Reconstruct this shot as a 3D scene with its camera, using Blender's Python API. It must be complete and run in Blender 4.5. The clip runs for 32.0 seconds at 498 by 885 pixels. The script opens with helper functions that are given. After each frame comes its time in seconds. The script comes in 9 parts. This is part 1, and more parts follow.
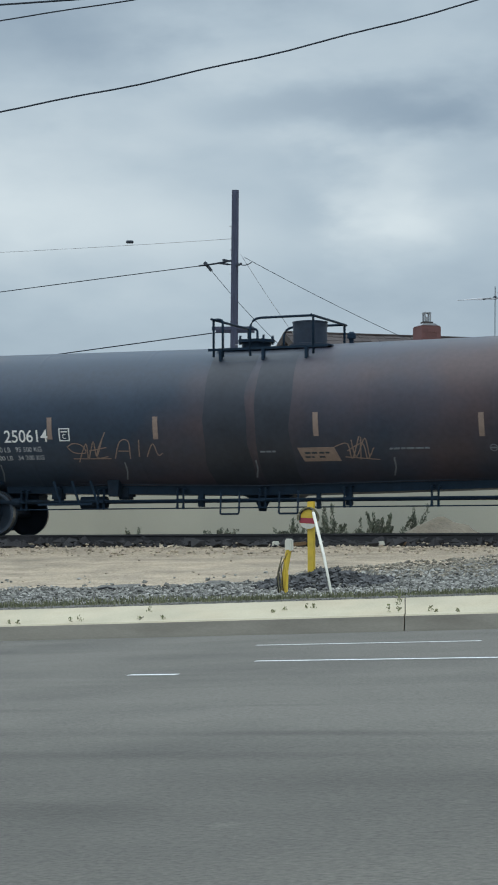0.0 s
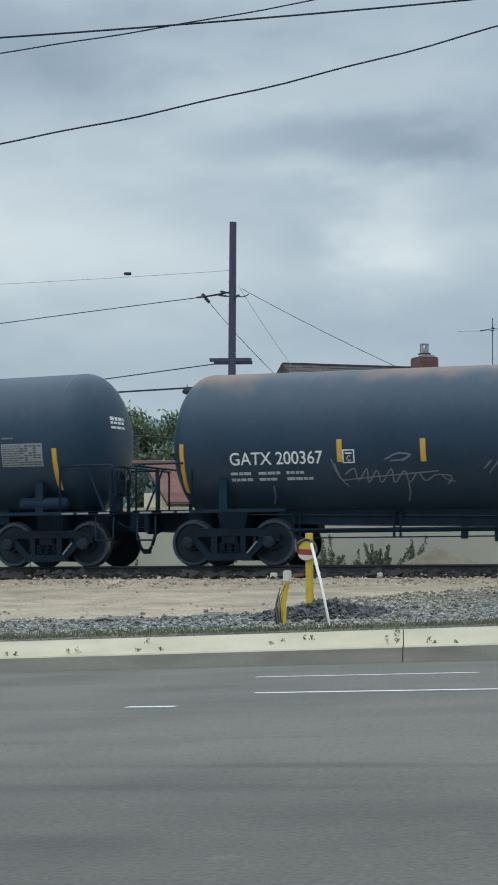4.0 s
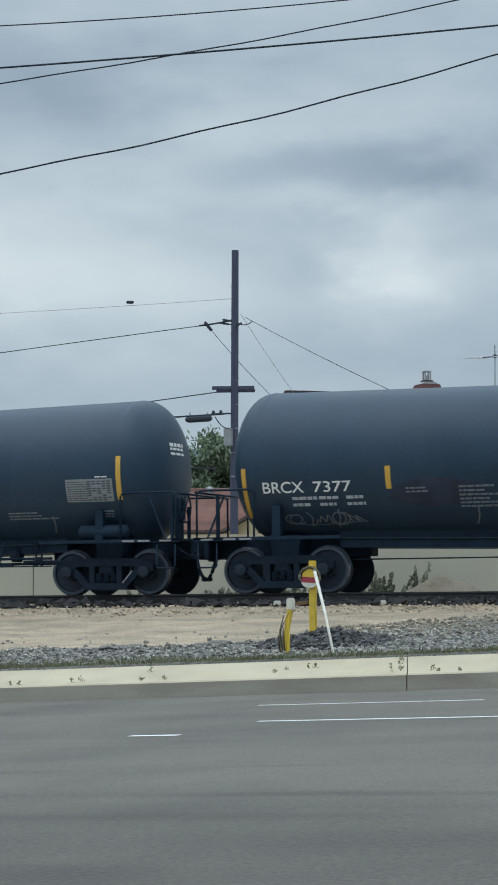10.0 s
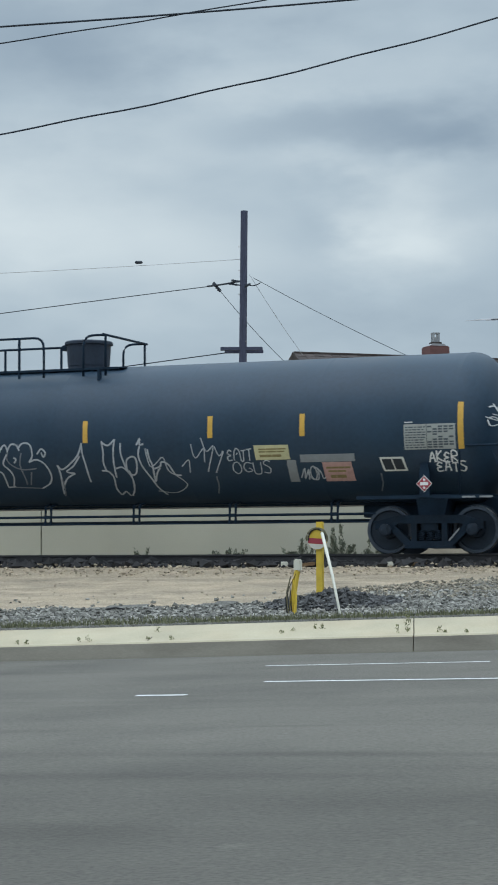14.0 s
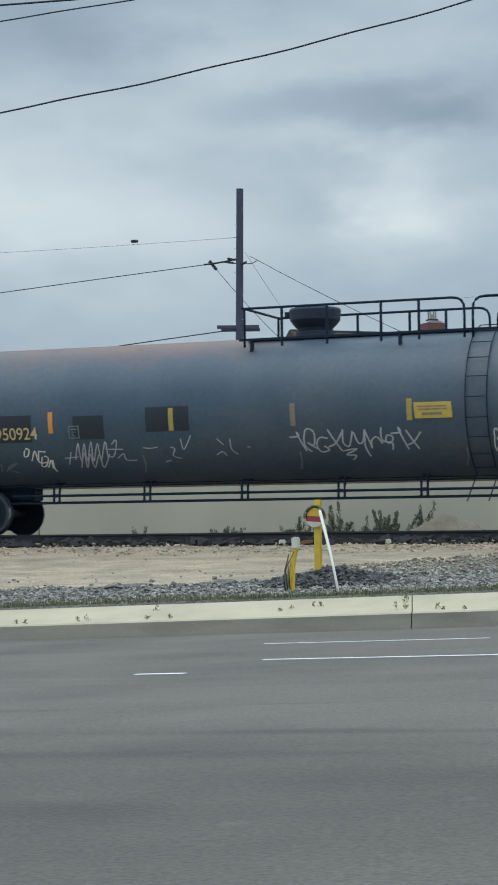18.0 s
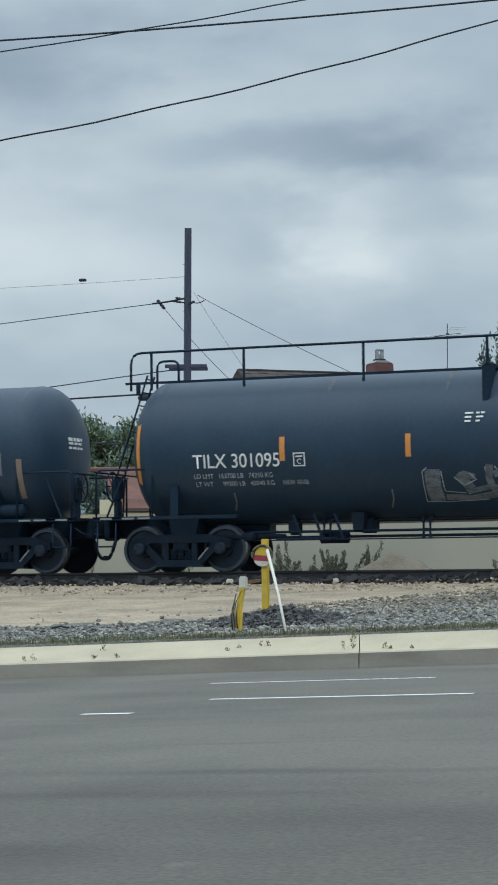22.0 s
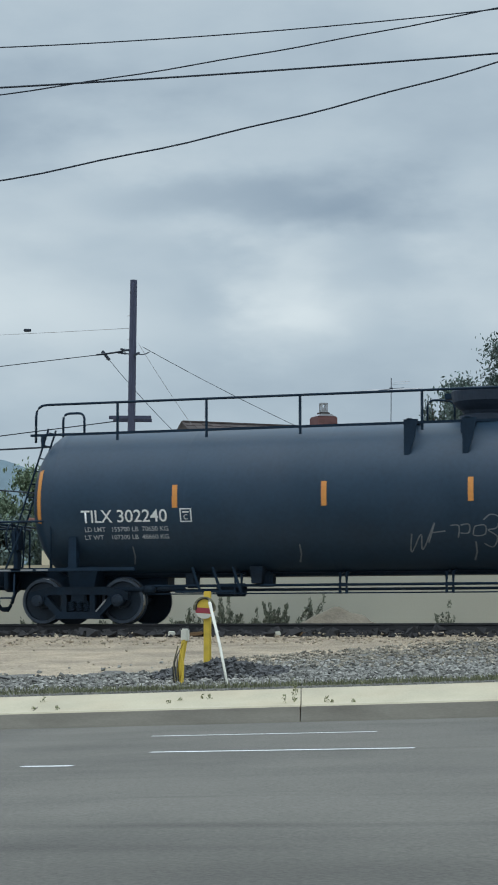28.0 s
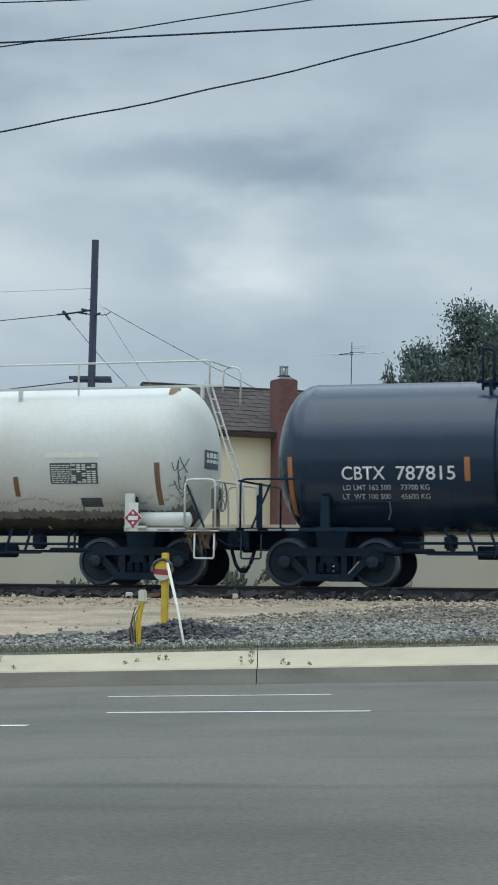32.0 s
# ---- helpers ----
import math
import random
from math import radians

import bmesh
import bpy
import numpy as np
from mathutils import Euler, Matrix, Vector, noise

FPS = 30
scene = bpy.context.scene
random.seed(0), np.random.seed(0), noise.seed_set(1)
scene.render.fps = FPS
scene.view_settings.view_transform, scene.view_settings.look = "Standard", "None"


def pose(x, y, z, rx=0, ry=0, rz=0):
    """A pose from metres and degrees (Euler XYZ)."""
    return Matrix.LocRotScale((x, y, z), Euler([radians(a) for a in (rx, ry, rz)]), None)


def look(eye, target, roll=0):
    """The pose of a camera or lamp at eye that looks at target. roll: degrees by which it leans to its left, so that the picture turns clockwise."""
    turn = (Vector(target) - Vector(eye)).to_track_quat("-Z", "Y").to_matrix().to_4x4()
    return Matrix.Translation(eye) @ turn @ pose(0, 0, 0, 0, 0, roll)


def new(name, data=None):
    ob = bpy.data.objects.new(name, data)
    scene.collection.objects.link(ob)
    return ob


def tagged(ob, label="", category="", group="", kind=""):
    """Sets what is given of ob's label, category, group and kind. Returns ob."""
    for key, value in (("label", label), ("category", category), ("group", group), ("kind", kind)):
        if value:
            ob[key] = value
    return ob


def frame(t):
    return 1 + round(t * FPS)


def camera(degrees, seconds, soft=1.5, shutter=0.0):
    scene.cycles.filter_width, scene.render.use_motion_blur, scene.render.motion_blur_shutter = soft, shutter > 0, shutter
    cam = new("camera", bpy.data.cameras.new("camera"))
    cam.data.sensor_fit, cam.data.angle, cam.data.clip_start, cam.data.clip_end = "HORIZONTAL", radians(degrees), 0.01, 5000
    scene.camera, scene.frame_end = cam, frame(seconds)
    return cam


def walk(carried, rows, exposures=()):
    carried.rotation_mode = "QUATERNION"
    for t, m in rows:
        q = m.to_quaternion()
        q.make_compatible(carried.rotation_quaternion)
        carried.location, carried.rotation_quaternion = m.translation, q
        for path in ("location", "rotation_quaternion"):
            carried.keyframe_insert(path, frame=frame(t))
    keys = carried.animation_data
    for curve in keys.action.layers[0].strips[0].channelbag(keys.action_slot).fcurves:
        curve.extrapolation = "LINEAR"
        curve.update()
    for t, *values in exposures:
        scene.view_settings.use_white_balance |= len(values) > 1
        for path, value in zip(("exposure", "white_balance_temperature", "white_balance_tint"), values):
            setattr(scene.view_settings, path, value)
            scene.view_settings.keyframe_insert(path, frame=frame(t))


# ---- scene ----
cam = camera(14.36, 32.0, soft=1.85, shutter=0.1)
EYE = (0.0, 0.0, 1.4)
PATH = [
    (0.0, 92.69, 0.25, 21.24), (0.5, 92.78, 0.14, 21.34), (1.0, 92.92, 0.17, 21.43), (1.5, 93.07, 0.20, 21.51),
    (2.0, 93.21, 0.32, 21.65), (2.5, 93.36, 0.44, 21.76), (3.0, 93.50, 0.42, 21.73), (3.5, 93.63, 0.31, 21.53),
    (5.5, 93.29, 0.45, 20.19), (6.0, 93.10, 0.36, 20.15), (6.5, 93.02, 0.30, 20.32), (7.0, 93.11, 0.29, 20.69),
    (7.5, 93.36, 0.21, 21.20), (8.0, 93.70, 0.27, 21.64), (8.5, 94.03, 0.32, 21.86), (9.0, 94.32, 0.39, 21.83),
    (9.5, 94.46, 0.45, 21.57), (10.0, 94.41, 0.52, 21.28), (10.5, 94.21, 0.44, 21.06), (11.0, 93.99, 0.35, 20.93),
    (11.5, 93.82, 0.33, 20.85), (12.0, 93.69, 0.29, 20.81), (12.5, 93.60, 0.28, 20.87), (13.0, 93.50, 0.30, 21.02),
    (13.5, 93.40, 0.34, 21.25), (14.0, 93.28, 0.21, 21.49), (14.5, 93.13, 0.23, 21.71), (15.0, 92.97, 0.21, 21.92),
    (15.5, 92.81, 0.33, 22.01), (17.5, 92.72, 0.51, 21.58), (18.0, 92.65, 0.59, 21.43), (18.5, 92.53, 0.64, 21.26),
    (19.0, 92.49, 0.77, 21.08), (19.5, 92.57, 0.77, 20.88), (20.0, 92.77, 0.73, 20.66), (20.5, 93.06, 0.66, 20.43),
    (21.0, 93.33, 0.69, 20.17), (21.5, 93.58, 0.54, 19.98), (22.0, 93.77, 0.56, 19.91), (22.5, 93.93, 0.50, 19.94),
    (23.0, 94.06, 0.42, 20.03), (23.5, 94.21, 0.18, 20.10), (24.0, 94.33, 0.17, 20.12), (24.5, 94.44, 0.21, 20.12),
    (25.0, 94.54, 0.19, 20.12), (25.5, 94.60, 0.22, 20.13), (26.0, 94.60, 0.28, 20.08), (26.5, 94.61, 0.30, 19.91),
    (28.5, 95.38, 0.04, 17.68), (29.0, 94.96, 0.09, 17.36), (29.5, 94.26, 0.27, 17.32), (30.0, 93.67, 0.23, 17.42),
    (30.5, 93.38, 0.10, 17.48), (31.0, 93.54, -0.18, 17.40), (31.5, 93.88, -0.46, 17.23), (32.0, 94.19, -0.55, 17.01),
]
walk(cam, [(t, pose(*EYE, rx, ry, rz)) for t, rx, ry, rz in PATH])

# ---- world, sun, exposure ----
scene.view_settings.exposure = 0.0


CLOUD_AT = (2.3, 0.4, 0.0)
# cloud masses: bearing, height, half width, half height, lighter or darker
CLOUDS = ((-0.094, 0.252, 0.09, 0.024, -0.26), (0.058, 0.212, 0.085, 0.018, -0.34), (0.09, 0.206, 0.05, 0.012, -0.1), (-0.1, 0.157, 0.09, 0.03, 0.24), (0.06, 0.162, 0.05, 0.03, 0.34), (0.07, 0.158, 0.02, 0.012, 0.1), (0.016, 0.17, 0.03, 0.018, -0.2), (0.112, 0.18, 0.04, 0.018, -0.24), (0.02, 0.24, 0.07, 0.014, 0.1), (-0.06, 0.208, 0.06, 0.02, 0.12))


def build_world():
    w = bpy.data.worlds.new("overcast_sky")
    scene.world = w
    w.use_nodes = True
    nt = w.node_tree
    nt.nodes.clear()
    N, L = nt.nodes.new, nt.links.new
    out, bg = N("ShaderNodeOutputWorld"), N("ShaderNodeBackground")
    sky = N("ShaderNodeTexSky")
    sky.sky_type, sky.sun_disc = "NISHITA", False
    sky.sun_elevation, sky.sun_rotation = radians(75), radians(210)
    co, mp, mp2 = N("ShaderNodeTexCoord"), N("ShaderNodeMapping"), N("ShaderNodeMapping")
    mp.inputs["Scale"].default_value = (7.0, 7.0, 16.0)
    mp.inputs["Location"].default_value = CLOUD_AT
    mp2.inputs["Scale"].default_value = (10.0, 10.0, 24.0)
    n1, n2 = N("ShaderNodeTexNoise"), N("ShaderNodeTexNoise")
    n1.inputs["Scale"].default_value, n1.inputs["Detail"].default_value, n1.inputs["Roughness"].default_value = 1.0, 7.0, 0.42
    n2.inputs["Scale"].default_value, n2.inputs["Detail"].default_value, n2.inputs["Roughness"].default_value = 1.0, 6.0, 0.5
    L(co.outputs["Generated"], mp.inputs["Vector"])
    L(co.outputs["Generated"], mp2.inputs["Vector"])
    L(mp.outputs["Vector"], n1.inputs["Vector"])
    L(mp2.outputs["Vector"], n2.inputs["Vector"])
    # cloud decks by height, their edges warped by the noise
    sepz, warp, add = N("ShaderNodeSeparateXYZ"), N("ShaderNodeMapRange"), N("ShaderNodeMath")
    L(co.outputs["Generated"], sepz.inputs[0])
    warp.inputs["From Min"].default_value, warp.inputs["From Max"].default_value = 0.3, 0.7
    warp.inputs["To Min"].default_value, warp.inputs["To Max"].default_value = -0.026, 0.026
    L(n1.outputs["Fac"], warp.inputs["Value"])
    L(sepz.outputs["Z"], add.inputs[0])
    L(warp.outputs["Result"], add.inputs[1])
    deck = N("ShaderNodeValToRGB")
    deck.color_ramp.interpolation = "B_SPLINE"
    de = deck.color_ramp.elements
    de[0].position, de[0].color = 0.0, (0.62, 0.62, 0.62, 1)
    de[1].position, de[1].color = 1.0, (0.5, 0.5, 0.5, 1)
    for z, v in ((0.05, 0.5), (0.1, 0.3), (0.127, 0.42), (0.15, 0.66), (0.178, 0.62), (0.2, 0.5), (0.238, 0.46), (0.26, 0.36), (0.285, 0.42), (0.32, 0.5)):
        q = de.new(z)
        q.color = (v, v, v, 1)
    L(add.outputs[0], deck.inputs["Fac"])
    # single cloud masses above the rails, ragged by the noise
    turn, push, ragged = N("ShaderNodeMapping"), N("ShaderNodeVectorMath"), N("ShaderNodeVectorMath")
    turn.inputs["Rotation"].default_value = (0, 0, radians(-21))
    L(co.outputs["Generated"], turn.inputs["Vector"])
    push.operation = "MULTIPLY_ADD"
    push.inputs[1].default_value, push.inputs[2].default_value = (0.17, 0, 0.075), (-0.085, 0, -0.0375)
    L(n2.outputs["Color"], push.inputs[0])
    ragged.operation = "ADD"
    L(turn.outputs["Vector"], ragged.inputs[0])
    L(push.outputs["Vector"], ragged.inputs[1])
    level = deck.outputs["Color"]
    for cx, cz, wx, wz, v in CLOUDS:
        at, far, fall, plus = N("ShaderNodeMapping"), N("ShaderNodeVectorMath"), N("ShaderNodeMapRange"), N("ShaderNodeMath")
        at.inputs["Location"].default_value = (-cx / wx, 0, -cz / wz)
        at.inputs["Scale"].default_value = (1 / wx, 0, 1 / wz)
        L(ragged.outputs["Vector"], at.inputs["Vector"])
        far.operation = "LENGTH"
        L(at.outputs["Vector"], far.inputs[0])
        fall.interpolation_type = "SMOOTHERSTEP"
        fall.inputs["From Min"].default_value, fall.inputs["From Max"].default_value = 0.0, 1.6
        fall.inputs["To Min"].default_value, fall.inputs["To Max"].default_value = v, 0.0
        L(far.outputs["Value"], fall.inputs["Value"])
        plus.operation = "ADD"
        L(level, plus.inputs[0])
        L(fall.outputs["Result"], plus.inputs[1])
        level = plus.outputs[0]
    mixn = N("ShaderNodeMix")
    mixn.inputs["Factor"].default_value = 0.25
    L(level, mixn.inputs[2])
    spread = N("ShaderNodeMapRange")
    spread.inputs["From Min"].default_value, spread.inputs["From Max"].default_value = 0.3, 0.7
    L(n2.outputs["Fac"], spread.inputs["Value"])
    L(spread.outputs["Result"], mixn.inputs[3])
    ramp = N("ShaderNodeValToRGB")
    els = ramp.color_ramp.elements
    els[0].position, els[0].color = 0.02, (0.24, 0.325, 0.415, 1)
    els[1].position, els[1].color = 0.95, (0.71, 0.8, 0.835, 1)
    mid = els.new(0.45)
    mid.color = (0.445, 0.545, 0.62, 1)
    L(mixn.outputs[0], ramp.inputs["Fac"])
    # overcast skies grow brighter towards the zenith
    sep, grow = N("ShaderNodeSeparateXYZ"), N("ShaderNodeMapRange")
    L(co.outputs["Generated"], sep.inputs[0])
    L(sep.outputs["Z"], grow.inputs["Value"])
    grow.interpolation_type = "SMOOTHSTEP"
    grow.inputs["From Min"].default_value, grow.inputs["From Max"].default_value = 0.45, 0.65
    grow.inputs["To Min"].default_value, grow.inputs["To Max"].default_value = 1.0, 3.05
    vm = N("ShaderNodeVectorMath")
    vm.operation = "SCALE"
    L(ramp.outputs["Color"], vm.inputs[0])
    L(grow.outputs["Result"], vm.inputs["Scale"])
    dim = N("ShaderNodeVectorMath")
    dim.operation = "SCALE"
    dim.inputs["Scale"].default_value = 0.1
    L(sky.outputs["Color"], dim.inputs[0])
    blend = N("ShaderNodeMix")
    blend.data_type = "RGBA"
    blend.inputs["Factor"].default_value = 0.93
    L(dim.outputs["Vector"], blend.inputs[6])
    L(vm.outputs["Vector"], blend.inputs[7])
    L(blend.outputs[2], bg.inputs["Color"])
    bg.inputs["Strength"].default_value = 1.0
    L(bg.outputs["Background"], out.inputs["Surface"])


build_world()
sun = new("sun", bpy.data.lights.new("sun", "SUN"))
sun.data.energy, sun.data.angle, sun.data.color = 0.6, radians(50), (1.0, 0.97, 0.92)
sun.matrix_world = look((0, 0, 60), (8, 14, 0))


# ---- materials ----
def material(name, colour, rough=0.6, metal=0.0, vary=0.25, scale=6.0, fine=60.0, bump=0.15, dist=0.01, tint=None, tint_scale=0.7, tint_amount=0.0, spec=0.5, stretch=(1, 1, 1), island=0.0, per_object=0.0, coords="Object", lane=None, grain=0.4, crown=None, smudge=None, stains=()):
    m = bpy.data.materials.new(name)
    m.use_nodes = True
    nt = m.node_tree
    N, L = nt.nodes.new, nt.links.new
    b = nt.nodes["Principled BSDF"]
    co, mp = N("ShaderNodeTexCoord"), N("ShaderNodeMapping")
    mp.inputs["Scale"].default_value = stretch
    L(co.outputs[coords], mp.inputs["Vector"])
    big, small = N("ShaderNodeTexNoise"), N("ShaderNodeTexNoise")
    big.inputs["Scale"].default_value, big.inputs["Detail"].default_value = scale, 6.0
    small.inputs["Scale"].default_value, small.inputs["Detail"].default_value = fine, 3.0
    L(mp.outputs["Vector"], big.inputs["Vector"])
    L(mp.outputs["Vector"], small.inputs["Vector"])
    mx = N("ShaderNodeMix")
    mx.inputs["Factor"].default_value = grain
    L(big.outputs["Fac"], mx.inputs[2])
    L(small.outputs["Fac"], mx.inputs[3])
    rng = N("ShaderNodeMapRange")
    rng.inputs["From Min"].default_value, rng.inputs["From Max"].default_value = 0.3, 0.7
    rng.inputs["To Min"].default_value, rng.inputs["To Max"].default_value = 1 - vary, 1 + vary
    L(mx.outputs[0], rng.inputs["Value"])
    val = rng.outputs["Result"]
    if island or per_object:
        r = N("ShaderNodeNewGeometry").outputs["Random Per Island"] if island else N("ShaderNodeObjectInfo").outputs["Random"]
        k = island or per_object
        rr, mu = N("ShaderNodeMapRange"), N("ShaderNodeMath")
        rr.inputs["To Min"].default_value, rr.inputs["To Max"].default_value = 1 - k, 1 + k
        L(r, rr.inputs["Value"])
        mu.operation = "MULTIPLY"
        L(val, mu.inputs[0])
        L(rr.outputs["Result"], mu.inputs[1])
        val = mu.outputs[0]
    if lane:
        # an older, darker stretch of surface with a wandering edge
        sp, wob, edge, mu = N("ShaderNodeSeparateXYZ"), N("ShaderNodeMath"), N("ShaderNodeMapRange"), N("ShaderNodeMath")
        L(co.outputs[coords], sp.inputs[0])
        wob.operation = "MULTIPLY_ADD"
        wob.inputs[1].default_value = 5.0
        L(big.outputs["Fac"], wob.inputs[0])
        L(sp.outputs["Y"], wob.inputs[2])
        edge.interpolation_type = "SMOOTHSTEP"
        edge.inputs["From Min"].default_value, edge.inputs["From Max"].default_value = lane[0] + 2.5, lane[1] + 2.5
        edge.inputs["To Min"].default_value, edge.inputs["To Max"].default_value = lane[2], 1.0
        L(wob.outputs[0], edge.inputs["Value"])
        mu.operation = "MULTIPLY"
        L(val, mu.inputs[0])
        L(edge.outputs["Result"], mu.inputs[1])
        val = mu.outputs[0]
    if smudge:
        # long rubber and oil smears along the lanes
        sm, sn, sr, mu = N("ShaderNodeMapping"), N("ShaderNodeTexNoise"), N("ShaderNodeMapRange"), N("ShaderNodeMath")
        sm.inputs["Scale"].default_value = (0.16, 1.1, 1)
        L(co.outputs[coords], sm.inputs["Vector"])
        sn.inputs["Scale"].default_value, sn.inputs["Detail"].default_value = 1.0, 5.0
        L(sm.outputs["Vector"], sn.inputs["Vector"])
        sr.interpolation_type = "SMOOTHSTEP"
        sr.inputs["From Min"].default_value, sr.inputs["From Max"].default_value = 0.54, 0.74
        sr.inputs["To Min"].default_value, sr.inputs["To Max"].default_value = 1.0, smudge
        L(sn.outputs["Fac"], sr.inputs["Value"])
        mu.operation = "MULTIPLY"
        L(val, mu.inputs[0])
        L(sr.outputs["Result"], mu.inputs[1])
        val = mu.outputs[0]
    for sx, sy, hx, hy, keep in stains:
        # a single stain: its place, half width and half depth, what it leaves of the colour
        wob, put, far, fall, mu = N("ShaderNodeVectorMath"), N("ShaderNodeMapping"), N("ShaderNodeVectorMath"), N("ShaderNodeMapRange"), N("ShaderNodeMath")
        wob.operation = "MULTIPLY_ADD"
        wob.inputs[1].default_value = (0.6 * hx, 1.1 * hy, 0)
        L(big.outputs["Color"], wob.inputs[0])
        L(co.outputs[coords], wob.inputs[2])
        put.inputs["Location"].default_value = (-sx / hx - 0.3, -sy / hy - 0.55, 0)
        put.inputs["Scale"].default_value = (1 / hx, 1 / hy, 0)
        L(wob.outputs["Vector"], put.inputs["Vector"])
        far.operation = "LENGTH"
        L(put.outputs["Vector"], far.inputs[0])
        fall.interpolation_type = "SMOOTHSTEP"
        fall.inputs["From Min"].default_value, fall.inputs["From Max"].default_value = 0.1, 1.5
        fall.inputs["To Min"].default_value, fall.inputs["To Max"].default_value = keep, 1.0
        L(far.outputs["Value"], fall.inputs["Value"])
        mu.operation = "MULTIPLY"
        L(val, mu.inputs[0])
        L(fall.outputs["Result"], mu.inputs[1])
        val = mu.outputs[0]
    base = N("ShaderNodeRGB")
    base.outputs[0].default_value = (*colour, 1)
    col = base.outputs[0]
    if tint_amount:
        tn, tr, tm = N("ShaderNodeTexNoise"), N("ShaderNodeMapRange"), N("ShaderNodeMix")
        tn.inputs["Scale"].default_value, tn.inputs["Detail"].default_value = tint_scale, 7.0
        L(mp.outputs["Vector"], tn.inputs["Vector"])
        tr.inputs["From Min"].default_value, tr.inputs["From Max"].default_value = 0.45, 0.7
        tr.inputs["To Max"].default_value = tint_amount
        L(tn.outputs["Fac"], tr.inputs["Value"])
        tm.data_type = "RGBA"
        L(tr.outputs["Result"], tm.inputs["Factor"])
        L(col, tm.inputs[6])
        tm.inputs[7].default_value = (*tint, 1)
        col = tm.outputs[2]
    if crown:
        # old stain along the crown: height it starts and is full, its colour, its stretch along the tank
        sp, wob, up, along, both, st = N("ShaderNodeSeparateXYZ"), N("ShaderNodeMath"), N("ShaderNodeMapRange"), N("ShaderNodeMapRange"), N("ShaderNodeMath"), N("ShaderNodeMix")
        L(co.outputs[coords], sp.inputs[0])
        wob.operation, wob.inputs[1].default_value = "MULTIPLY_ADD", 1.5
        L(big.outputs["Fac"], wob.inputs[0])
        L(sp.outputs["Z"], wob.inputs[2])
        up.interpolation_type = along.interpolation_type = "SMOOTHSTEP"
        up.inputs["From Min"].default_value, up.inputs["From Max"].default_value = crown[0] + 0.75, crown[1] + 0.95
        L(wob.outputs[0], up.inputs["Value"])
        along.inputs["From Min"].default_value, along.inputs["From Max"].default_value = crown[4] + 1.2, crown[4]
        L(sp.outputs["X"], along.inputs["Value"])
        both.operation = "MULTIPLY"
        L(up.outputs["Result"], both.inputs[0])
        L(along.outputs["Result"], both.inputs[1])
        st.data_type = "RGBA"
        L(both.outputs[0], st.inputs["Factor"])
        L(col, st.inputs[6])
        st.inputs[7].default_value = (*crown[2], 1)
        col = st.outputs[2]
    sc = N("ShaderNodeVectorMath")
    sc.operation = "SCALE"
    L(col, sc.inputs[0])
    L(val, sc.inputs["Scale"])
    L(sc.outputs["Vector"], b.inputs["Base Color"])
    ro = N("ShaderNodeMapRange")
    ro.inputs["To Min"].default_value, ro.inputs["To Max"].default_value = max(0.03, rough - 0.1), min(1, rough + 0.1)
    L(mx.outputs[0], ro.inputs["Value"])
    L(ro.outputs["Result"], b.inputs["Roughness"])
    b.inputs["Metallic"].default_value = metal
    b.inputs["Specular IOR Level"].default_value = spec
    if bump:
        bp = N("ShaderNodeBump")
        bp.inputs["Strength"].default_value, bp.inputs["Distance"].default_value = bump, dist
        L(small.outputs["Fac"], bp.inputs["Height"])
        L(bp.outputs["Normal"], b.inputs["Normal"])
    return m


# old oil and tar stains on the road: x, y, half length, half depth, share of the colour left
STAINS = ((-3.6, 12.0, 2.6, 0.16, 0.84), (-4.3, 12.1, 0.8, 0.2, 0.8), (-4.7, 10.7, 1.7, 0.22, 0.82), (-6.3, 10.5, 1.0, 0.4, 0.84), (-3.1, 9.6, 1.1, 0.55, 0.86), (-5.3, 14.4, 0.5, 0.12, 0.84), (-7.6, 14.1, 0.6, 0.2, 0.84), (-4.2, 8.2, 1.3, 0.35, 0.84), (-9.0, 17.6, 3.5, 0.3, 0.9), (-2.36, 8.7, 0.05, 0.07, 1.3), (-3.17, 7.88, 0.06, 0.07, 1.3))
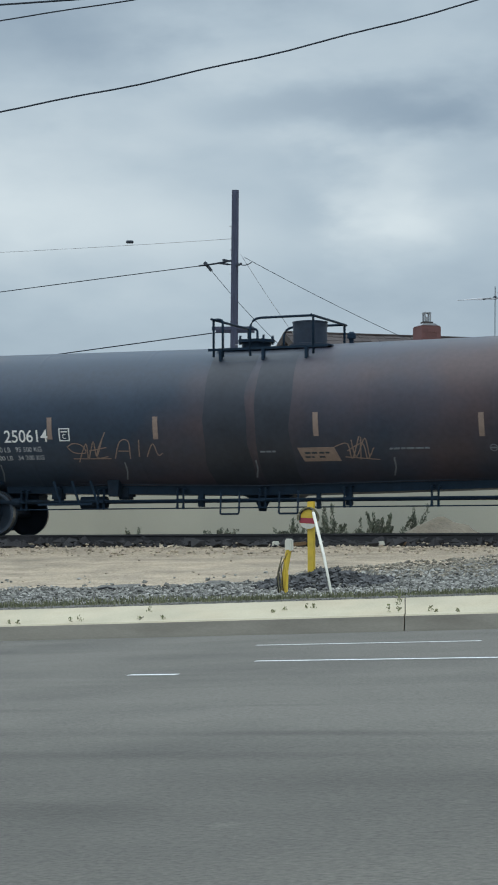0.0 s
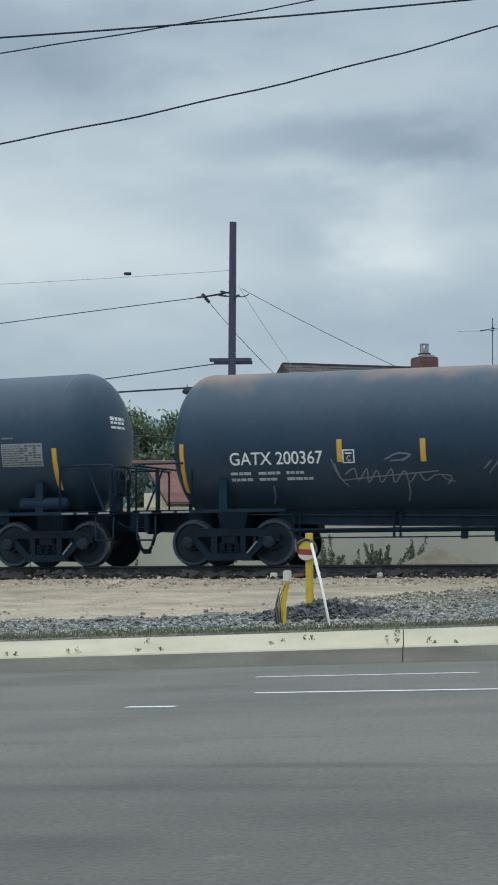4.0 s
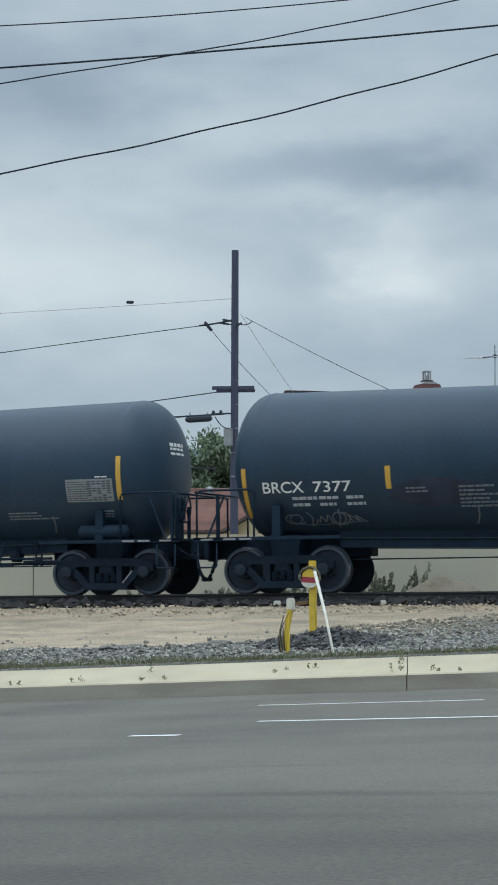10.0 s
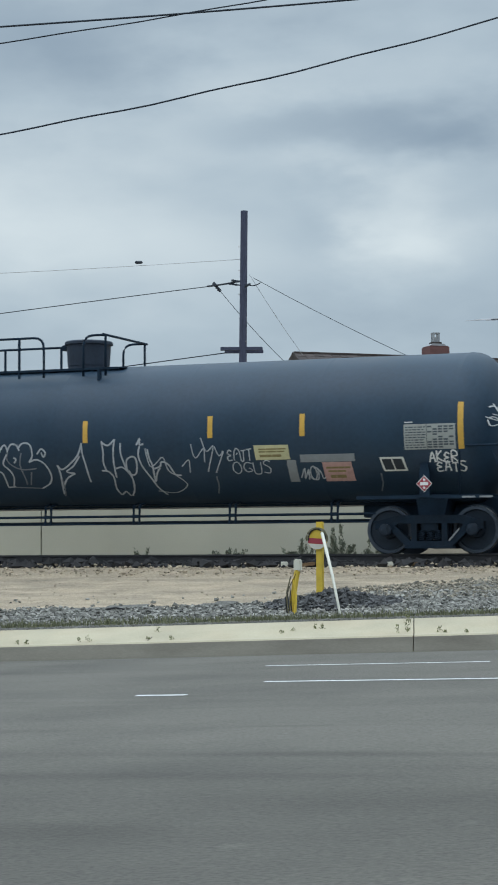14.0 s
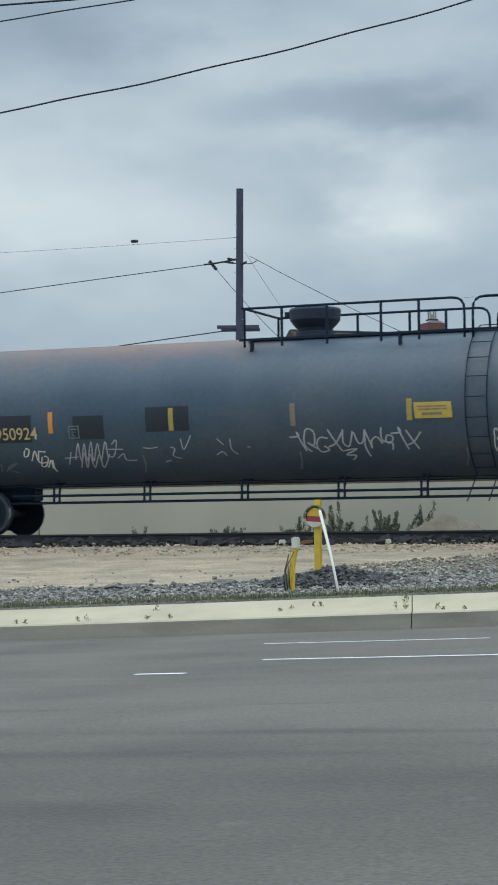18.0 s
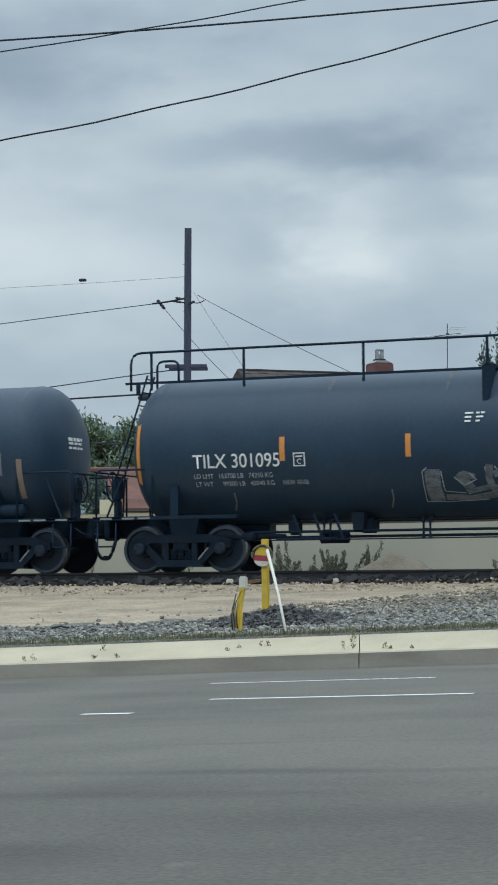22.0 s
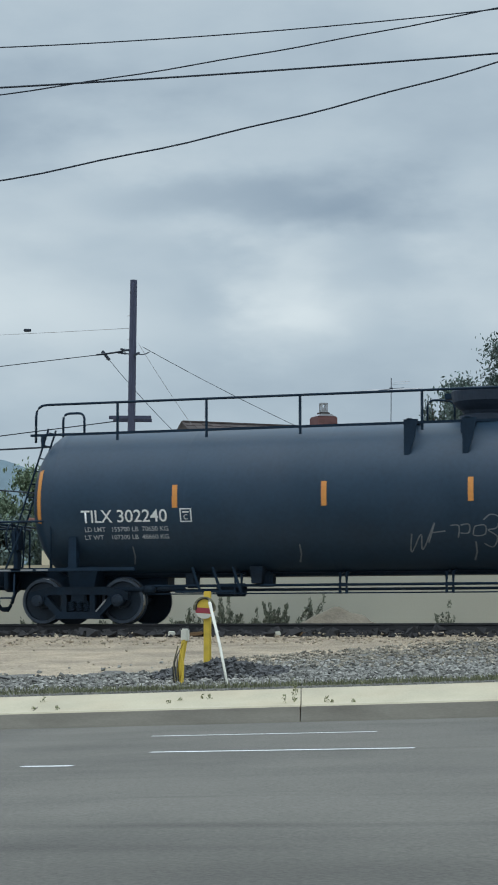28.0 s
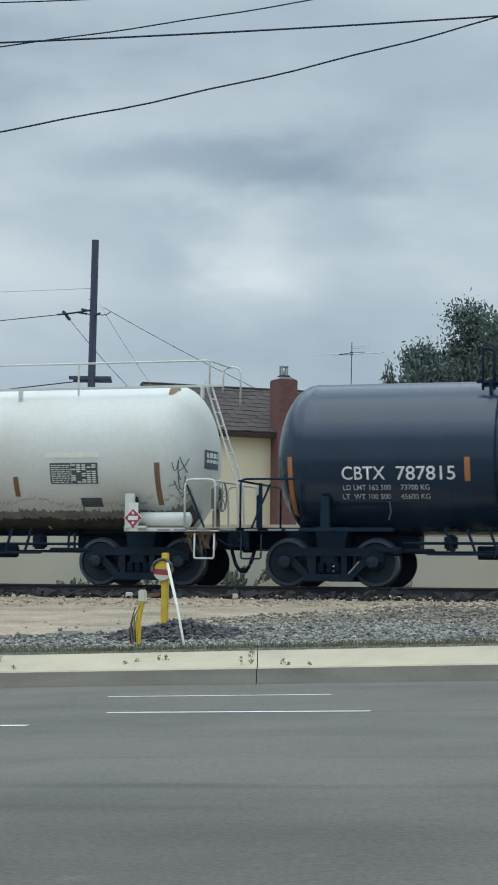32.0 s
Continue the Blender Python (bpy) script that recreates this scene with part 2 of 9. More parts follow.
M = dict(
    asphalt=material("asphalt", (0.139, 0.13, 0.113), 0.9, vary=0.34, scale=0.8, fine=55, bump=1.0, dist=0.012, stretch=(0.6, 0.6, 1), tint=(0.086, 0.081, 0.073), tint_scale=0.55, tint_amount=0.6, spec=0.3, lane=(7.5, 14.5, 0.82), grain=0.7, smudge=0.86, stains=STAINS),
    fitting=material("grey_fitting_paint", (0.028, 0.04, 0.062), 0.6, vary=0.25, scale=4, fine=20, spec=0.3),
    tan_gravel=material("tan_grey_gravel", (0.235, 0.208, 0.165), 0.95, vary=0.3, scale=8, fine=30, island=0.6),
    concrete=material("kerb_concrete", (0.445, 0.395, 0.288), 0.9, vary=0.18, scale=1.2, fine=40, tint=(0.42, 0.35, 0.245), tint_scale=1.1, tint_amount=0.6),
    kerb_face=material("darker_kerb_face", (0.3, 0.275, 0.23), 0.9, vary=0.16, scale=1.5, fine=40, tint=(0.2, 0.18, 0.15), tint_scale=1.2, tint_amount=0.7, stretch=(0.5, 1, 2)),
    dirt=material("sandy_dirt", (0.46, 0.372, 0.272), 0.95, vary=0.42, scale=2.6, fine=34, bump=1.0, dist=0.05, tint=(0.3, 0.25, 0.19), tint_scale=1.7, tint_amount=0.85, stretch=(0.45, 1.5, 1), grain=0.6),
    spill_navy=material("dark_navy_spill_stain", (0.0115, 0.029, 0.051), 0.44, vary=0.2, scale=1.5, fine=10, spec=0.23),
    spill_brown=material("brown_black_spill_stain", (0.03, 0.035, 0.047), 0.42, vary=0.25, scale=1.5, fine=10, spec=0.3),
    spill=material("dark_spill_stain", (0.02, 0.028, 0.039), 0.42, vary=0.25, scale=1.5, fine=10, spec=0.3),
    sand_stone=material("sandy_stone", (0.4, 0.33, 0.245), 0.95, vary=0.3, scale=8, fine=30, island=0.4),
    sprig=material("pale_kerb_weeds", (0.19, 0.2, 0.1), 0.9, vary=0.3, scale=3, fine=20, bump=0, island=0.4),
    verge=material("dry_verge_grass", (0.145, 0.15, 0.085), 0.9, vary=0.3, scale=3, fine=20, bump=0, island=0.5),
    gravel=material("grey_gravel", (0.215, 0.208, 0.188), 0.95, vary=0.3, scale=8, fine=30, island=0.66),
    bed=material("grey_gravel_bed", (0.15, 0.145, 0.132), 0.95, vary=0.5, scale=6, fine=22, bump=1.0, dist=0.05, tint=(0.14, 0.14, 0.13), tint_scale=3.0, tint_amount=0.7),
    soil=material("brown_soil", (0.16, 0.135, 0.1), 0.95, vary=0.25, scale=2, fine=16, bump=0.6, dist=0.04),
    rocks=material("dark_rock", (0.062, 0.062, 0.064), 0.85, vary=0.3, scale=8, fine=30, island=0.8),
    paint_white=material("road_paint", (0.72, 0.73, 0.72), 0.7, vary=0.1, scale=10, fine=60),
    wall=material("stucco_wall", (0.42, 0.41, 0.34), 0.9, vary=0.08, scale=0.5, fine=30, tint=(0.36, 0.35, 0.29), tint_scale=0.3, tint_amount=0.5),
    rail=material("rusty_rail", (0.034, 0.033, 0.036), 0.6, 0.3, vary=0.3, scale=5, fine=40),
    railtop=material("worn_rail_head", (0.3, 0.29, 0.28), 0.35, 0.9, vary=0.15),
    tie=material("creosote_tie", (0.03, 0.029, 0.031), 0.9, vary=0.35, scale=9, fine=40, per_object=0.3),
    black=material("black_tank_paint", (0.0235, 0.0475, 0.078), 0.44, vary=0.18, scale=0.8, fine=12, bump=0.04, tint=(0.036, 0.055, 0.083), tint_scale=0.5, tint_amount=0.7, spec=0.25),
    sooty=material("grimy_crowned_tank_paint", (0.0235, 0.0475, 0.078), 0.44, vary=0.18, scale=0.8, fine=12, bump=0.04, tint=(0.036, 0.055, 0.083), tint_scale=0.5, tint_amount=0.7, spec=0.25, crown=(0.98, 1.34, (0.15, 0.098, 0.074), -9.0, 9.0)),
    gloss=material("glossy_black_tank_paint", (0.0145, 0.031, 0.059), 0.19, vary=0.15, scale=0.8, fine=12, bump=0.008, tint=(0.015, 0.034, 0.064), tint_scale=0.5, tint_amount=0.5, spec=0.48),
    rustblack=material("rust_brown_tank_paint", (0.026, 0.041, 0.066), 0.42, vary=0.25, scale=0.7, fine=10, bump=0.05, tint=(0.076, 0.05, 0.052), tint_scale=0.3, tint_amount=0.95, spec=0.34),
    faded=material("faded_grey_tank_paint", (0.062, 0.094, 0.13), 0.42, vary=0.2, scale=0.6, fine=10, bump=0.05, tint=(0.1, 0.112, 0.126), tint_scale=0.35, tint_amount=0.6, spec=0.3, crown=(0.72, 1.3, (0.155, 0.094, 0.08), -9.5, -1.2)),
    cream=material("cream_tank_paint", (0.62, 0.628, 0.59), 0.45, vary=0.08, scale=0.8, fine=12, bump=0.04, tint=(0.58, 0.56, 0.5), tint_scale=0.6, tint_amount=0.7),
    steel=material("dark_painted_steel", (0.0125, 0.0265, 0.046), 0.6, vary=0.3, scale=4, fine=30, spec=0.12),
    truck=material("grimy_cast_steel", (0.0155, 0.0265, 0.042), 0.9, 0.0, vary=0.35, scale=5, fine=30, tint=(0.021, 0.025, 0.031), tint_scale=3, tint_amount=0.5, spec=0.12),
    wheel=material("wheel_steel", (0.017, 0.028, 0.044), 0.55, 0.1, vary=0.3, scale=5, fine=30, spec=0.3),
    # the wheel rims' highlight is put into a brighter steel colour
    rim=material("highlit_wheel_rim", (0.05, 0.066, 0.09), 0.42, 0.3, vary=0.3, scale=5, fine=30, spec=0.5),
    tread=material("polished_tread", (0.35, 0.34, 0.33), 0.3, 0.9, vary=0.1),
    white=material("white_lettering", (0.75, 0.76, 0.74), 0.6, vary=0.08, scale=8),
    dim=material("dim_stencil_lettering", (0.17, 0.19, 0.215), 0.7, vary=0.15, scale=14),
    chalk=material("pale_spray_paint", (0.42, 0.45, 0.48), 0.8, vary=0.3, scale=9),
    faint=material("faded_spray_paint", (0.2, 0.22, 0.24), 0.8, vary=0.35, scale=9),
    silver=material("thin_silver_spray_paint", (0.135, 0.155, 0.175), 0.6, vary=0.75, scale=5, fine=26, stretch=(1.0, 1, 2.6), grain=0.5),
    teal=material("teal_spray_paint", (0.07, 0.2, 0.195), 0.8, vary=0.3, scale=9),
    pink=material("pink_spray_paint", (0.6, 0.16, 0.24), 0.8, vary=0.2, scale=9),
    gold=material("yellow_spray_paint", (0.5, 0.415, 0.165), 0.7, vary=0.15, scale=5),
    stripe=material("amber_reflective_tape", (0.62, 0.36, 0.06), 0.5, vary=0.12, scale=12),
    orange=material("orange_reflective_tape", (0.68, 0.27, 0.06), 0.5, vary=0.12, scale=12),
    tan=material("dusty_tape", (0.25, 0.18, 0.145), 0.6, vary=0.2, scale=12),
    letter_gold=material("faded_gold_lettering", (0.55, 0.42, 0.22), 0.7, vary=0.15, scale=9),
    panel_light=material("pale_stencil_panel", (0.36, 0.37, 0.345), 0.6, vary=0.12, scale=9),
    panel_grey=material("grey_stencil_panel", (0.25, 0.265, 0.275), 0.6, vary=0.12, scale=9),
    panel_white=material("white_sign_board", (0.7, 0.7, 0.64), 0.55, vary=0.08, scale=9),
    panel_orange=material("faded_orange_board", (0.58, 0.3, 0.11), 0.55, vary=0.12, scale=9),
    panel_yellow=material("yellow_warning_board", (0.55, 0.39, 0.07), 0.55, vary=0.12, scale=9),
    panel_dark=material("dark_overpainted_patch", (0.018, 0.026, 0.037), 0.5, vary=0.2, scale=9),
    red=material("placard_red", (0.34, 0.04, 0.06), 0.5, vary=0.1, scale=9),
    rose=material("faded_rose_board", (0.5, 0.3, 0.27), 0.6, vary=0.2, scale=9),
    post_yellow=material("yellow_post_paint", (0.68, 0.47, 0.05), 0.5, vary=0.15, scale=6, tint=(0.4, 0.28, 0.06), tint_scale=5, tint_amount=0.4),
    plastic_white=material("white_plastic", (0.62, 0.6, 0.52), 0.5, vary=0.1, scale=8),
    panel_pale=material("pale_yellow_board", (0.56, 0.52, 0.3), 0.55, vary=0.12, scale=9),
    olive=material("olive_reflective_tape", (0.4, 0.3, 0.08), 0.5, vary=0.15, scale=12),
    rust_tape=material("rust_orange_tape", (0.42, 0.17, 0.07), 0.5, vary=0.12, scale=12),
    brown_tape=material("brown_tape", (0.2, 0.11, 0.06), 0.6, vary=0.15, scale=12),
    slate=material("slate_stencil_panel", (0.07, 0.085, 0.1), 0.6, vary=0.15, scale=9),
    dim_ink=material("dull_board_print", (0.24, 0.19, 0.08), 0.7, vary=0.15, scale=9),
    wood=material("weathered_pole_wood", (0.058, 0.066, 0.108), 0.9, vary=0.3, scale=3, fine=25, stretch=(8, 8, 0.6)),
    cable=material("black_cable", (0.034, 0.042, 0.056), 0.7, vary=0.1, spec=0.2),
    metal=material("galvanised_metal", (0.35, 0.36, 0.38), 0.45, 0.7, vary=0.15),
    stucco=material("cream_house_stucco", (0.64, 0.58, 0.42), 0.9, vary=0.06, scale=0.8, fine=30),
    brick=material("red_painted_brick", (0.135, 0.064, 0.062), 0.85, vary=0.15, scale=2, fine=30, per_object=0.14),
    shingle=material("brown_roof_shingle", (0.062, 0.049, 0.047), 0.9, vary=0.25, scale=3, fine=30, per_object=0.2),
    tile=material("red_roof_tile", (0.145, 0.07, 0.056), 0.9, vary=0.25, scale=3, fine=30, per_object=0.2),
    trimwood=material("dark_fascia_wood", (0.05, 0.04, 0.037), 0.8, vary=0.2, scale=3),
    frame_white=material("white_window_frame", (0.72, 0.72, 0.7), 0.5, vary=0.05),
    glass=material("window_glass", (0.015, 0.02, 0.026), 0.12, vary=0.05, bump=0, spec=0.3),
    # pale colour holds a sheer curtain and the sky's reflection in the panes
    curtained_sky=material("curtained_glass_with_painted_sky", (0.4, 0.43, 0.45), 0.1, vary=0.15, scale=1.5, bump=0, spec=0.6, stretch=(4, 4, 0.4)),
    shutter=material("slate_blue_shutter", (0.13, 0.15, 0.19), 0.7, vary=0.12, scale=3),
    # both leaf colours are lightened and dulled to carry distance haze
    leaf=material("hazed_leaves", (0.14, 0.19, 0.118), 0.7, vary=0.2, scale=0.5, fine=4, bump=0, island=0.5),
    leaf_dark=material("hazed_dark_leaves", (0.09, 0.13, 0.117), 0.7, vary=0.3, scale=0.5, fine=4, bump=0, island=0.5),
    weed=material("green_weeds", (0.13, 0.145, 0.108), 0.9, vary=0.3, scale=3, fine=20, bump=0, island=0.5),
    red_smear=material("faded_red_smear", (0.036, 0.044, 0.069), 0.6, vary=0.4, scale=3, spec=0.2),
    grime=material("pale_grime_wash", (0.075, 0.085, 0.096), 0.6, vary=0.35, scale=3, fine=14, spec=0.3),
    # next three: road dirt with the belly's shade put into the colour
    dirt_shade_thin=material("thin_road_dirt_and_shade", (0.47, 0.46, 0.42), 0.8, vary=0.3, scale=2.5, fine=14, tint=(0.38, 0.37, 0.33), tint_scale=1.6, tint_amount=0.8, spec=0.25),
    dirt_shade_mid=material("thick_road_dirt_and_shade", (0.27, 0.26, 0.235), 0.85, vary=0.35, scale=2.5, fine=14, tint=(0.18, 0.175, 0.16), tint_scale=1.5, tint_amount=0.8, spec=0.2),
    dirt_shade_black=material("black_road_grime_and_shade", (0.085, 0.08, 0.072), 0.9, vary=0.4, scale=2.5, fine=14, tint=(0.05, 0.05, 0.048), tint_scale=1.4, tint_amount=0.8, spec=0.2),
    rust=material("rust_stain", (0.2, 0.12, 0.06), 0.8, vary=0.4, scale=5),
    straw=material("dry_grass", (0.21, 0.19, 0.12), 0.9, vary=0.3, scale=3, fine=20, bump=0, island=0.5),
    bark=material("tree_bark", (0.08, 0.06, 0.045), 0.9, vary=0.3, scale=4, fine=20),
    # distance haze is mixed into the hills' blue colour
    hill=material("haze_tinted_hillside", (0.12, 0.17, 0.2), 1.0, vary=0.25, scale=0.02, fine=0.15, bump=0),
)


# ---- mesh helpers ----
def mesh_of(name, bm, mat, smooth=False):
    me = bpy.data.meshes.new(name)
    bm.to_mesh(me)
    bm.free()
    for m in mat if isinstance(mat, (list, tuple)) else [mat]:
        me.materials.append(m)
    if smooth:
        me.polygons.foreach_set("use_smooth", [True] * len(me.polygons))
    return me


def part(name, bm, mat, parent=None, label="", m=None, smooth=False):
    ob = new(name, mesh_of(name, bm, mat, smooth) if isinstance(bm, bmesh.types.BMesh) else bm)
    if parent is not None:
        ob.parent = parent
    if m is not None:
        ob.matrix_basis = m
    return tagged(ob, label)


def thing(name, x=0, y=0, z=0, rz=0, **tags):
    ob = new(name)
    ob.empty_display_size = 0.2
    ob.matrix_basis = pose(x, y, z, 0, 0, rz)
    return tagged(ob, **tags)


def box(bm, x0, x1, y0, y1, z0, z1, bev=0.0, m=None):
    r = bmesh.ops.create_cube(bm, size=1, matrix=Matrix.Translation(((x0 + x1) / 2, (y0 + y1) / 2, (z0 + z1) / 2)) @ Matrix.Diagonal((abs(x1 - x0), abs(y1 - y0), abs(z1 - z0), 1)))
    if bev:
        bmesh.ops.bevel(bm, geom=list({e for v in r["verts"] for e in v.link_edges}), offset=bev, segments=2, affect="EDGES", clamp_overlap=True)
    if m is not None:
        bmesh.ops.transform(bm, matrix=m, verts=r["verts"] if not bev else bm.verts)
    return bm


def tube(bm, pts, r, n=8, cap=True, r2=None):
    """A round bar along the points."""
    pts = [Vector(p) for p in pts]
    rings = []
    for i, p in enumerate(pts):
        d = (pts[min(i + 1, len(pts) - 1)] - pts[max(i - 1, 0)]).normalized()
        a = d.cross(Vector((0, 0, 1)) if abs(d.z) < 0.9 else Vector((1, 0, 0))).normalized()
        b = d.cross(a)
        rad = r if r2 is None else r + (r2 - r) * i / (len(pts) - 1)
        rings.append([bm.verts.new(p + a * rad * math.cos(6.2832 * k / n) + b * rad * math.sin(6.2832 * k / n)) for k in range(n)])
    for q, w in zip(rings, rings[1:]):
        for k in range(n):
            bm.faces.new((q[k], q[(k + 1) % n], w[(k + 1) % n], w[k]))
    if cap:
        bm.faces.new(rings[0][::-1])
        bm.faces.new(rings[-1])
    return bm


def lathe(bm, prof, n=48, axis="x"):
    """Turns a profile of (along, radius) round an axis."""
    rings = []
    for a, r in prof:
        ring = []
        for k in range(n):
            c, s = math.cos(2 * math.pi * k / n), math.sin(2 * math.pi * k / n)
            ring.append(bm.verts.new({"x": (a, r * c, r * s), "y": (r * s, a, r * c), "z": (r * c, r * s, a)}[axis]))
        rings.append(ring)
    for q, w in zip(rings, rings[1:]):
        for k in range(n):
            bm.faces.new((q[k], q[(k + 1) % n], w[(k + 1) % n], w[k]))
    bm.faces.new(rings[0][::-1])
    bm.faces.new(rings[-1])
    bmesh.ops.recalc_face_normals(bm, faces=bm.faces)
    return bm


def prism(bm, outline, y0, y1):
    """An outline of (x, z) pushed from y0 to y1."""
    a = [bm.verts.new((x, y0, z)) for x, z in outline]
    b = [bm.verts.new((x, y1, z)) for x, z in outline]
    bm.faces.new(a)
    bm.faces.new(b[::-1])
    for i in range(len(a)):
        j = (i + 1) % len(a)
        bm.faces.new((a[j], a[i], b[i], b[j]))
    bmesh.ops.recalc_face_normals(bm, faces=bm.faces)
    return bm


def B():
    return bmesh.new()


def rounded(pts, r=0.1, n=4):
    """The polyline with its inner corners rounded."""
    pts = [Vector(p) for p in pts]
    out = [pts[0]]
    for a, p, c in zip(pts, pts[1:], pts[2:]):
        u, v = (a - p), (c - p)
        k = min(r, u.length * 0.45, v.length * 0.45)
        s, e = p + u.normalized() * k, p + v.normalized() * k
        for i in range(n + 1):
            t = i / n
            out.append(s * (1 - t) ** 2 + p * 2 * t * (1 - t) + e * t * t)
    return out + [pts[-1]]


# ---- ground, road, kerb ----
RAIL_Y, MID_Y, RAIL_Z = 37.0, 37.75, 1.43
KERB_Y, KERB_B = 28.3, 29.5


def road_z(x):
    return 0.29 + 2.4 * math.tanh(0.038 * x / 2.4)


def sheet(name, xs, rows, mat, kind="structure", label="", category="", second=None):
    """A sheet over stations xs; rows are functions x -> (y, z)."""
    bm = B()
    grid = [[bm.verts.new((x, *f(x))) for x in xs] for f in rows]
    for a, b in zip(grid, grid[1:]):
        for i in range(len(xs) - 1):
            bm.faces.new((a[i], a[i + 1], b[i + 1], b[i]))
    bmesh.ops.recalc_face_normals(bm, faces=bm.faces)
    for f in bm.faces:
        if f.normal.z < 0:
            f.normal_flip()
        if second and second(f.calc_center_median()):
            f.material_index = 1
    return tagged(part(name, bm, mat, smooth=True), label, category, kind=kind)


XS = [-3000, -900, -400, -200, -120, -80] + [-60 + 1.5 * i for i in range(75)] + [60, 80, 120, 200, 400, 900, 3000]


def strip_z(x, y):
    """Height of the verge between the kerb's back and the track."""
    a = road_z(x) + 0.5
    k = (y - KERB_B) / (36.0 - KERB_B)
    k = min(1, max(0, k))
    bump = 0.03 * noise.noise((x * 1.3, y * 1.3, 0)) + 0.015 * noise.noise((x * 5, y * 5, 3))
    return a + (RAIL_Z - 0.26 - a) * (k ** 1.1) + bump * min(1, 4 * k)


def gravelled(c):
    """Where grey gravel covers the sandy verge."""
    if not KERB_B - 0.2 < c.y < 36.4:
        return False
    e = 0.7 * noise.noise((c.x * 0.8, c.y * 0.8, 2))
    k = min(1, max(0, (c.x + 12.0) / 4.5))
    return c.y + e < 31.7 * (1 - k) + 35.0 * k


def build_ground():
    flat = lambda y, z: (lambda x: (y, z))
    verge = [KERB_B - 0.05 + 0.2 * i for i in range(34)]
    rows = [lambda x: (-3000, road_z(x) - 0.4), lambda x: (-60, road_z(x) - 0.3), lambda x: (KERB_Y - 0.3, road_z(x) - 0.12), lambda x: (KERB_B - 0.1, road_z(x) + 0.2)]
    rows += [(lambda x, y=y: (y, strip_z(x, y))) for y in verge]
    rows += [flat(36.6, RAIL_Z - 0.26), flat(39.5, RAIL_Z - 0.24), flat(40.5, 1.1), flat(49, 1.1), flat(90, 1.15), flat(200, 2), flat(600, 6), flat(3000, 20)]
    xs = [-3000, -900, -400, -200, -120, -80] + [-60, -50, -42, -36] + [-32 + 0.2 * i for i in range(165)]+ [4, 8, 12] + [20, 30, 45, 60, 80, 120, 200, 400, 900, 3000]
    sheet("ground", xs, rows, [M["dirt"], M["bed"]], second=gravelled, label="sandy dirt verge and yard ground beside the tracks", category="ground")
    road = [lambda x: (-45, road_z(x) - 0.05), lambda x: (-20, road_z(x)), lambda x: (0, road_z(x)), lambda x: (12, road_z(x)), lambda x: (20, road_z(x)), lambda x: (KERB_Y - 0.02, road_z(x))]
    sheet("road", XS, road, M["asphalt"], label="worn grey asphalt road with faint tyre streaks", category="road")


def build_kerb():
    """Concrete kerb in cast lengths, with open joints between them."""
    kerb = thing("kerb", label="pale concrete kerb with a sloped back and weedy joints", category="kerb", kind="structure")
    edges = [-60, -54.0, -48, -42, -36, -30, -23.5, -16.7, -8.53, -1.8, 4.5, 11, 17, 23, 29, 35]
    for a, b in zip(edges, edges[1:]):
        bm = B()
        n = 6
        for i in range(n):
            x0, x1 = a + 0.008 + (b - a - 0.016) * i / n, a + 0.008 + (b - a - 0.016) * (i + 1) / n
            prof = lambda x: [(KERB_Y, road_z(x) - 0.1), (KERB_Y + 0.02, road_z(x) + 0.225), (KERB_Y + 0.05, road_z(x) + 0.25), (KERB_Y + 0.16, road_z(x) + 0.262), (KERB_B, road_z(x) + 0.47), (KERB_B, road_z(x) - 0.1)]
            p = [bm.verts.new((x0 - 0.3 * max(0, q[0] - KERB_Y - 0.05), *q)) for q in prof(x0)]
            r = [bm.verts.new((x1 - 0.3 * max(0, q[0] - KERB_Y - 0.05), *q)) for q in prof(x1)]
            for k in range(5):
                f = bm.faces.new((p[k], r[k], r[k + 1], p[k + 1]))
                # the upright face is greyer and darker than the slope
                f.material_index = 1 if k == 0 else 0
            if i == 0:
                bm.faces.new(p[::-1])
            if i == n - 1:
                bm.faces.new(r)
        bmesh.ops.remove_doubles(bm, verts=bm.verts, dist=0.002)
        bmesh.ops.recalc_face_normals(bm, faces=bm.faces)
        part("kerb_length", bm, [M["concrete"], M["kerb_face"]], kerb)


def kerb_crack():
    """A crack that runs up the kerb's slope from a weedy notch."""
    bm = B()
    pts = [(-12.93, 0.17), (-12.95, 0.35), (-12.97, 0.55), (-12.96, 0.75), (-12.99, 0.95), (-13.0, 1.15)]
    vs = []
    for k, (x, dy) in enumerate(pts):
        z = road_z(x) + 0.266 + 0.2 * max(0, dy - 0.16)
        w = 0.012 + 0.006 * (k % 2)
        vs.append((bm.verts.new((x - w, KERB_Y + dy, z)), bm.verts.new((x + w, KERB_Y + dy, z))))
    for a, b in zip(vs, vs[1:]):
        bm.faces.new((a[0], a[1], b[1], b[0]))
    tagged(part("kerb_crack", bm, M["soil"]), "dirt-filled crack across the kerb's slope", "crack", kind="structure")


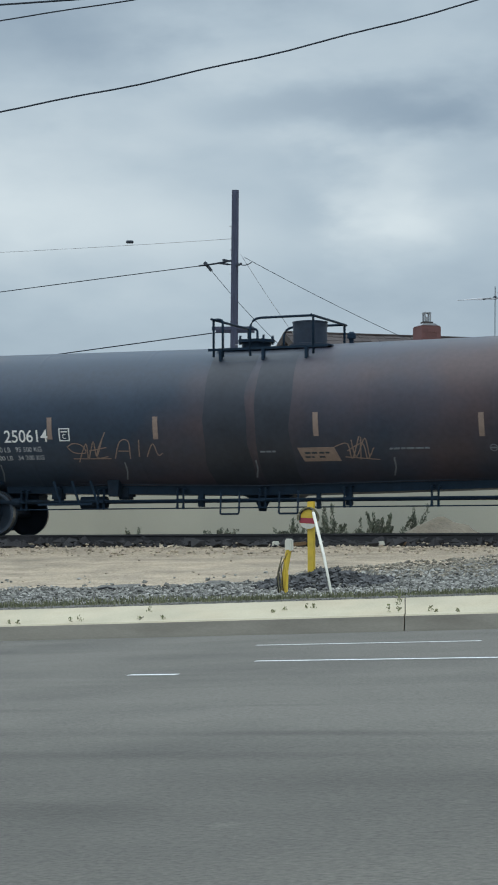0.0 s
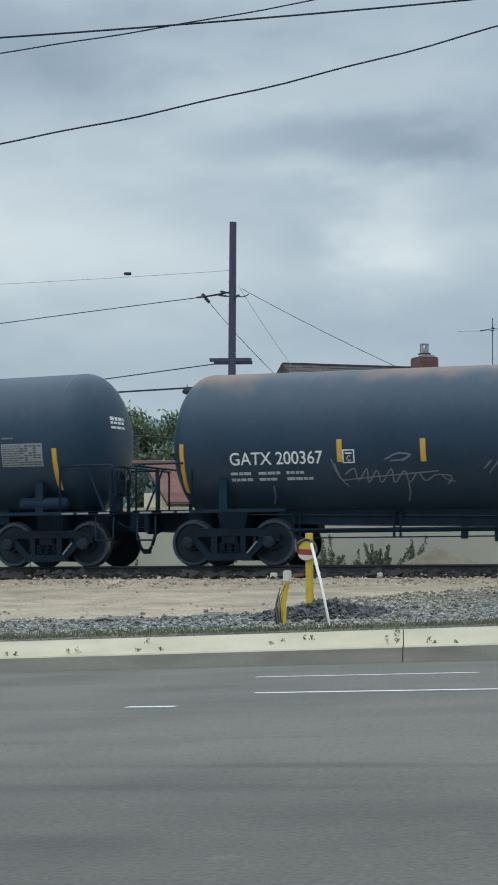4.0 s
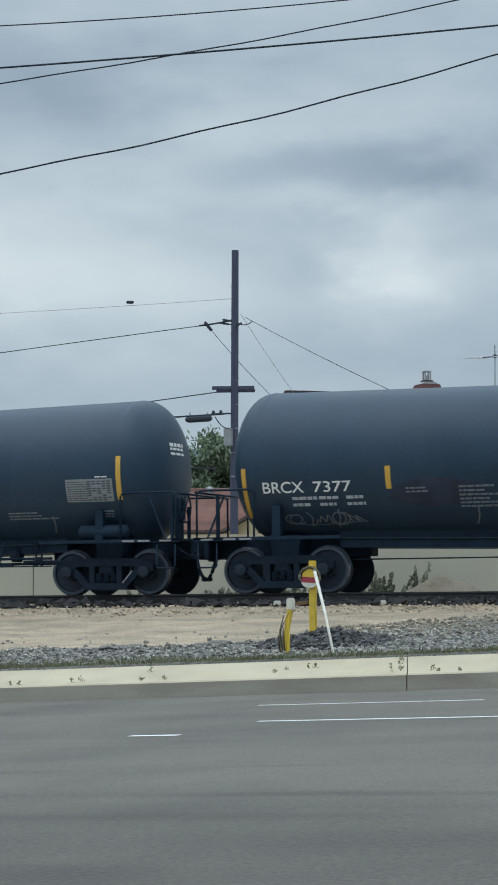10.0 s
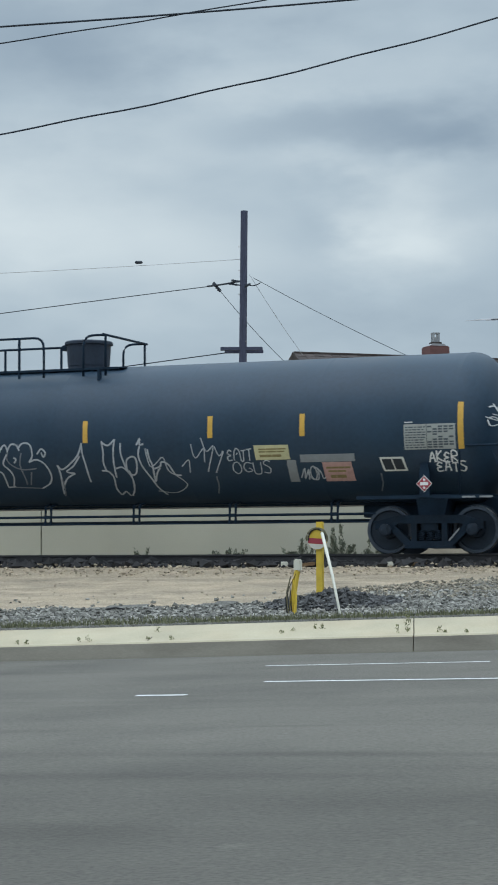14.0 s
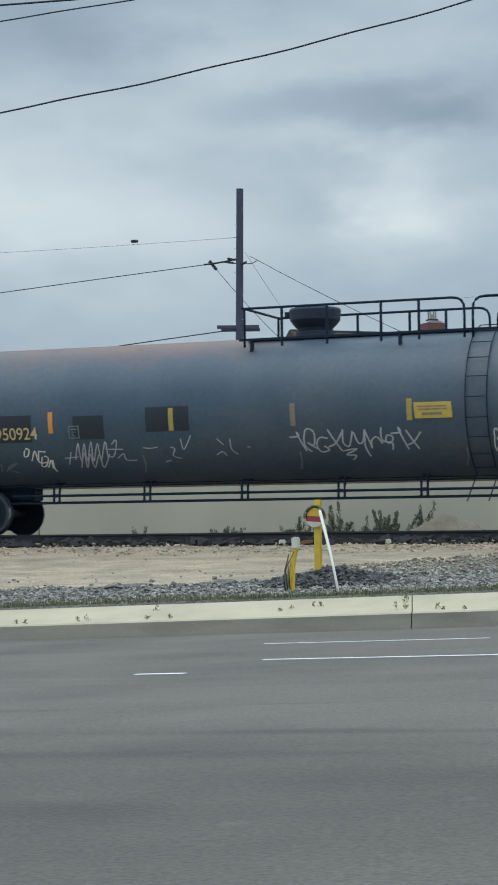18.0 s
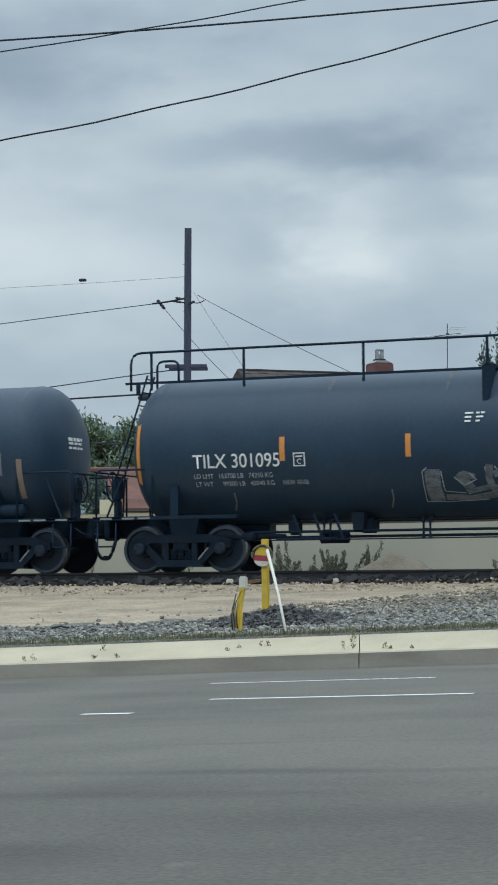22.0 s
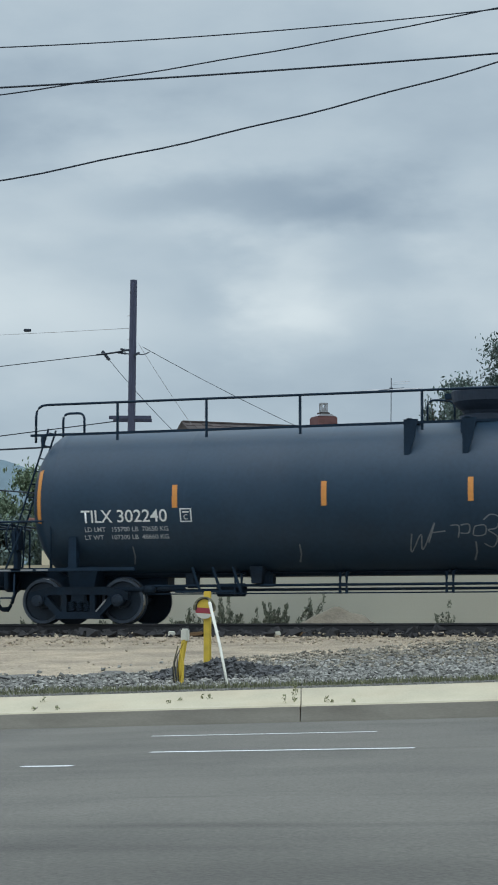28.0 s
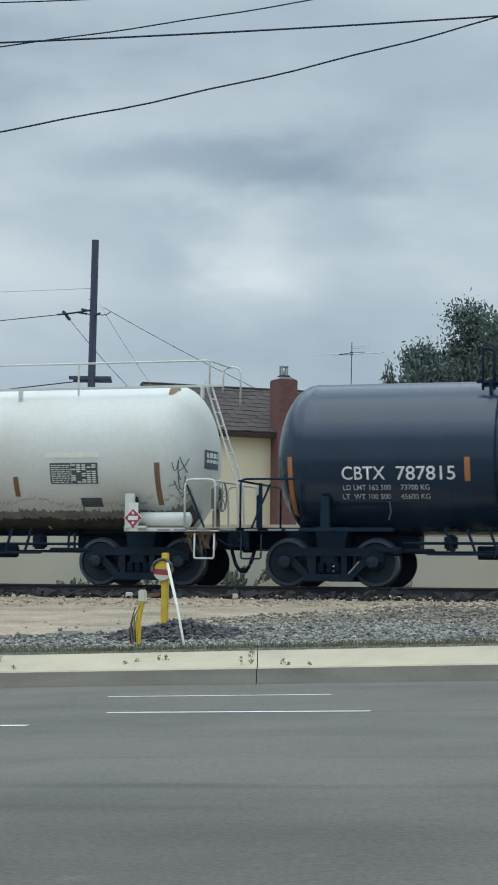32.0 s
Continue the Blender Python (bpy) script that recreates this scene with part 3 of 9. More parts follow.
def build_markings():
    def line(x0, x1, y, w, skew, mat="paint_white", label="worn white painted line on the asphalt"):
        bm = B()
        n = 16
        vs = []
        for i in range(n + 1):
            x = x0 + (x1 - x0) * i / n
            e = 0.008 * noise.noise((x * 6, y, 1))
            yy = y + skew * i / n
            vs.append((bm.verts.new((x, yy - w / 2 + e, road_z(x) + 0.005)), bm.verts.new((x, yy + w / 2 - e, road_z(x) + 0.005))))
        for a, b in zip(vs, vs[1:]):
            bm.faces.new((a[0], b[0], b[1], a[1]))
        tagged(part("lane_line", bm, M[mat]), label, "road marking", "lane lines", "structure")
    line(-9.5, -6.38, 24.7, 0.125, -0.18)
    line(-8.0, -4.93, 20.78, 0.15, -0.25)
    line(-8.56, -7.99, 18.58, 0.16, -0.04)


def stones(name, count, x0, x1, yf, size, mat, seed, lift=None, **tags):
    """Loose stones, joined into one sheet of stuff; yf gives each one's y from a draw, or None."""
    rnd = random.Random(seed)
    verts, faces = [], []
    base = [(1, 0, 0), (0, 1, 0), (-1, 0, 0), (0, -1, 0), (0, 0, 1), (0, 0, -1)]
    tri = [(0, 1, 4), (1, 2, 4), (2, 3, 4), (3, 0, 4), (1, 0, 5), (2, 1, 5), (3, 2, 5), (0, 3, 5)]
    for _ in range(count):
        x = rnd.uniform(x0, x1)
        y = yf(rnd, x)
        if y is None:
            continue
        z = strip_z(x, y) if y < 36.3 else RAIL_Z - 0.21
        if lift:
            z += lift(x, y) * rnd.uniform(0.5, 1.0)
        s = rnd.uniform(*size) * (0.6 + 0.8 * rnd.random())
        rot = Euler((rnd.uniform(0, 6), rnd.uniform(0, 6), rnd.uniform(0, 6))).to_matrix()
        k = len(verts)
        for b in base:
            v = rot @ (Vector(b) * s * rnd.uniform(0.65, 1.25))
            verts.append((x + v.x, y + v.y, z + 0.25 * s + v.z * 0.75))
        faces += [(k + a, k + b, k + c) for a, b, c in tri]
    me = bpy.data.meshes.new(name)
    me.from_pydata(verts, [], faces)
    me.materials.append(mat)
    return tagged(new(name, me), kind="stuff", **tags)


def build_track():
    track = thing("railway_track", label="rusty railway track on buried wooden sleepers", category="railway track", kind="structure")
    prof = [(-0.07, 0), (0.07, 0), (0.07, 0.012), (0.012, 0.035), (0.012, 0.125), (0.036, 0.138), (0.036, 0.168), (0.028, 0.175), (-0.028, 0.175), (-0.036, 0.168), (-0.036, 0.138), (-0.012, 0.125), (-0.012, 0.035), (-0.07, 0.012)]
    for y in (RAIL_Y, RAIL_Y + 1.505):
        bm = B()
        xs = [-900, -300, -120, -60, 0, 60, 120, 300, 900]
        rings = [[bm.verts.new((x, y + a, RAIL_Z - 0.175 + b)) for a, b in prof] for x in xs]
        for p, q in zip(rings, rings[1:]):
            for k in range(len(prof)):
                f = bm.faces.new((p[k], q[k], q[(k + 1) % len(prof)], p[(k + 1) % len(prof)]))
                f.material_index = 1 if k == 7 else 0
        bmesh.ops.recalc_face_normals(bm, faces=bm.faces)
        part("rail", bm, [M["rail"], M["railtop"]], track)
    rnd = random.Random(4)
    shared = []
    for k in range(4):
        bm = box(B(), -0.115, 0.115, -0.55 - 0.1 * rnd.random(), 2.1, -0.17, 0.0, 0.012)
        for v in bm.verts:
            v.co += Vector((0.015, 0.03, 0.02)) * noise.noise(v.co * 4 + Vector((k, 0, 0)))
        shared.append(mesh_of("sleeper", bm, M["tie"]))
    for i in range(110):
        x = -46 + 0.56 * i
        part("sleeper", shared[i % 4], None, track, m=pose(x + rnd.uniform(-0.06, 0.06), RAIL_Y, RAIL_Z - 0.178 - rnd.uniform(0, 0.05), 0, 0, rnd.uniform(-3, 3)))
    ends = random.Random(31)
    for i in range(64):
        x = -24 + 0.36 * i + ends.uniform(-0.12, 0.12)
        if ends.random() < 0.3 and not -15.3 < x < -11.5:
            continue
        w, h, d = ends.uniform(0.1, 0.3), ends.uniform(0.05, 0.13), ends.uniform(0.15, 0.4)
        if -15.3 < x < -11.5:
            w, h, d = 1.3 * w, 1.35 * h, 1.3 * d
        bm = box(B(), -w, w, -d, 0.1, -0.12, h, 0.02)
        for v in bm.verts:
            v.co += 0.05 * noise.noise_vector(v.co * 5 + Vector((x, 0, 0)))
        part("broken_sleeper_end", bm, M["tie"], track, m=pose(x, RAIL_Y - 0.28, RAIL_Z - 0.27 - ends.uniform(0, 0.04), ends.uniform(-8, 4), ends.uniform(-9, 9), ends.uniform(-20, 20)))
    bm = B()
    for x in (-9.05, -4.0, -19.5):
        box(bm, x - 0.3, x + 0.3, RAIL_Y - 0.03, RAIL_Y - 0.012, RAIL_Z - 0.14, RAIL_Z - 0.045, 0.004)
    part("joint_bar", bm, M["rail"], track)


def build_wall():
    wall = thing("yard_wall", label="long plain greenish-grey stucco boundary wall", category="wall", kind="structure")
    y = 49.0
    for a, b in ((-140, -70), (-70, -30.2), (-30.2, -25.5), (-25.48, 0), (0, 40), (40, 90)):
        part("wall_panel", box(B(), a + 0.004, b - 0.004, y, y + 0.2, 0.9, 2.92, 0.01), M["wall"], wall)
    part("coping", box(B(), -140, 90, y - 0.03, y + 0.23, 2.92, 3.02, 0.01), M["concrete"], wall)


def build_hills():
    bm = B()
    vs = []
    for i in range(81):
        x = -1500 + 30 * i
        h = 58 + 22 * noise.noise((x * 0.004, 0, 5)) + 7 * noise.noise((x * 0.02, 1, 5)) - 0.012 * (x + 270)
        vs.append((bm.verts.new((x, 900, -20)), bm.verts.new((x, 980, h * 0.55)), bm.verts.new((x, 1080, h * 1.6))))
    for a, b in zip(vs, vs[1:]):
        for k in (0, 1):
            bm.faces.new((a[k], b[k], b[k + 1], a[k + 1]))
    tagged(part("backdrop_hills", bm, M["hill"], smooth=True), "distant wooded hills tinted blue for haze", "hill", kind="structure")


def build_pole():
    p = thing("utility_pole", -22.9, 57.5, 1.1, label="tall dark wooden utility pole with a short crossarm", category="utility pole")
    part("pole", tube(B(), [(0, 0, 0), (0.1, -0.1, 5), (0.28, -0.35, 11.1)], 0.14, 12, r2=0.11), M["wood"], p)
    part("crossarm", box(B(), -0.62, 0.7, -0.3, -0.2, 6.72, 6.83, 0.01, Matrix.Rotation(radians(20), 4, "Z")), M["wood"], p)
    part("crossarm", box(B(), -0.5, 0.72, -0.02, 0.07, 6.66, 6.76, 0.01, Matrix.Rotation(radians(20), 4, "Z")), M["wood"], p)
    part("meter_box", box(B(), -0.14, 0.12, -0.42, -0.26, 4.95, 5.5, 0.01), M["metal"], p)
    part("cable_bracket", box(B(), -0.62, 0.05, -0.26, -0.2, 5.95, 6.0, 0.008), M["cable"], p)
    for q in (-0.55, -0.3):
        part("cable_clamp", lathe(B(), [(5.98, 0.04), (6.03, 0.06), (6.09, 0.03)], 8, "z"), M["cable"], p, m=pose(q, -0.23, 0))
    for z, l in ((8.75, 0.45), (8.85, 0.35), (8.7, -0.3)):
        bm = tube(B(), [(0.2, -0.3, z), (0.2 - l, -0.3 - 0.1, z + 0.08)], 0.02, 6)
        for k in range(3):
            q = 0.45 + 0.2 * k
            lathe_at(bm, (0.2 - l * q, -0.3 - 0.1 * q, z + 0.08 * q), 0.05, 0.06)
        part("insulator", bm, M["cable"], p)
    bm = tube(B(), [(-0.75, -0.4, 8.88), (-0.52, -0.4, 8.6)], 0.045, 8)
    for k in range(4):
        q = k / 3
        lathe_at(bm, (-0.72 + 0.17 * q, -0.4, 8.85 - 0.21 * q), 0.075, 0.05)
    part("insulator", bm, M["cable"], p)
    for k in range(9):
        part("climbing_step", tube(B(), [(0.02, -0.2, 4 + 0.75 * k), (0.32, -0.25, 4 + 0.75 * k)], 0.012, 5), M["metal"], p)


def lathe_at(bm, c, r, h):
    vs = bmesh.ops.create_cone(bm, cap_ends=True, segments=10, radius1=r, radius2=r * 0.6, depth=h, matrix=Matrix.Translation(c))
    return vs


def wire(name, a, b, sag, r, mat="cable", label="dark overhead cable", n=24, twist=0.0, group=""):
    a, b = Vector(a), Vector(b)
    pts = []
    for i in range(n + 1):
        t = i / n
        q = a.lerp(b, t)
        q.z -= sag * 4 * t * (1 - t)
        if twist:
            q.z += twist * math.sin(i * 1.3)
        pts.append(q)
    tagged(part(name, tube(B(), pts, r, 6), M[mat], smooth=True), label, "cable", group)


def build_wires():
    def line(p, q, far, r, sag, mat="cable", label="thin black overhead line beyond the rails", name="overhead_cable"):
        p, q = Vector(p), Vector(q)
        wire(name, p, p + (q - p) * far, sag, r, mat, label, 30, group="pole lines")
    line((-22.66, 57.23, 10.69), (-29.33, 54.68, 10.49), 4, 0.008, 0.25, "metal", "thin pale overhead line from the pole")
    line((-22.7, 57.23, 10.02), (-23.75, 56.85, 9.84), 1, 0.03, 0.02)
    line((-23.6, 56.9, 9.85), (-29.37, 54.76, 9.01), 4, 0.014, -0.1)
    line((-22.7, 57.23, 10.0), (-22.2, 57.45, 9.95), 1, 0.016, 0.12)
    line((-23.5, 56.95, 9.85), (-21.5, 57.9, 7.45), 1.15, 0.0095, 0.1, label="sloping service line down to the house", name="service_line")
    line((-22.4, 57.35, 10.1), (-18.16, 59.15, 7.76), 1.1, 0.0095, 0.06, label="sloping service line down to the house", name="service_line")
    line((-22.52, 57.31, 10.21), (-21.05, 58.04, 7.73), 1.02, 0.008, 0.05, "metal", "thin pale service line to the gable", "service_line")
    line((-23.2, 57.1, 7.75), (-25.61, 56.31, 7.4), 12, 0.018, -0.1)
    line((-22.75, 56.4, 6.98), (-29.17, 53.81, 6.52), 5, 0.03, -0.1)
    line((-23.0, 56.4, 5.28), (-28.98, 53.92, 5.96), 5, 0.026, 0.3)
    case = thing("splice_case", -23.47, 56.12, 6.83, 21, label="dark cylindrical splice case hung on a cable", category="cable splice")
    part("shell", lathe(B(), [(-0.42, 0.03), (-0.38, 0.075), (-0.3, 0.1), (0.3, 0.1), (0.38, 0.075), (0.42, 0.03)], 14), M["cable"], case, m=pose(0, 0, 0, 0, -3))
    for q in (-0.27, 0.27):
        part("hanger_strap", box(B(), q - 0.02, q + 0.02, -0.02, 0.02, 0.08, 0.2), M["metal"], case)
    line((-23.0, 56.3, 6.9), (-22.6, 56.5, 6.55), 1, 0.016, 0.12, name="cable_loop", label="slack cable loop beside the splice case")
    s = part("line_splice", lathe(B(), [(-0.12, 0.02), (-0.09, 0.05), (0.09, 0.05), (0.12, 0.02)], 10), M["cable"], m=pose(-25.75, 56.05, 10.6, 0, 0, 20))
    tagged(s, "small dark splice sleeve on an overhead line", "cable splice")
    # road-side spans overhead
    def span(p, q, r, sag, twist=0.0, label="black overhead cable above the road"):
        p, q = Vector(p), Vector(q)
        p.z, q.z = p.z + 0.98 * sag, q.z + 0.98 * sag
        d = q - p
        wire("road_cable", p - d * 3, q + d * 3, sag, r, label=label, n=120, twist=twist, group="road cables")
    span((-13.44, 24.21, 9.45), (-8.97, 25.97, 9.76), 0.009, 1.5)
    span((-13.46, 24.25, 8.85), (-6.89, 26.84, 9.40), 0.014, 1.2)
    span((-13.47, 24.27, 8.61), (-7.34, 26.63, 9.74), 0.010, 2.5, 0.006)
    span((-13.51, 24.36, 7.33), (-6.91, 26.87, 8.93), 0.0125, 4.5, 0.01)


def build_tree(name, x, y, h, r, base, mat, seed, trunk_h, leaves=2600, droop=0.0, label="", size=0.16, spread=0.15):
    rnd = random.Random(seed)
    t = thing(name, x, y, base, label=label, category="tree")
    bm = tube(B(), [(0, 0, 0), (0.1, 0.05, trunk_h * 0.5), (0.05, 0, trunk_h), (0.0, 0.1, h * 0.75)], 0.24, 10, r2=0.06)
    tips = []
    for i in range(34):
        a, z = rnd.uniform(0, 6.28), rnd.uniform(trunk_h * 0.8, h * 0.92)
        l = r * rnd.uniform(0.55, 1.0) * (1.05 - 0.45 * max(0, (z - trunk_h) / (h - trunk_h)))
        e = Vector((l * math.cos(a), l * math.sin(a), z + rnd.uniform(0.1, 0.9) - droop * l * 0.3))
        tube(bm, [(0.03, 0, z - 0.7), (e.x * 0.5, e.y * 0.5, z + 0.1), e], 0.06, 5, r2=0.015)
        tips.append((Vector((e.x * 0.5, e.y * 0.5, z + 0.1)), e))
    part("trunk", bm, M["bark"], t, smooth=True)
    verts, faces = [], []
    for i in range(leaves):
        p, e = rnd.choice(tips)
        q = p.lerp(e, rnd.uniform(0.2, 1.15))
        c = q + Vector((rnd.gauss(0, 1), rnd.gauss(0, 1), rnd.gauss(0, 0.8))) * r * spread
        if droop:
            c.z -= droop * abs(rnd.gauss(0, 0.7))
        s = size * rnd.uniform(0.6, 1.4)
        rot = Euler((rnd.uniform(0, 6), rnd.uniform(0, 6), rnd.uniform(0, 6))).to_matrix()
        k = len(verts)
        for v in ((-1, 0, 0), (0, -0.42, 0.08), (1, 0, 0), (0, 0.42, 0.08)):
            verts.append(c + rot @ (Vector(v) * s))
        faces.append((k, k + 1, k + 2, k + 3))
    me = bpy.data.meshes.new("crown")
    me.from_pydata(verts, [], faces)
    me.materials.append(mat)
    part("crown", me, None, t)
    return t


def build_house():
    """Two-storey house, long side towards the rails, gable end to one side."""
    yaw = 41.0
    W, Lh, eave, ridge = 5.9, 8.6, 5.85, 7.45
    h = thing("house", -21.84, 63.3, 1.1, yaw, label="two-storey cream stucco house with brown shingle roof", category="house")
    # local x along the long front wall, y away from it; gable end at x = 0
    bm = prism(B(), [(0, 0), (0, eave), (W / 2, ridge - 0.12), (W, eave), (W, 0)], 0, 0.2)
    part("gable_wall", bm, M["stucco"], h, m=Matrix.Rotation(radians(90), 4, "Z") @ Matrix.Diagonal((1, -1, 1, 1)))
    bm = prism(B(), [(0, 0), (0, eave), (W / 2, ridge - 0.12), (W, eave), (W, 0)], Lh - 0.2, Lh)
    part("gable_wall", bm, M["stucco"], h, m=Matrix.Rotation(radians(90), 4, "Z") @ Matrix.Diagonal((1, -1, 1, 1)))
    part("wall", box(B(), 0.21, Lh - 0.21, 0.003, 0.2, 0, eave), M["stucco"], h)
    part("wall", box(B(), 0.21, Lh - 0.21, W - 0.2, W - 0.003, 0, eave), M["stucco"], h)
    # roof slopes with courses of shingles
    slope = math.atan2(ridge - eave, W / 2)
    for side in (0, 1):
        m = pose(-0.3, -0.45, eave - 0.45 * math.tan(slope), math.degrees(slope)) if side == 0 else Matrix.Translation((Lh + 0.6 - 0.3, W + 0.45, eave - 0.45 * math.tan(slope))) @ Matrix.Rotation(math.pi, 4, "Z") @ pose(0, 0, 0, math.degrees(slope))
        back = 0.28 if side else 0.0
        run = (W / 2 + 0.45) / math.cos(slope) + 0.02
        roof = part("roof", box(B(), 0, Lh + 0.6, back, run, -0.1, -0.02), M["trimwood"], h, m=m)
        n = 11
        one = mesh_of("shingle", box(B(), 0.006, (Lh + 0.6) / 27 - 0.006, 0, run / n + 0.06, -0.012, 0.03), M["shingle"])
        sh = mesh_of("shingle_course", box(B(), 0, (Lh + 0.6) / 4 - 0.006, 0, run / n + 0.05, -0.012, 0.03), M["shingle"])
        for i in range(n):
            if side:
                for k in range(4 if i else 0):
                    part("shingle_course", sh, None, roof, m=pose((Lh + 0.6) / 4 * k, run / n * i, 0.012, -2.2))
                continue
            for k in range(27):
                part("shingle", one, None, roof, m=pose((Lh + 0.6) / 27 * k, run / n * i + 0.012 * ((k * 7 + i * 3) % 5 - 2), 0.012 + 0.003 * ((k * 5 + i) % 3), -2.2))
        part("fascia", box(B(), 0, Lh + 0.6, back - 0.03, back, -0.2, -0.01), M["trimwood"], roof)
        for x in (-0.03, Lh + 0.6):
            part("bargeboard", box(B(), x, x + 0.03, back, run, -0.22, 0.03), M["trimwood"], roof)
    part("ridge_cap", box(B(), -0.3, Lh + 0.3, W / 2 - 0.12, W / 2 + 0.12, ridge - 0.02, ridge + 0.05, 0.02), M["shingle"], h)

    def window(x, z, w, hh, face, panes, pane="glass"):
        m = pose(x, -0.02, z) if face == "front" else pose(-0.02, x, z, 0, 0, -90)
        win = part("window", box(B(), 0, w, 0.004, 0.016, 0, hh), M[pane], h, "white framed sliding window", m=m)
        bm = B()
        for a in ((-0.06, w + 0.06, -0.06, 0.0), (-0.06, w + 0.06, hh, hh + 0.06), (-0.06, 0, 0, hh), (w, w + 0.06, 0, hh), (w / 2 - 0.03, w / 2 + 0.03, 0, hh)):
            box(bm, a[0], a[1], -0.03, 0.05, a[2], a[3])
        part("window_frame", bm, M["frame_white"], win)
        for k in range(1, panes):
            q = w / 2 + w / 2 * k / panes
            part("glazing_bar", box(B(), q - 0.012, q + 0.012, -0.005, 0.04, 0, hh), M["frame_white"], win)
        for k in (1, 2):
            part("glazing_bar", box(B(), w / 2 + 0.03 if panes > 1 else 0, w, -0.006, 0.041, hh * k / 3 - 0.01, hh * k / 3 + 0.01), M["frame_white"], win)
    CHX = 3.72
    window(4.85, 4.42, 1.85, 0.82, "front", 3)
    window(3.18, 4.0, 2.2, 1.3, "gable", 3, "curtained_sky")
    for q in (3.28, 0.04):
        sh = part("shutter", box(B(), -0.06, -0.004, q, q + 0.78, 3.94, 5.36, 0.01), M["shutter"], h, "slate blue window shutter")
        for k in range(9):
            part("shutter_slat", box(B(), -0.075, -0.058, q + 0.07, q + 0.71, 4.02 + 0.145 * k, 4.11 + 0.145 * k), M["shutter"], sh)
    # chimney against the front wall
    ch = part("chimney", box(B(), CHX - 0.36, CHX + 0.36, -0.62, 0.1, 0, 7.44), M["brick"], h, "red painted brick chimney")
    bm = B()
    k = 0
    z = 0.02
    rows = []
    while z < 7.36:
        rows.append(z)
        z += 0.15
    brick_me = mesh_of("brick", box(B(), 0.004, 0.211, -0.008, 0.004, 0.004, 0.141, 0.003), M["brick"])
    for j, z in enumerate(rows[12:]):
        off = 0.11 if j % 2 else 0.0
        for i in range(5):
            x = CHX - 0.33 + 0.22 * i - off
            if x < CHX - 0.36 or x + 0.21 > CHX + 0.36:
                continue
            part("brick", brick_me, None, ch, m=pose(x, -0.62, z))
    part("chimney_cap", box(B(), CHX - 0.34, CHX + 0.34, -0.6, 0.08, 7.44, 7.48, 0.01), M["brick"], ch)
    part("chimney_crown", prism(B(), [(CHX - 0.33, 7.48), (CHX + 0.33, 7.48), (CHX + 0.2, 7.56), (CHX - 0.2, 7.56)], -0.52, 0.0), M["metal"], ch, "pale mortar crown")
    part("flue_plate", box(B(), CHX - 0.17, CHX + 0.17, -0.42, -0.1, 7.56, 7.63, 0.01), M["trimwood"], ch)
    bm = B()
    for a in (-0.1, 0.1):
        for y in (-0.34, -0.18):
            box(bm, CHX + a - 0.022, CHX + a + 0.022, y - 0.02, y + 0.02, 7.63, 7.94)
    box(bm, CHX - 0.125, CHX + 0.125, -0.37, -0.15, 7.92, 7.96)
    box(bm, CHX - 0.06, CHX + 0.06, -0.3, -0.22, 7.63, 7.8)
    part("flue", bm, M["metal"], ch, "small metal chimney flue")
    # gable louvre
    lv = part("louvre_vent", box(B(), -0.03, 0.0, W / 2 - 0.16, W / 2 + 0.16, 6.15, 7.0), M["trimwood"], h)
    for k in range(8):
        part("louvre_slat", box(B(), -0.07, -0.02, W / 2 - 0.15, W / 2 + 0.15, 6.2 + 0.095 * k, 6.25 + 0.095 * k), M["stucco"], lv)
    # lean-to porch before the gable end
    pr = part("porch_roof", prism(B(), [(5.6, 4.08), (5.6, 4.2), (-0.6, 2.6), (-0.6, 2.48)], -1.5, -0.02), M["shingle"], h, "sloping brown shingled porch roof", m=Matrix.Rotation(radians(90), 4, "Z") @ Matrix.Diagonal((1, -1, 1, 1)))
    for q in (0.2, 2.8, 5.3):
        part("porch_post", box(B(), -1.4, -1.28, q, q + 0.12, 0, 2.55 + 0.25 * q), M["trimwood"], h)
    part("rail_bar", tube(B(), [(-1.34, 0.2, 4.6), (-1.34, 5.4, 4.9)], 0.03, 6), M["trimwood"], h)
    return h


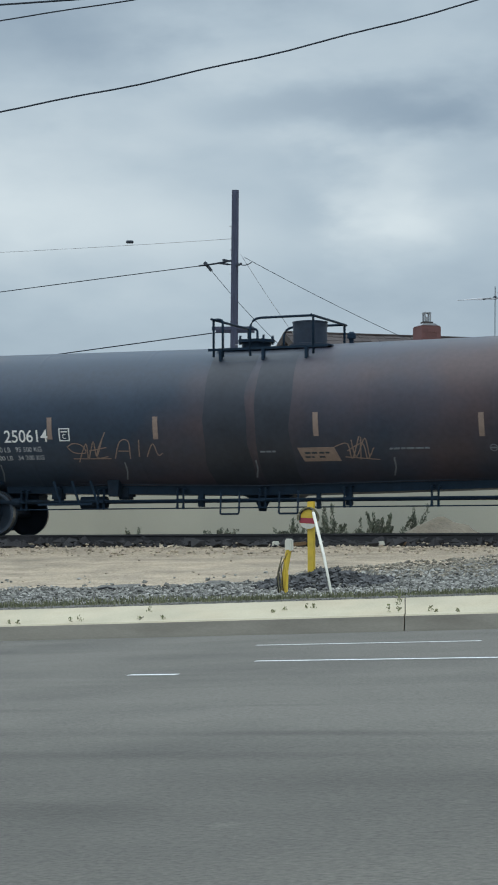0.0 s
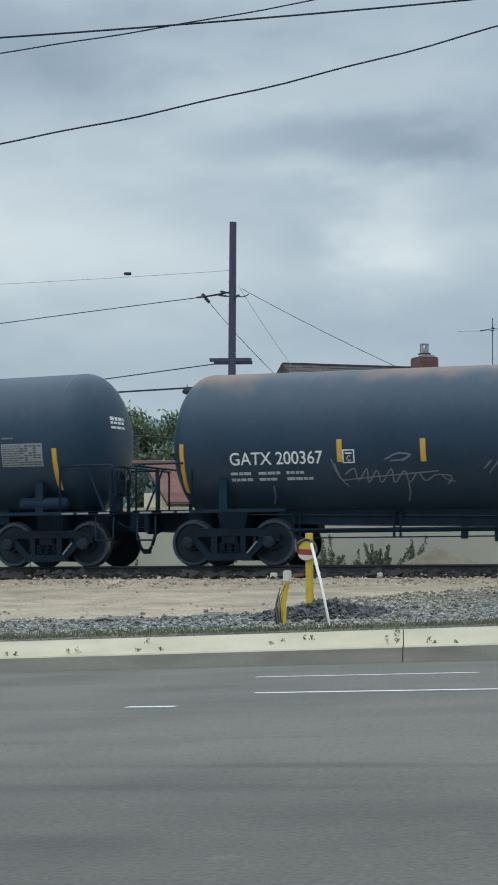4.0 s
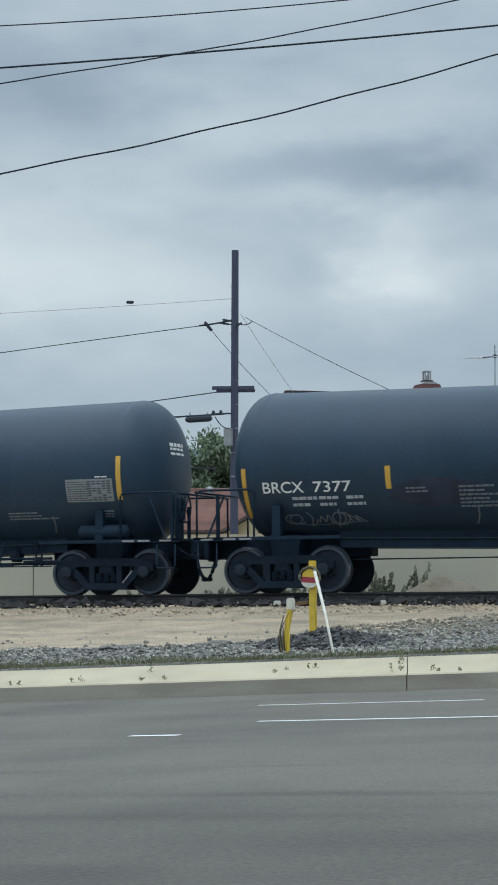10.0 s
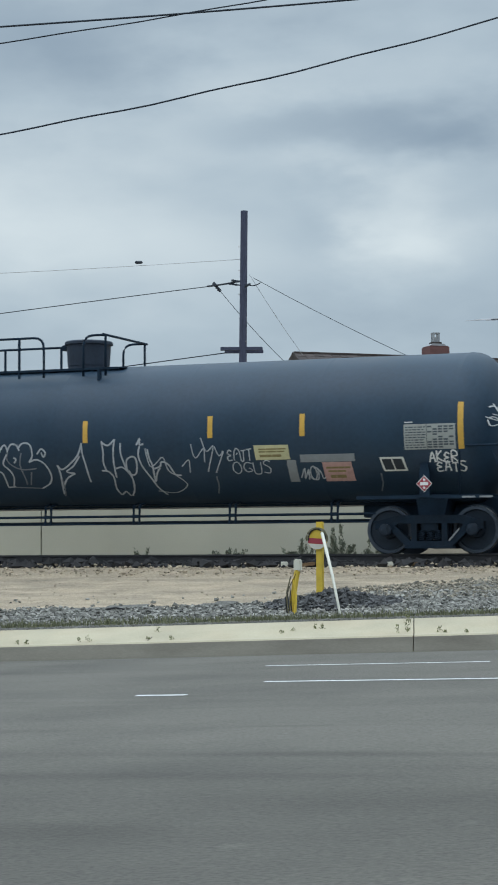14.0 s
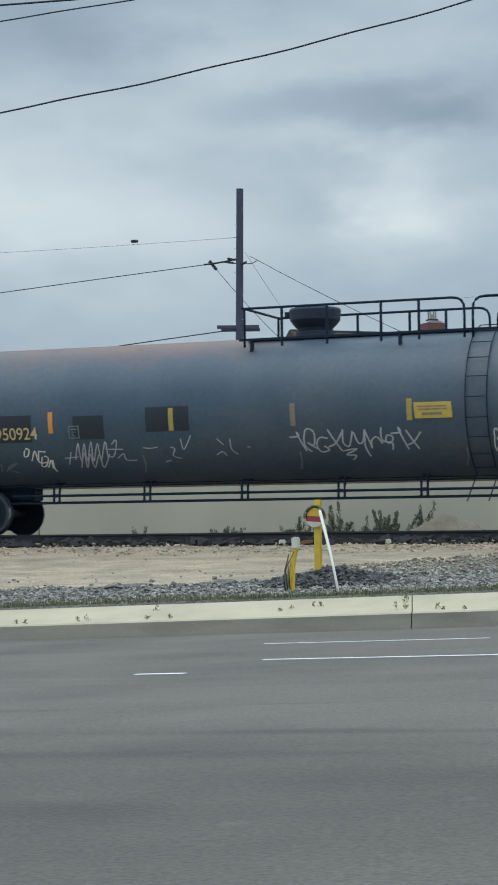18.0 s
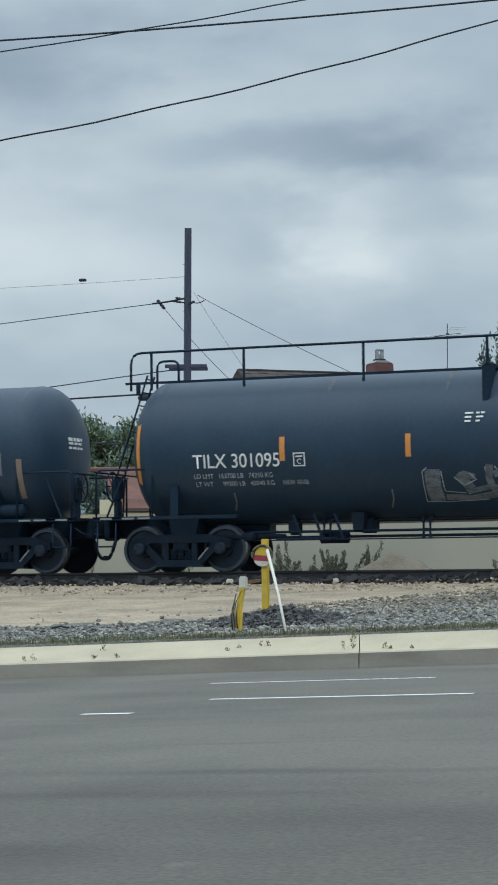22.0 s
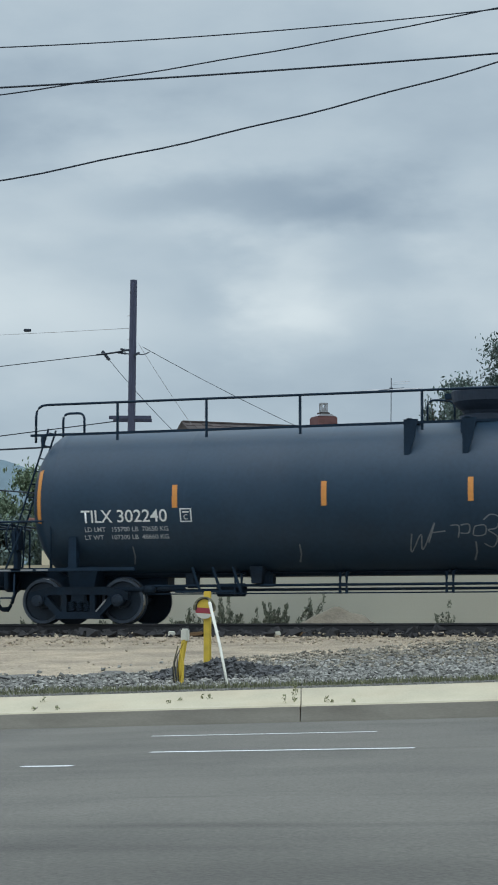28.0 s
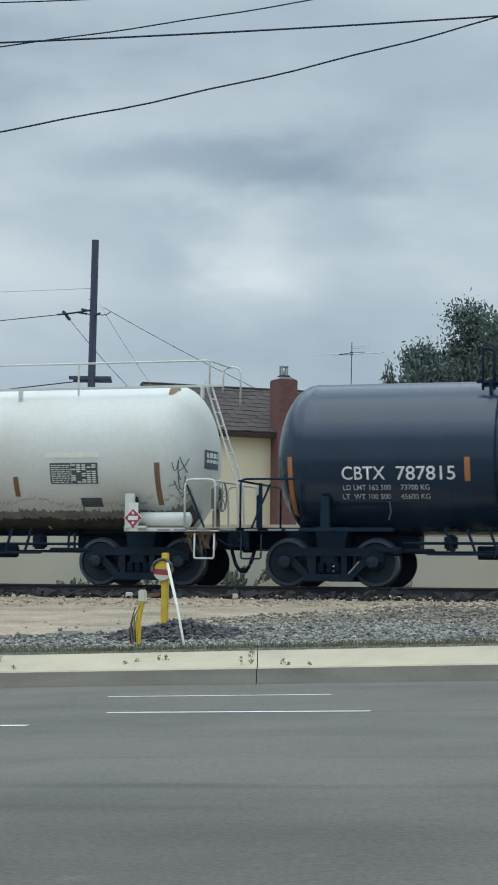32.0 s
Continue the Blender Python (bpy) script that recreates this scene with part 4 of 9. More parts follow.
def build_cottage():
    """Low neighbouring house with a red tiled roof, its gable end cut on the slant."""
    c = thing("cottage", -31.25, 68.25, 0, 21, label="low cream house with a red tiled roof", category="house")
    L0, run, drop = 6.0, 2.4, 1.6
    left = lambda k: 0.5 + 1.0 * k
    right = lambda k: L0 - 2.6 * k
    out = lambda a, b: [(left(a), a), (right(a), a), (right(b), b), (left(b), b)]
    def slab(a, b, lift, thick):
        bm = B()
        top = [bm.verts.new((x, -run * k, 5.35 - drop * k + lift)) for x, k in out(a, b)]
        low = [bm.verts.new((v.co.x, v.co.y, v.co.z - thick)) for v in top]
        bm.faces.new(top)
        bm.faces.new(low[::-1])
        for i in range(4):
            bm.faces.new((top[i], low[i], low[(i + 1) % 4], top[(i + 1) % 4]))
        bmesh.ops.recalc_face_normals(bm, faces=bm.faces)
        return bm
    roof = part("roof", slab(0, 1, -0.03, 0.08), M["trimwood"], c)
    n = 9
    for i in range(n):
        part("tile_course", slab(i / n, (i + 1) / n, 0.05 - 0.0 * i, 0.06 + 0.03 * (i % 2)), M["tile"], roof)
    bm = B()
    tube(bm, [(right(0) + 0.02, 0, 5.3), (right(1) + 0.02, -run - 0.03, 5.3 - drop), (left(1), -run - 0.03, 5.3 - drop)], 0.07, 6)
    part("fascia", bm, M["trimwood"], roof)
    part("ridge_tile", tube(B(), [(0, 0, 5.36), (L0, 0, 5.36)], 0.09, 8), M["tile"], roof)
    part("vent", lathe(B(), [(5.2, 0.1), (5.52, 0.1), (5.55, 0.16), (5.62, 0.14), (5.65, 0.03)], 12, "z"), M["metal"], roof, m=pose(2.9, -0.25, -0.15))
    part("wall", box(B(), 0.6, L0 + 0.5, -1.6, -1.4, 1.1, 4.15), M["stucco"], c)
    part("wall", box(B(), 3.6, L0 + 2.0, -0.9, -0.7, 1.1, 4.6), M["stucco"], c)


def build_aerial():
    a = thing("tv_aerial", -17.47, 69.55, 8.3, label="thin metal television aerial on a mast", category="aerial")
    part("mast", tube(B(), [(0, 0, 0), (0.03, 0, 2.05)], 0.015, 6), M["cable"], a)
    part("boom", tube(B(), [(-0.2, -0.9, 1.5), (0.28, 0.9, 1.78)], 0.022, 5), M["cable"], a)
    for q, z, l in ((-0.75, 1.5, 0.3), (-0.45, 1.56, 1.2), (-0.2, 1.6, 1.16), (0.0, 1.64, 1.12), (0.25, 1.68, 1.06), (0.6, 1.9, 0.32), (0.8, 2.0, 0.28)):
        x = 0.04 + 0.25 * q
        part("element", tube(B(), [(x - l, q, z), (x + l, q, z)], 0.009, 4), M["metal"], a)
    part("clamp", box(B(), -0.03, 0.08, -0.04, 0.04, 1.58, 1.7, 0.01), M["cable"], a)


def build_post():
    z = strip_z(-11.15, 31.6)
    p = thing("marker_post", -11.15, 31.6, z - 0.05, label="yellow pipeline marker post with a round sign", category="marker post")
    part("post", box(B(), -0.055, 0.055, -0.05, 0.05, 0, 1.43, 0.008), M["post_yellow"], p)
    bm = lathe(B(), [(-0.012, 0.17), (-0.012, 0.17), (0.012, 0.17)], 28, "y")
    sign = part("round_sign", bm, M["post_yellow"], p, "round red white and yellow sign", m=pose(-0.02, -0.075, 1.13, 0, 4, 0))
    def cut(z0, z1, mat, nm):
        b2 = B()
        pts = []
        for i in range(13):
            zz = z0 + (z1 - z0) * i / 12
            pts.append((math.sqrt(max(0, 0.165 ** 2 - zz * zz)), zz))
        prism(b2, [(x, zz) for x, zz in pts] + [(-x, zz) for x, zz in pts[::-1]], -0.02, -0.014)
        part(nm, b2, mat, sign)
    cut(-0.165, -0.075, M["plastic_white"], "sign_band")
    cut(-0.072, 0.02, M["red"], "sign_band")
    for k in range(3):
        bm = tube(B(), [((0.15 + 0.02 * k) * math.cos(a) - 0.02, -0.1 + 0.012 * math.sin(5 * a + k), 1.155 + (0.15 + 0.012 * k) * math.sin(a)) for a in [-0.35 + 0.25 * i for i in range(16)]], 0.011, 6)
        part("rope_loop", bm, M["straw" if k else "tie"], p, "frayed rope loop")
    sx, sy = -10.2, 29.9
    zs = strip_z(sx, sy) - 0.05
    rise = strip_z(-10.4, 30.4) + 1.29 - zs
    s = thing("leaning_stake", sx, sy, zs, label="white plastic stake leaning on the marker post", category="stake")
    part("stake", tube(B(), [(0, 0, 0), (-0.4, 0.74, rise * 0.5), (-0.84, 1.5, rise)], 0.021, 8, r2=0.029), M["plastic_white"], s, smooth=True)
    part("stake_tip", tube(B(), [(-0.84, 1.5, rise), (-0.862, 1.53, rise + 0.035)], 0.026, 8, r2=0.016), M["straw"], s)
    g = thing("cable_marker", -11.15, 30.3, strip_z(-11.15, 30.3) - 0.05, label="split yellow cable marker with a pale cap", category="marker post")
    part("stem", tube(B(), [(-0.06, 0, 0), (0.02, 0, 0.5), (0.07, 0, 0.78)], 0.05, 8, r2=0.05), M["post_yellow"], g)
    part("splinter", tube(B(), [(0.03, -0.04, 0.0), (0.05, -0.03, 0.35), (0.0, -0.05, 0.62)], 0.03, 6, r2=0.012), M["post_yellow"], g)
    part("splinter", tube(B(), [(-0.11, -0.03, 0.1), (-0.1, -0.05, 0.4), (-0.03, -0.05, 0.66)], 0.018, 6, r2=0.01), M["straw"], g)
    part("cap", box(B(), 0.015, 0.135, -0.06, 0.06, 0.74, 0.94, 0.02), M["plastic_white"], g)
    for k in range(5):
        part("frayed_wire", tube(B(), [(-0.09 + 0.02 * k, -0.05, 0.02), (-0.12 + 0.02 * k, -0.07, 0.3 + 0.05 * k), (-0.06 + 0.03 * k, -0.05, 0.5 + 0.05 * k)], 0.009, 5, r2=0.005), M["straw" if k % 2 else "tie"], g)


def tuft(bm, x, y, z, h, w, n, rnd):
    for _ in range(n):
        a = rnd.uniform(0, 6.28)
        px, py = x + rnd.gauss(0, w * 0.35), y + rnd.gauss(0, w * 0.2)
        l = h * rnd.uniform(0.4, 1.0)
        dx, dy = rnd.gauss(0, 0.15) * l, rnd.gauss(0, 0.15) * l
        e = 0.008 + 0.03 * h
        v = [bm.verts.new(q) for q in ((px - e * math.cos(a) * 0.5, py - e * math.sin(a) * 0.5, z), (px + e * math.cos(a) * 0.5, py + e * math.sin(a) * 0.5, z), (px + dx * 0.6 + e * math.cos(a), py + dy * 0.6, z + l * 0.6), (px + dx, py + dy, z + l))]
        bm.faces.new(v)


def build_plants():
    rnd = random.Random(8)
    for x, y, h, w, n in ((-16.51, 48.4, 0.62, 0.42, 170), (-17.66, 48.4, 0.30, 0.50, 80), (-15.18, 48.4, 0.45, 0.85, 190), (-14.31, 48.4, 0.60, 0.32, 90), (-15.71, 48.4, 0.30, 0.40, 60), (-22.13, 48.4, 0.16, 0.40, 40), (-19.63, 48.4, 0.10, 1.00, 40), (-10.86, 48.4, 0.5, 0.3, 60), (-17.1, 48.4, 0.2, 0.3, 60), (-17.74, 48.4, 0.25, 0.40, 50)):
        verts, faces = [], []
        stems = max(5, int(w * 22))
        for st in range(stems):
            sx, sh, lean = rnd.gauss(0, w * 0.42), (1.2 * h + 0.4) * rnd.uniform(0.45, 1.0), rnd.gauss(0, 0.12)
            for q in range(max(60, n)):
                k = rnd.random()
                e = 0.045 * (1.15 - 0.7 * k)
                p = Vector((sx * (0.35 + 0.65 * k) + lean * k + rnd.gauss(0, e), rnd.gauss(0, e), sh * k))
                rot = Euler((rnd.gauss(0, 0.5), rnd.gauss(0, 0.5), rnd.uniform(0, 6))).to_matrix()
                f = len(verts)
                for v in ((0, 0, -0.045), (0.015, 0, 0), (0, 0, 0.05), (-0.015, 0, 0)):
                    verts.append(p + rot @ Vector(v) * rnd.uniform(0.7, 1.3))
                faces.append((f, f + 1, f + 2, f + 3))
        bm = bpy.data.meshes.new("weed_clump")
        bm.from_pydata(verts, [], faces)
        bm.materials.append(M["weed"])
        tagged(part("weed_clump", bm, None, m=pose(x, y, 1.08)), "grey-green weed clump at the foot of the wall", "weed", "weeds along the wall")
    for x, dy, h in ((-15.21, 0.14, 0.06), (-15.05, 0.13, 0.06), (-14.15, 0.2, 0.08), (-13.99, 0.22, 0.12), (-13.0, 0.72, 0.1), (-12.95, 0.24, 0.05), (-12.54, 0.21, 0.06), (-10.78, 0.42, 0.05), (-10.63, 0.57, 0.05), (-10.3, 0.65, 0.08), (-10.18, 0.63, 0.08), (-8.84, 0.23, 0.13), (-8.7, 0.3, 0.08), (-8.81, 0.62, 0.14), (-8.86, 0.85, 0.12), (-8.95, 1.08, 0.22), (-8.19, 0.25, 0.09), (-8.1, 0.2, 0.04), (-7.75, 0.15, 0.05)):
        bm = B()
        for q in range(22):
            k = rnd.random()
            p = Vector((rnd.gauss(0, 0.012 + 0.2 * h * (1 - k)), rnd.gauss(0, 0.02), h * k))
            rot = Euler((rnd.uniform(0, 6), rnd.uniform(0, 6), rnd.uniform(0, 6))).to_matrix()
            bm.faces.new([bm.verts.new(p + rot @ Vector(v) * rnd.uniform(0.6, 1.3)) for v in ((-0.02, 0, 0), (0, -0.009, 0), (0.02, 0, 0), (0, 0.009, 0))])
        slope = road_z(x) + 0.262 + 0.2 * max(0, dy - 0.16)
        tagged(part("kerb_weed", bm, M["sprig"], m=pose(x, KERB_Y + dy, slope)), "small weed growing in a kerb joint", "weed", "weeds in the kerb")
    bm = B()
    for i in range(3400):
        x = rnd.uniform(-24, -1)
        y = KERB_B + abs(rnd.gauss(0, 0.3 if x < -12.5 else 0.2))
        tuft(bm, x, y, strip_z(x, y) - 0.01, rnd.uniform(0.04, 0.12), 0.22, 5, rnd)
    tagged(part("verge_grass", bm, M["verge"]), "dry low grass along the kerb's back", "grass", kind="stuff")


def build_pile():
    bm = B()
    n = 30
    g = [[None] * n for _ in range(n)]
    for i in range(n):
        for j in range(n):
            x, y = -1.5 + 3 * i / (n - 1), -0.9 + 1.8 * j / (n - 1)
            r = math.hypot(x / 1.45, y / 0.85)
            z = 0.62 * max(0, 1 - r) ** 0.9 * (1 + 0.35 * noise.noise((x * 2.2, y * 2, 1))) + (0.0 if r < 1 else -0.1)
            if x > 0.55:
                z *= 0.9
            g[i][j] = bm.verts.new((x, y, z))
    for i in range(n - 1):
        for j in range(n - 1):
            bm.faces.new((g[i][j], g[i + 1][j], g[i + 1][j + 1], g[i][j + 1]))
    tagged(part("dirt_mound", bm, M["soil"], m=pose(-13.25, 47.6, 1.08) @ Matrix.Diagonal((1.25, 1, 1.25, 1)), smooth=True), "low heap of brown dirt by the wall", "dirt pile")


def rocks_mound():
    def yf(rnd, x):
        y = 31.4 + rnd.gauss(0, 0.35)
        return y if math.hypot((x + 10.85) / 0.95, (y - 31.4) / 0.8) < 1 + 0.3 * rnd.random() else None
    heap = lambda x, y: 0.22 * math.exp(-((x + 10.9) / 0.55) ** 2 - ((y - 31.5) / 0.45) ** 2)
    stones("dark_rocks", 1500, -12.2, -9.5, yf, (0.035, 0.07), M["rocks"], 3, lift=heap, label="dark broken ballast heaped round the marker post", category="rocks")


def gravel_beds():
    def near(rnd, x):
        y = KERB_B + 0.2 + 3.1 * rnd.random()
        lim = 0.25 if x < -12.2 else 0.05
        if y > 31.6 + 0.4 * noise.noise((x * 0.7, 0, 0)) and x < -11.2 and rnd.random() > 0.02:
            return None
        return y if rnd.random() > lim else None
    stones("gravel", 16000, -24, -1.5, near, (0.022, 0.05), M["gravel"], 5, label="loose pale grey gravel on the verge", category="gravel")
    stones("gravel", 5200, -11.8, -1.5, lambda r, x: 31.8 + (1.2 + 2.6 * min(1, max(0.0, (x + 11.8) / 4.5))) * r.random(), (0.02, 0.045), M["tan_gravel"], 6, label="loose pale grey gravel on the verge", category="gravel")
    stones("pebbles", 260, -26, -10.5, lambda r, x: 31.6 + 4.3 * r.random(), (0.008, 0.026), M["sand_stone"], 15, label="small tan pebbles strewn on the sandy dirt", category="pebbles")
    stones("ballast", 4500, -30, -1.5, lambda r, x: 35.0 + 2.1 * r.random() ** 0.7, (0.018, 0.045), M["sand_stone"], 7, label="sandy broken ballast under the rails", category="ballast")
    stones("ballast", 520, -21, -1.5, lambda r, x: 36.0 + 0.75 * r.random(), (0.06, 0.15), M["tie"], 11, label="dark ballast lumps at the sleeper ends", category="ballast")


build_ground()
build_kerb()
kerb_crack()
build_markings()
build_track()
build_wall()
build_hills()
build_pole()
build_wires()
build_house()
build_aerial()
build_tree("broad_tree", -16.2, 78.6, 10.4, 1.9, 1.1, M["leaf_dark"], 21, 6.3, 46000, 0.4, "tall grey-green drooping tree behind the house", 0.088)
build_tree("broad_tree", -13.6, 79.5, 12.2, 2.8, 1.1, M["leaf_dark"], 22, 6.3, 85000, 0.4, "tall grey-green drooping tree behind the house", 0.088)
build_tree("broad_tree", -17.7, 78, 9.3, 0.8, 1.1, M["leaf_dark"], 27, 7.6, 2600, 0.2, "top of a small tree behind the roof", 0.085)
for x, y, h, r, n in ((-44.0, 77.0, 5.9, 2.3, 23), (-41.0, 78.0, 5.9, 2.2, 24), (-38.3, 79.0, 5.9, 2.1, 25), (-35.6, 80.0, 6.7, 2.1, 26), (-33.2, 80.5, 7.0, 2.0, 28), (-30.8, 81.0, 7.3, 2.1, 29), (-28.2, 83.0, 6.8, 2.2, 30)):
    build_tree("yard_tree", x, y, h, r, 1.1, M["leaf"], n, 1.7, 20000, 0.0, "leafy light green tree behind the yards", 0.11)
for x, y, h, r, n in ((-36.6, 72.0, 3.9, 1.5, 31), (-34.3, 72.5, 4.1, 1.5, 32), (-39.0, 71.0, 3.6, 1.6, 33), (-32.2, 73.5, 3.8, 1.3, 34)):
    build_tree("garden_shrub", x, y, h, r, 1.1, M["leaf_dark"], n, 0.8, 6000, 0.0, "dense dark green garden shrub behind the wall", 0.12)
build_cottage()
build_post()
build_pile()
build_plants()
rocks_mound()
gravel_beds()


def build_litter():
    def stick(x, y, l, yaw, mat, label):
        tagged(part("stick", tube(B(), [(-l / 2, 0, 0.02), (0, 0.01, 0.05), (l / 2, 0, 0.015)], 0.022, 6, r2=0.015), M[mat], m=pose(x, y, strip_z(x, y) + 0.02, 0, 0, yaw)), label, "stick", "litter on the verge")
    stick(-14.75, 31.15, 0.32, 14, "tie", "short dark stick lying on the gravel")
    stick(-5.6, 34.2, 0.5, -25, "tie", "short dark stick lying on the gravel")
    stick(-6.3, 34.0, 0.35, 20, "straw", "dry pale stick lying on the gravel")
    for x, y, w, h, mat in ((-13.0, 36.1, 0.3, 0.07, "rust"), (-13.45, 36.05, 0.12, 0.09, "plastic_white"), (-12.55, 36.15, 0.1, 0.08, "plastic_white"), (-11.3, 36.0, 0.12, 0.08, "plastic_white"), (-10.9, 36.1, 0.26, 0.06, "rust")):
        bm = box(B(), -w / 2, w / 2, -0.05, 0.05, 0, h, 0.01)
        for v in bm.verts:
            v.co += 0.02 * noise.noise_vector(v.co * 9 + Vector((x, 0, 0)))
        tagged(part("debris_scrap", bm, M[mat], m=pose(x, y, strip_z(x, y) + 0.02, 0, 6, 12 * x)), "broken scrap lying beside the rail", "debris", "litter on the verge")


build_litter()


# ---- the train ----
R_TANK, WB = 1.5, 1.74


def sagged(u, half, sag, low=0.0):
    """How far a tank of two inclined barrels lies below its nominal axis at u."""
    return -low - sag * max(0.0, 1 - abs(u) / (half - 0.75))


def on_tank(u, v, zc, out=0.008, R=R_TANK):
    """A point on the near flank: u along, v up round the shell from its middle; zc is the shell's (height, half length, sag, drop)."""
    a = v / R
    dip = sagged(u, zc[1], zc[2], zc[3])
    zc, over = zc[0], abs(u) - (zc[1] - R * 0.5)
    r = R * math.sqrt(max(0.02, 1 - (over / (R * 0.5)) ** 2)) if over > 0 else R
    if dip:
        a = math.asin(max(-1.0, min(1.0, math.sin(a) - dip / r))) if abs(a) < 1.35 else a
        zc += dip
    u += out * 0.8 * (1 if u > 0 else -1) if over > 0.1 else 0
    return Vector((u, -(r + out) * math.cos(a), zc + (r + out) * math.sin(a)))


def patch(bm, u0, u1, v0, v1, zc, out=0.008, skew=0.0):
    """A thin plate wrapped on the flank, and round the shoulder where it reaches one."""
    n = max(2, int(abs(v1 - v0) / 0.1) + 1)
    m = max(1, int(abs(u1 - u0) / 0.08)) if max(abs(u0), abs(u1)) > zc[1] - 0.8 else 1
    rows = []
    for i in range(n + 1):
        v = v0 + (v1 - v0) * i / n
        s = skew * (0.5 - i / n)
        line = [(u0 + s, 0.0)] + [(u0 + (u1 - u0) * k / m + s, out) for k in range(m + 1)] + [(u1 + s, 0.0)]
        rows.append([bm.verts.new(on_tank(u, v, zc, o)) for u, o in line])
    for a, b in zip(rows, rows[1:]):
        for k in range(m + 2):
            bm.faces.new((a[k], a[k + 1], b[k + 1], b[k]))
    bm.faces.new(rows[0][::-1])
    bm.faces.new(rows[-1])
    return bm


def stripe(car, u, v0, v1, mat="stripe", w=0.105):
    part("reflector_strip", patch(B(), u - w / 2, u + w / 2, v0, v1, car["shell"]), M[mat], car)


def plate(car, u0, u1, v0, v1, mat, name="sign_plate", label="", skew=0.0, out=0.008):
    out = 0.005 if mat == "panel_dark" else out
    return part(name, patch(B(), u0, u1, v0, v1, car["shell"], out, skew), M[mat], car, label)


def bars(car, u0, u1, v0, v1, n, mat="dim", cols=1, seed=0, fill=0.42, name="stencil_print", out=0.012):
    """Rows of writing too small to read, as plain bars."""
    rnd = random.Random(seed + int(100 * abs(u0)))
    bm = B()
    h = (v1 - v0) / n
    for i in range(n):
        for c in range(cols):
            a = u0 + (u1 - u0) * c / cols
            b = u0 + (u1 - u0) * (c + 1) / cols - 0.03
            b = a + (b - a) * rnd.uniform(0.6, 1.0)
            while b - a > 0.04:
                e = min(b, a + rnd.uniform(0.05, 0.17))
                patch(bm, a, e, v0 + h * (i + 0.5 - fill / 2), v0 + h * (i + 0.5 + fill / 2), car["shell"], out)
                a = e + 0.025
    tagged(part(name, bm, M[mat], car), kind="stuff")


def text(car, words, u0, u1, v0, v1, mat="white", name="lettering", bold=0.008):
    """Readable lettering, laid on the flank."""
    cu = bpy.data.curves.new(name, "FONT")
    cu.body = words
    cu.offset = bold
    ob = bpy.data.objects.new(name, cu)
    scene.collection.objects.link(ob)
    me = bpy.data.meshes.new_from_object(ob.evaluated_get(bpy.context.evaluated_depsgraph_get()))
    bpy.data.objects.remove(ob)
    bpy.data.curves.remove(cu)
    co = np.array([v.co for v in me.vertices])
    lo, hi = co.min(0), co.max(0)
    for v in me.vertices:
        a, b = (v.co.x - lo[0]) / (hi[0] - lo[0]), (v.co.y - lo[1]) / (hi[1] - lo[1])
        v.co = on_tank(u0 + (u1 - u0) * a, v0 + (v1 - v0) * b, car["shell"], 0.01)
    me.materials.clear()
    me.materials.append(M[mat])
    tagged(part(name, me, None, car), kind="stuff")


def ribbon(bm, pts, w, zc, out=0.009):
    """A sprayed line through points (u, v)."""
    prev = None
    for i, (u, v) in enumerate(pts):
        a, b = pts[max(0, i - 1)], pts[min(len(pts) - 1, i + 1)]
        d = Vector((b[0] - a[0], b[1] - a[1]))
        d = d.normalized() if d.length else Vector((1, 0))
        n = Vector((-d.y, d.x)) * w / 2
        cur = (bm.verts.new(on_tank(u + n.x, v + n.y, zc, out)), bm.verts.new(on_tank(u - n.x, v - n.y, zc, out)))
        if prev:
            bm.faces.new((prev[0], prev[1], cur[1], cur[0]))
        prev = cur


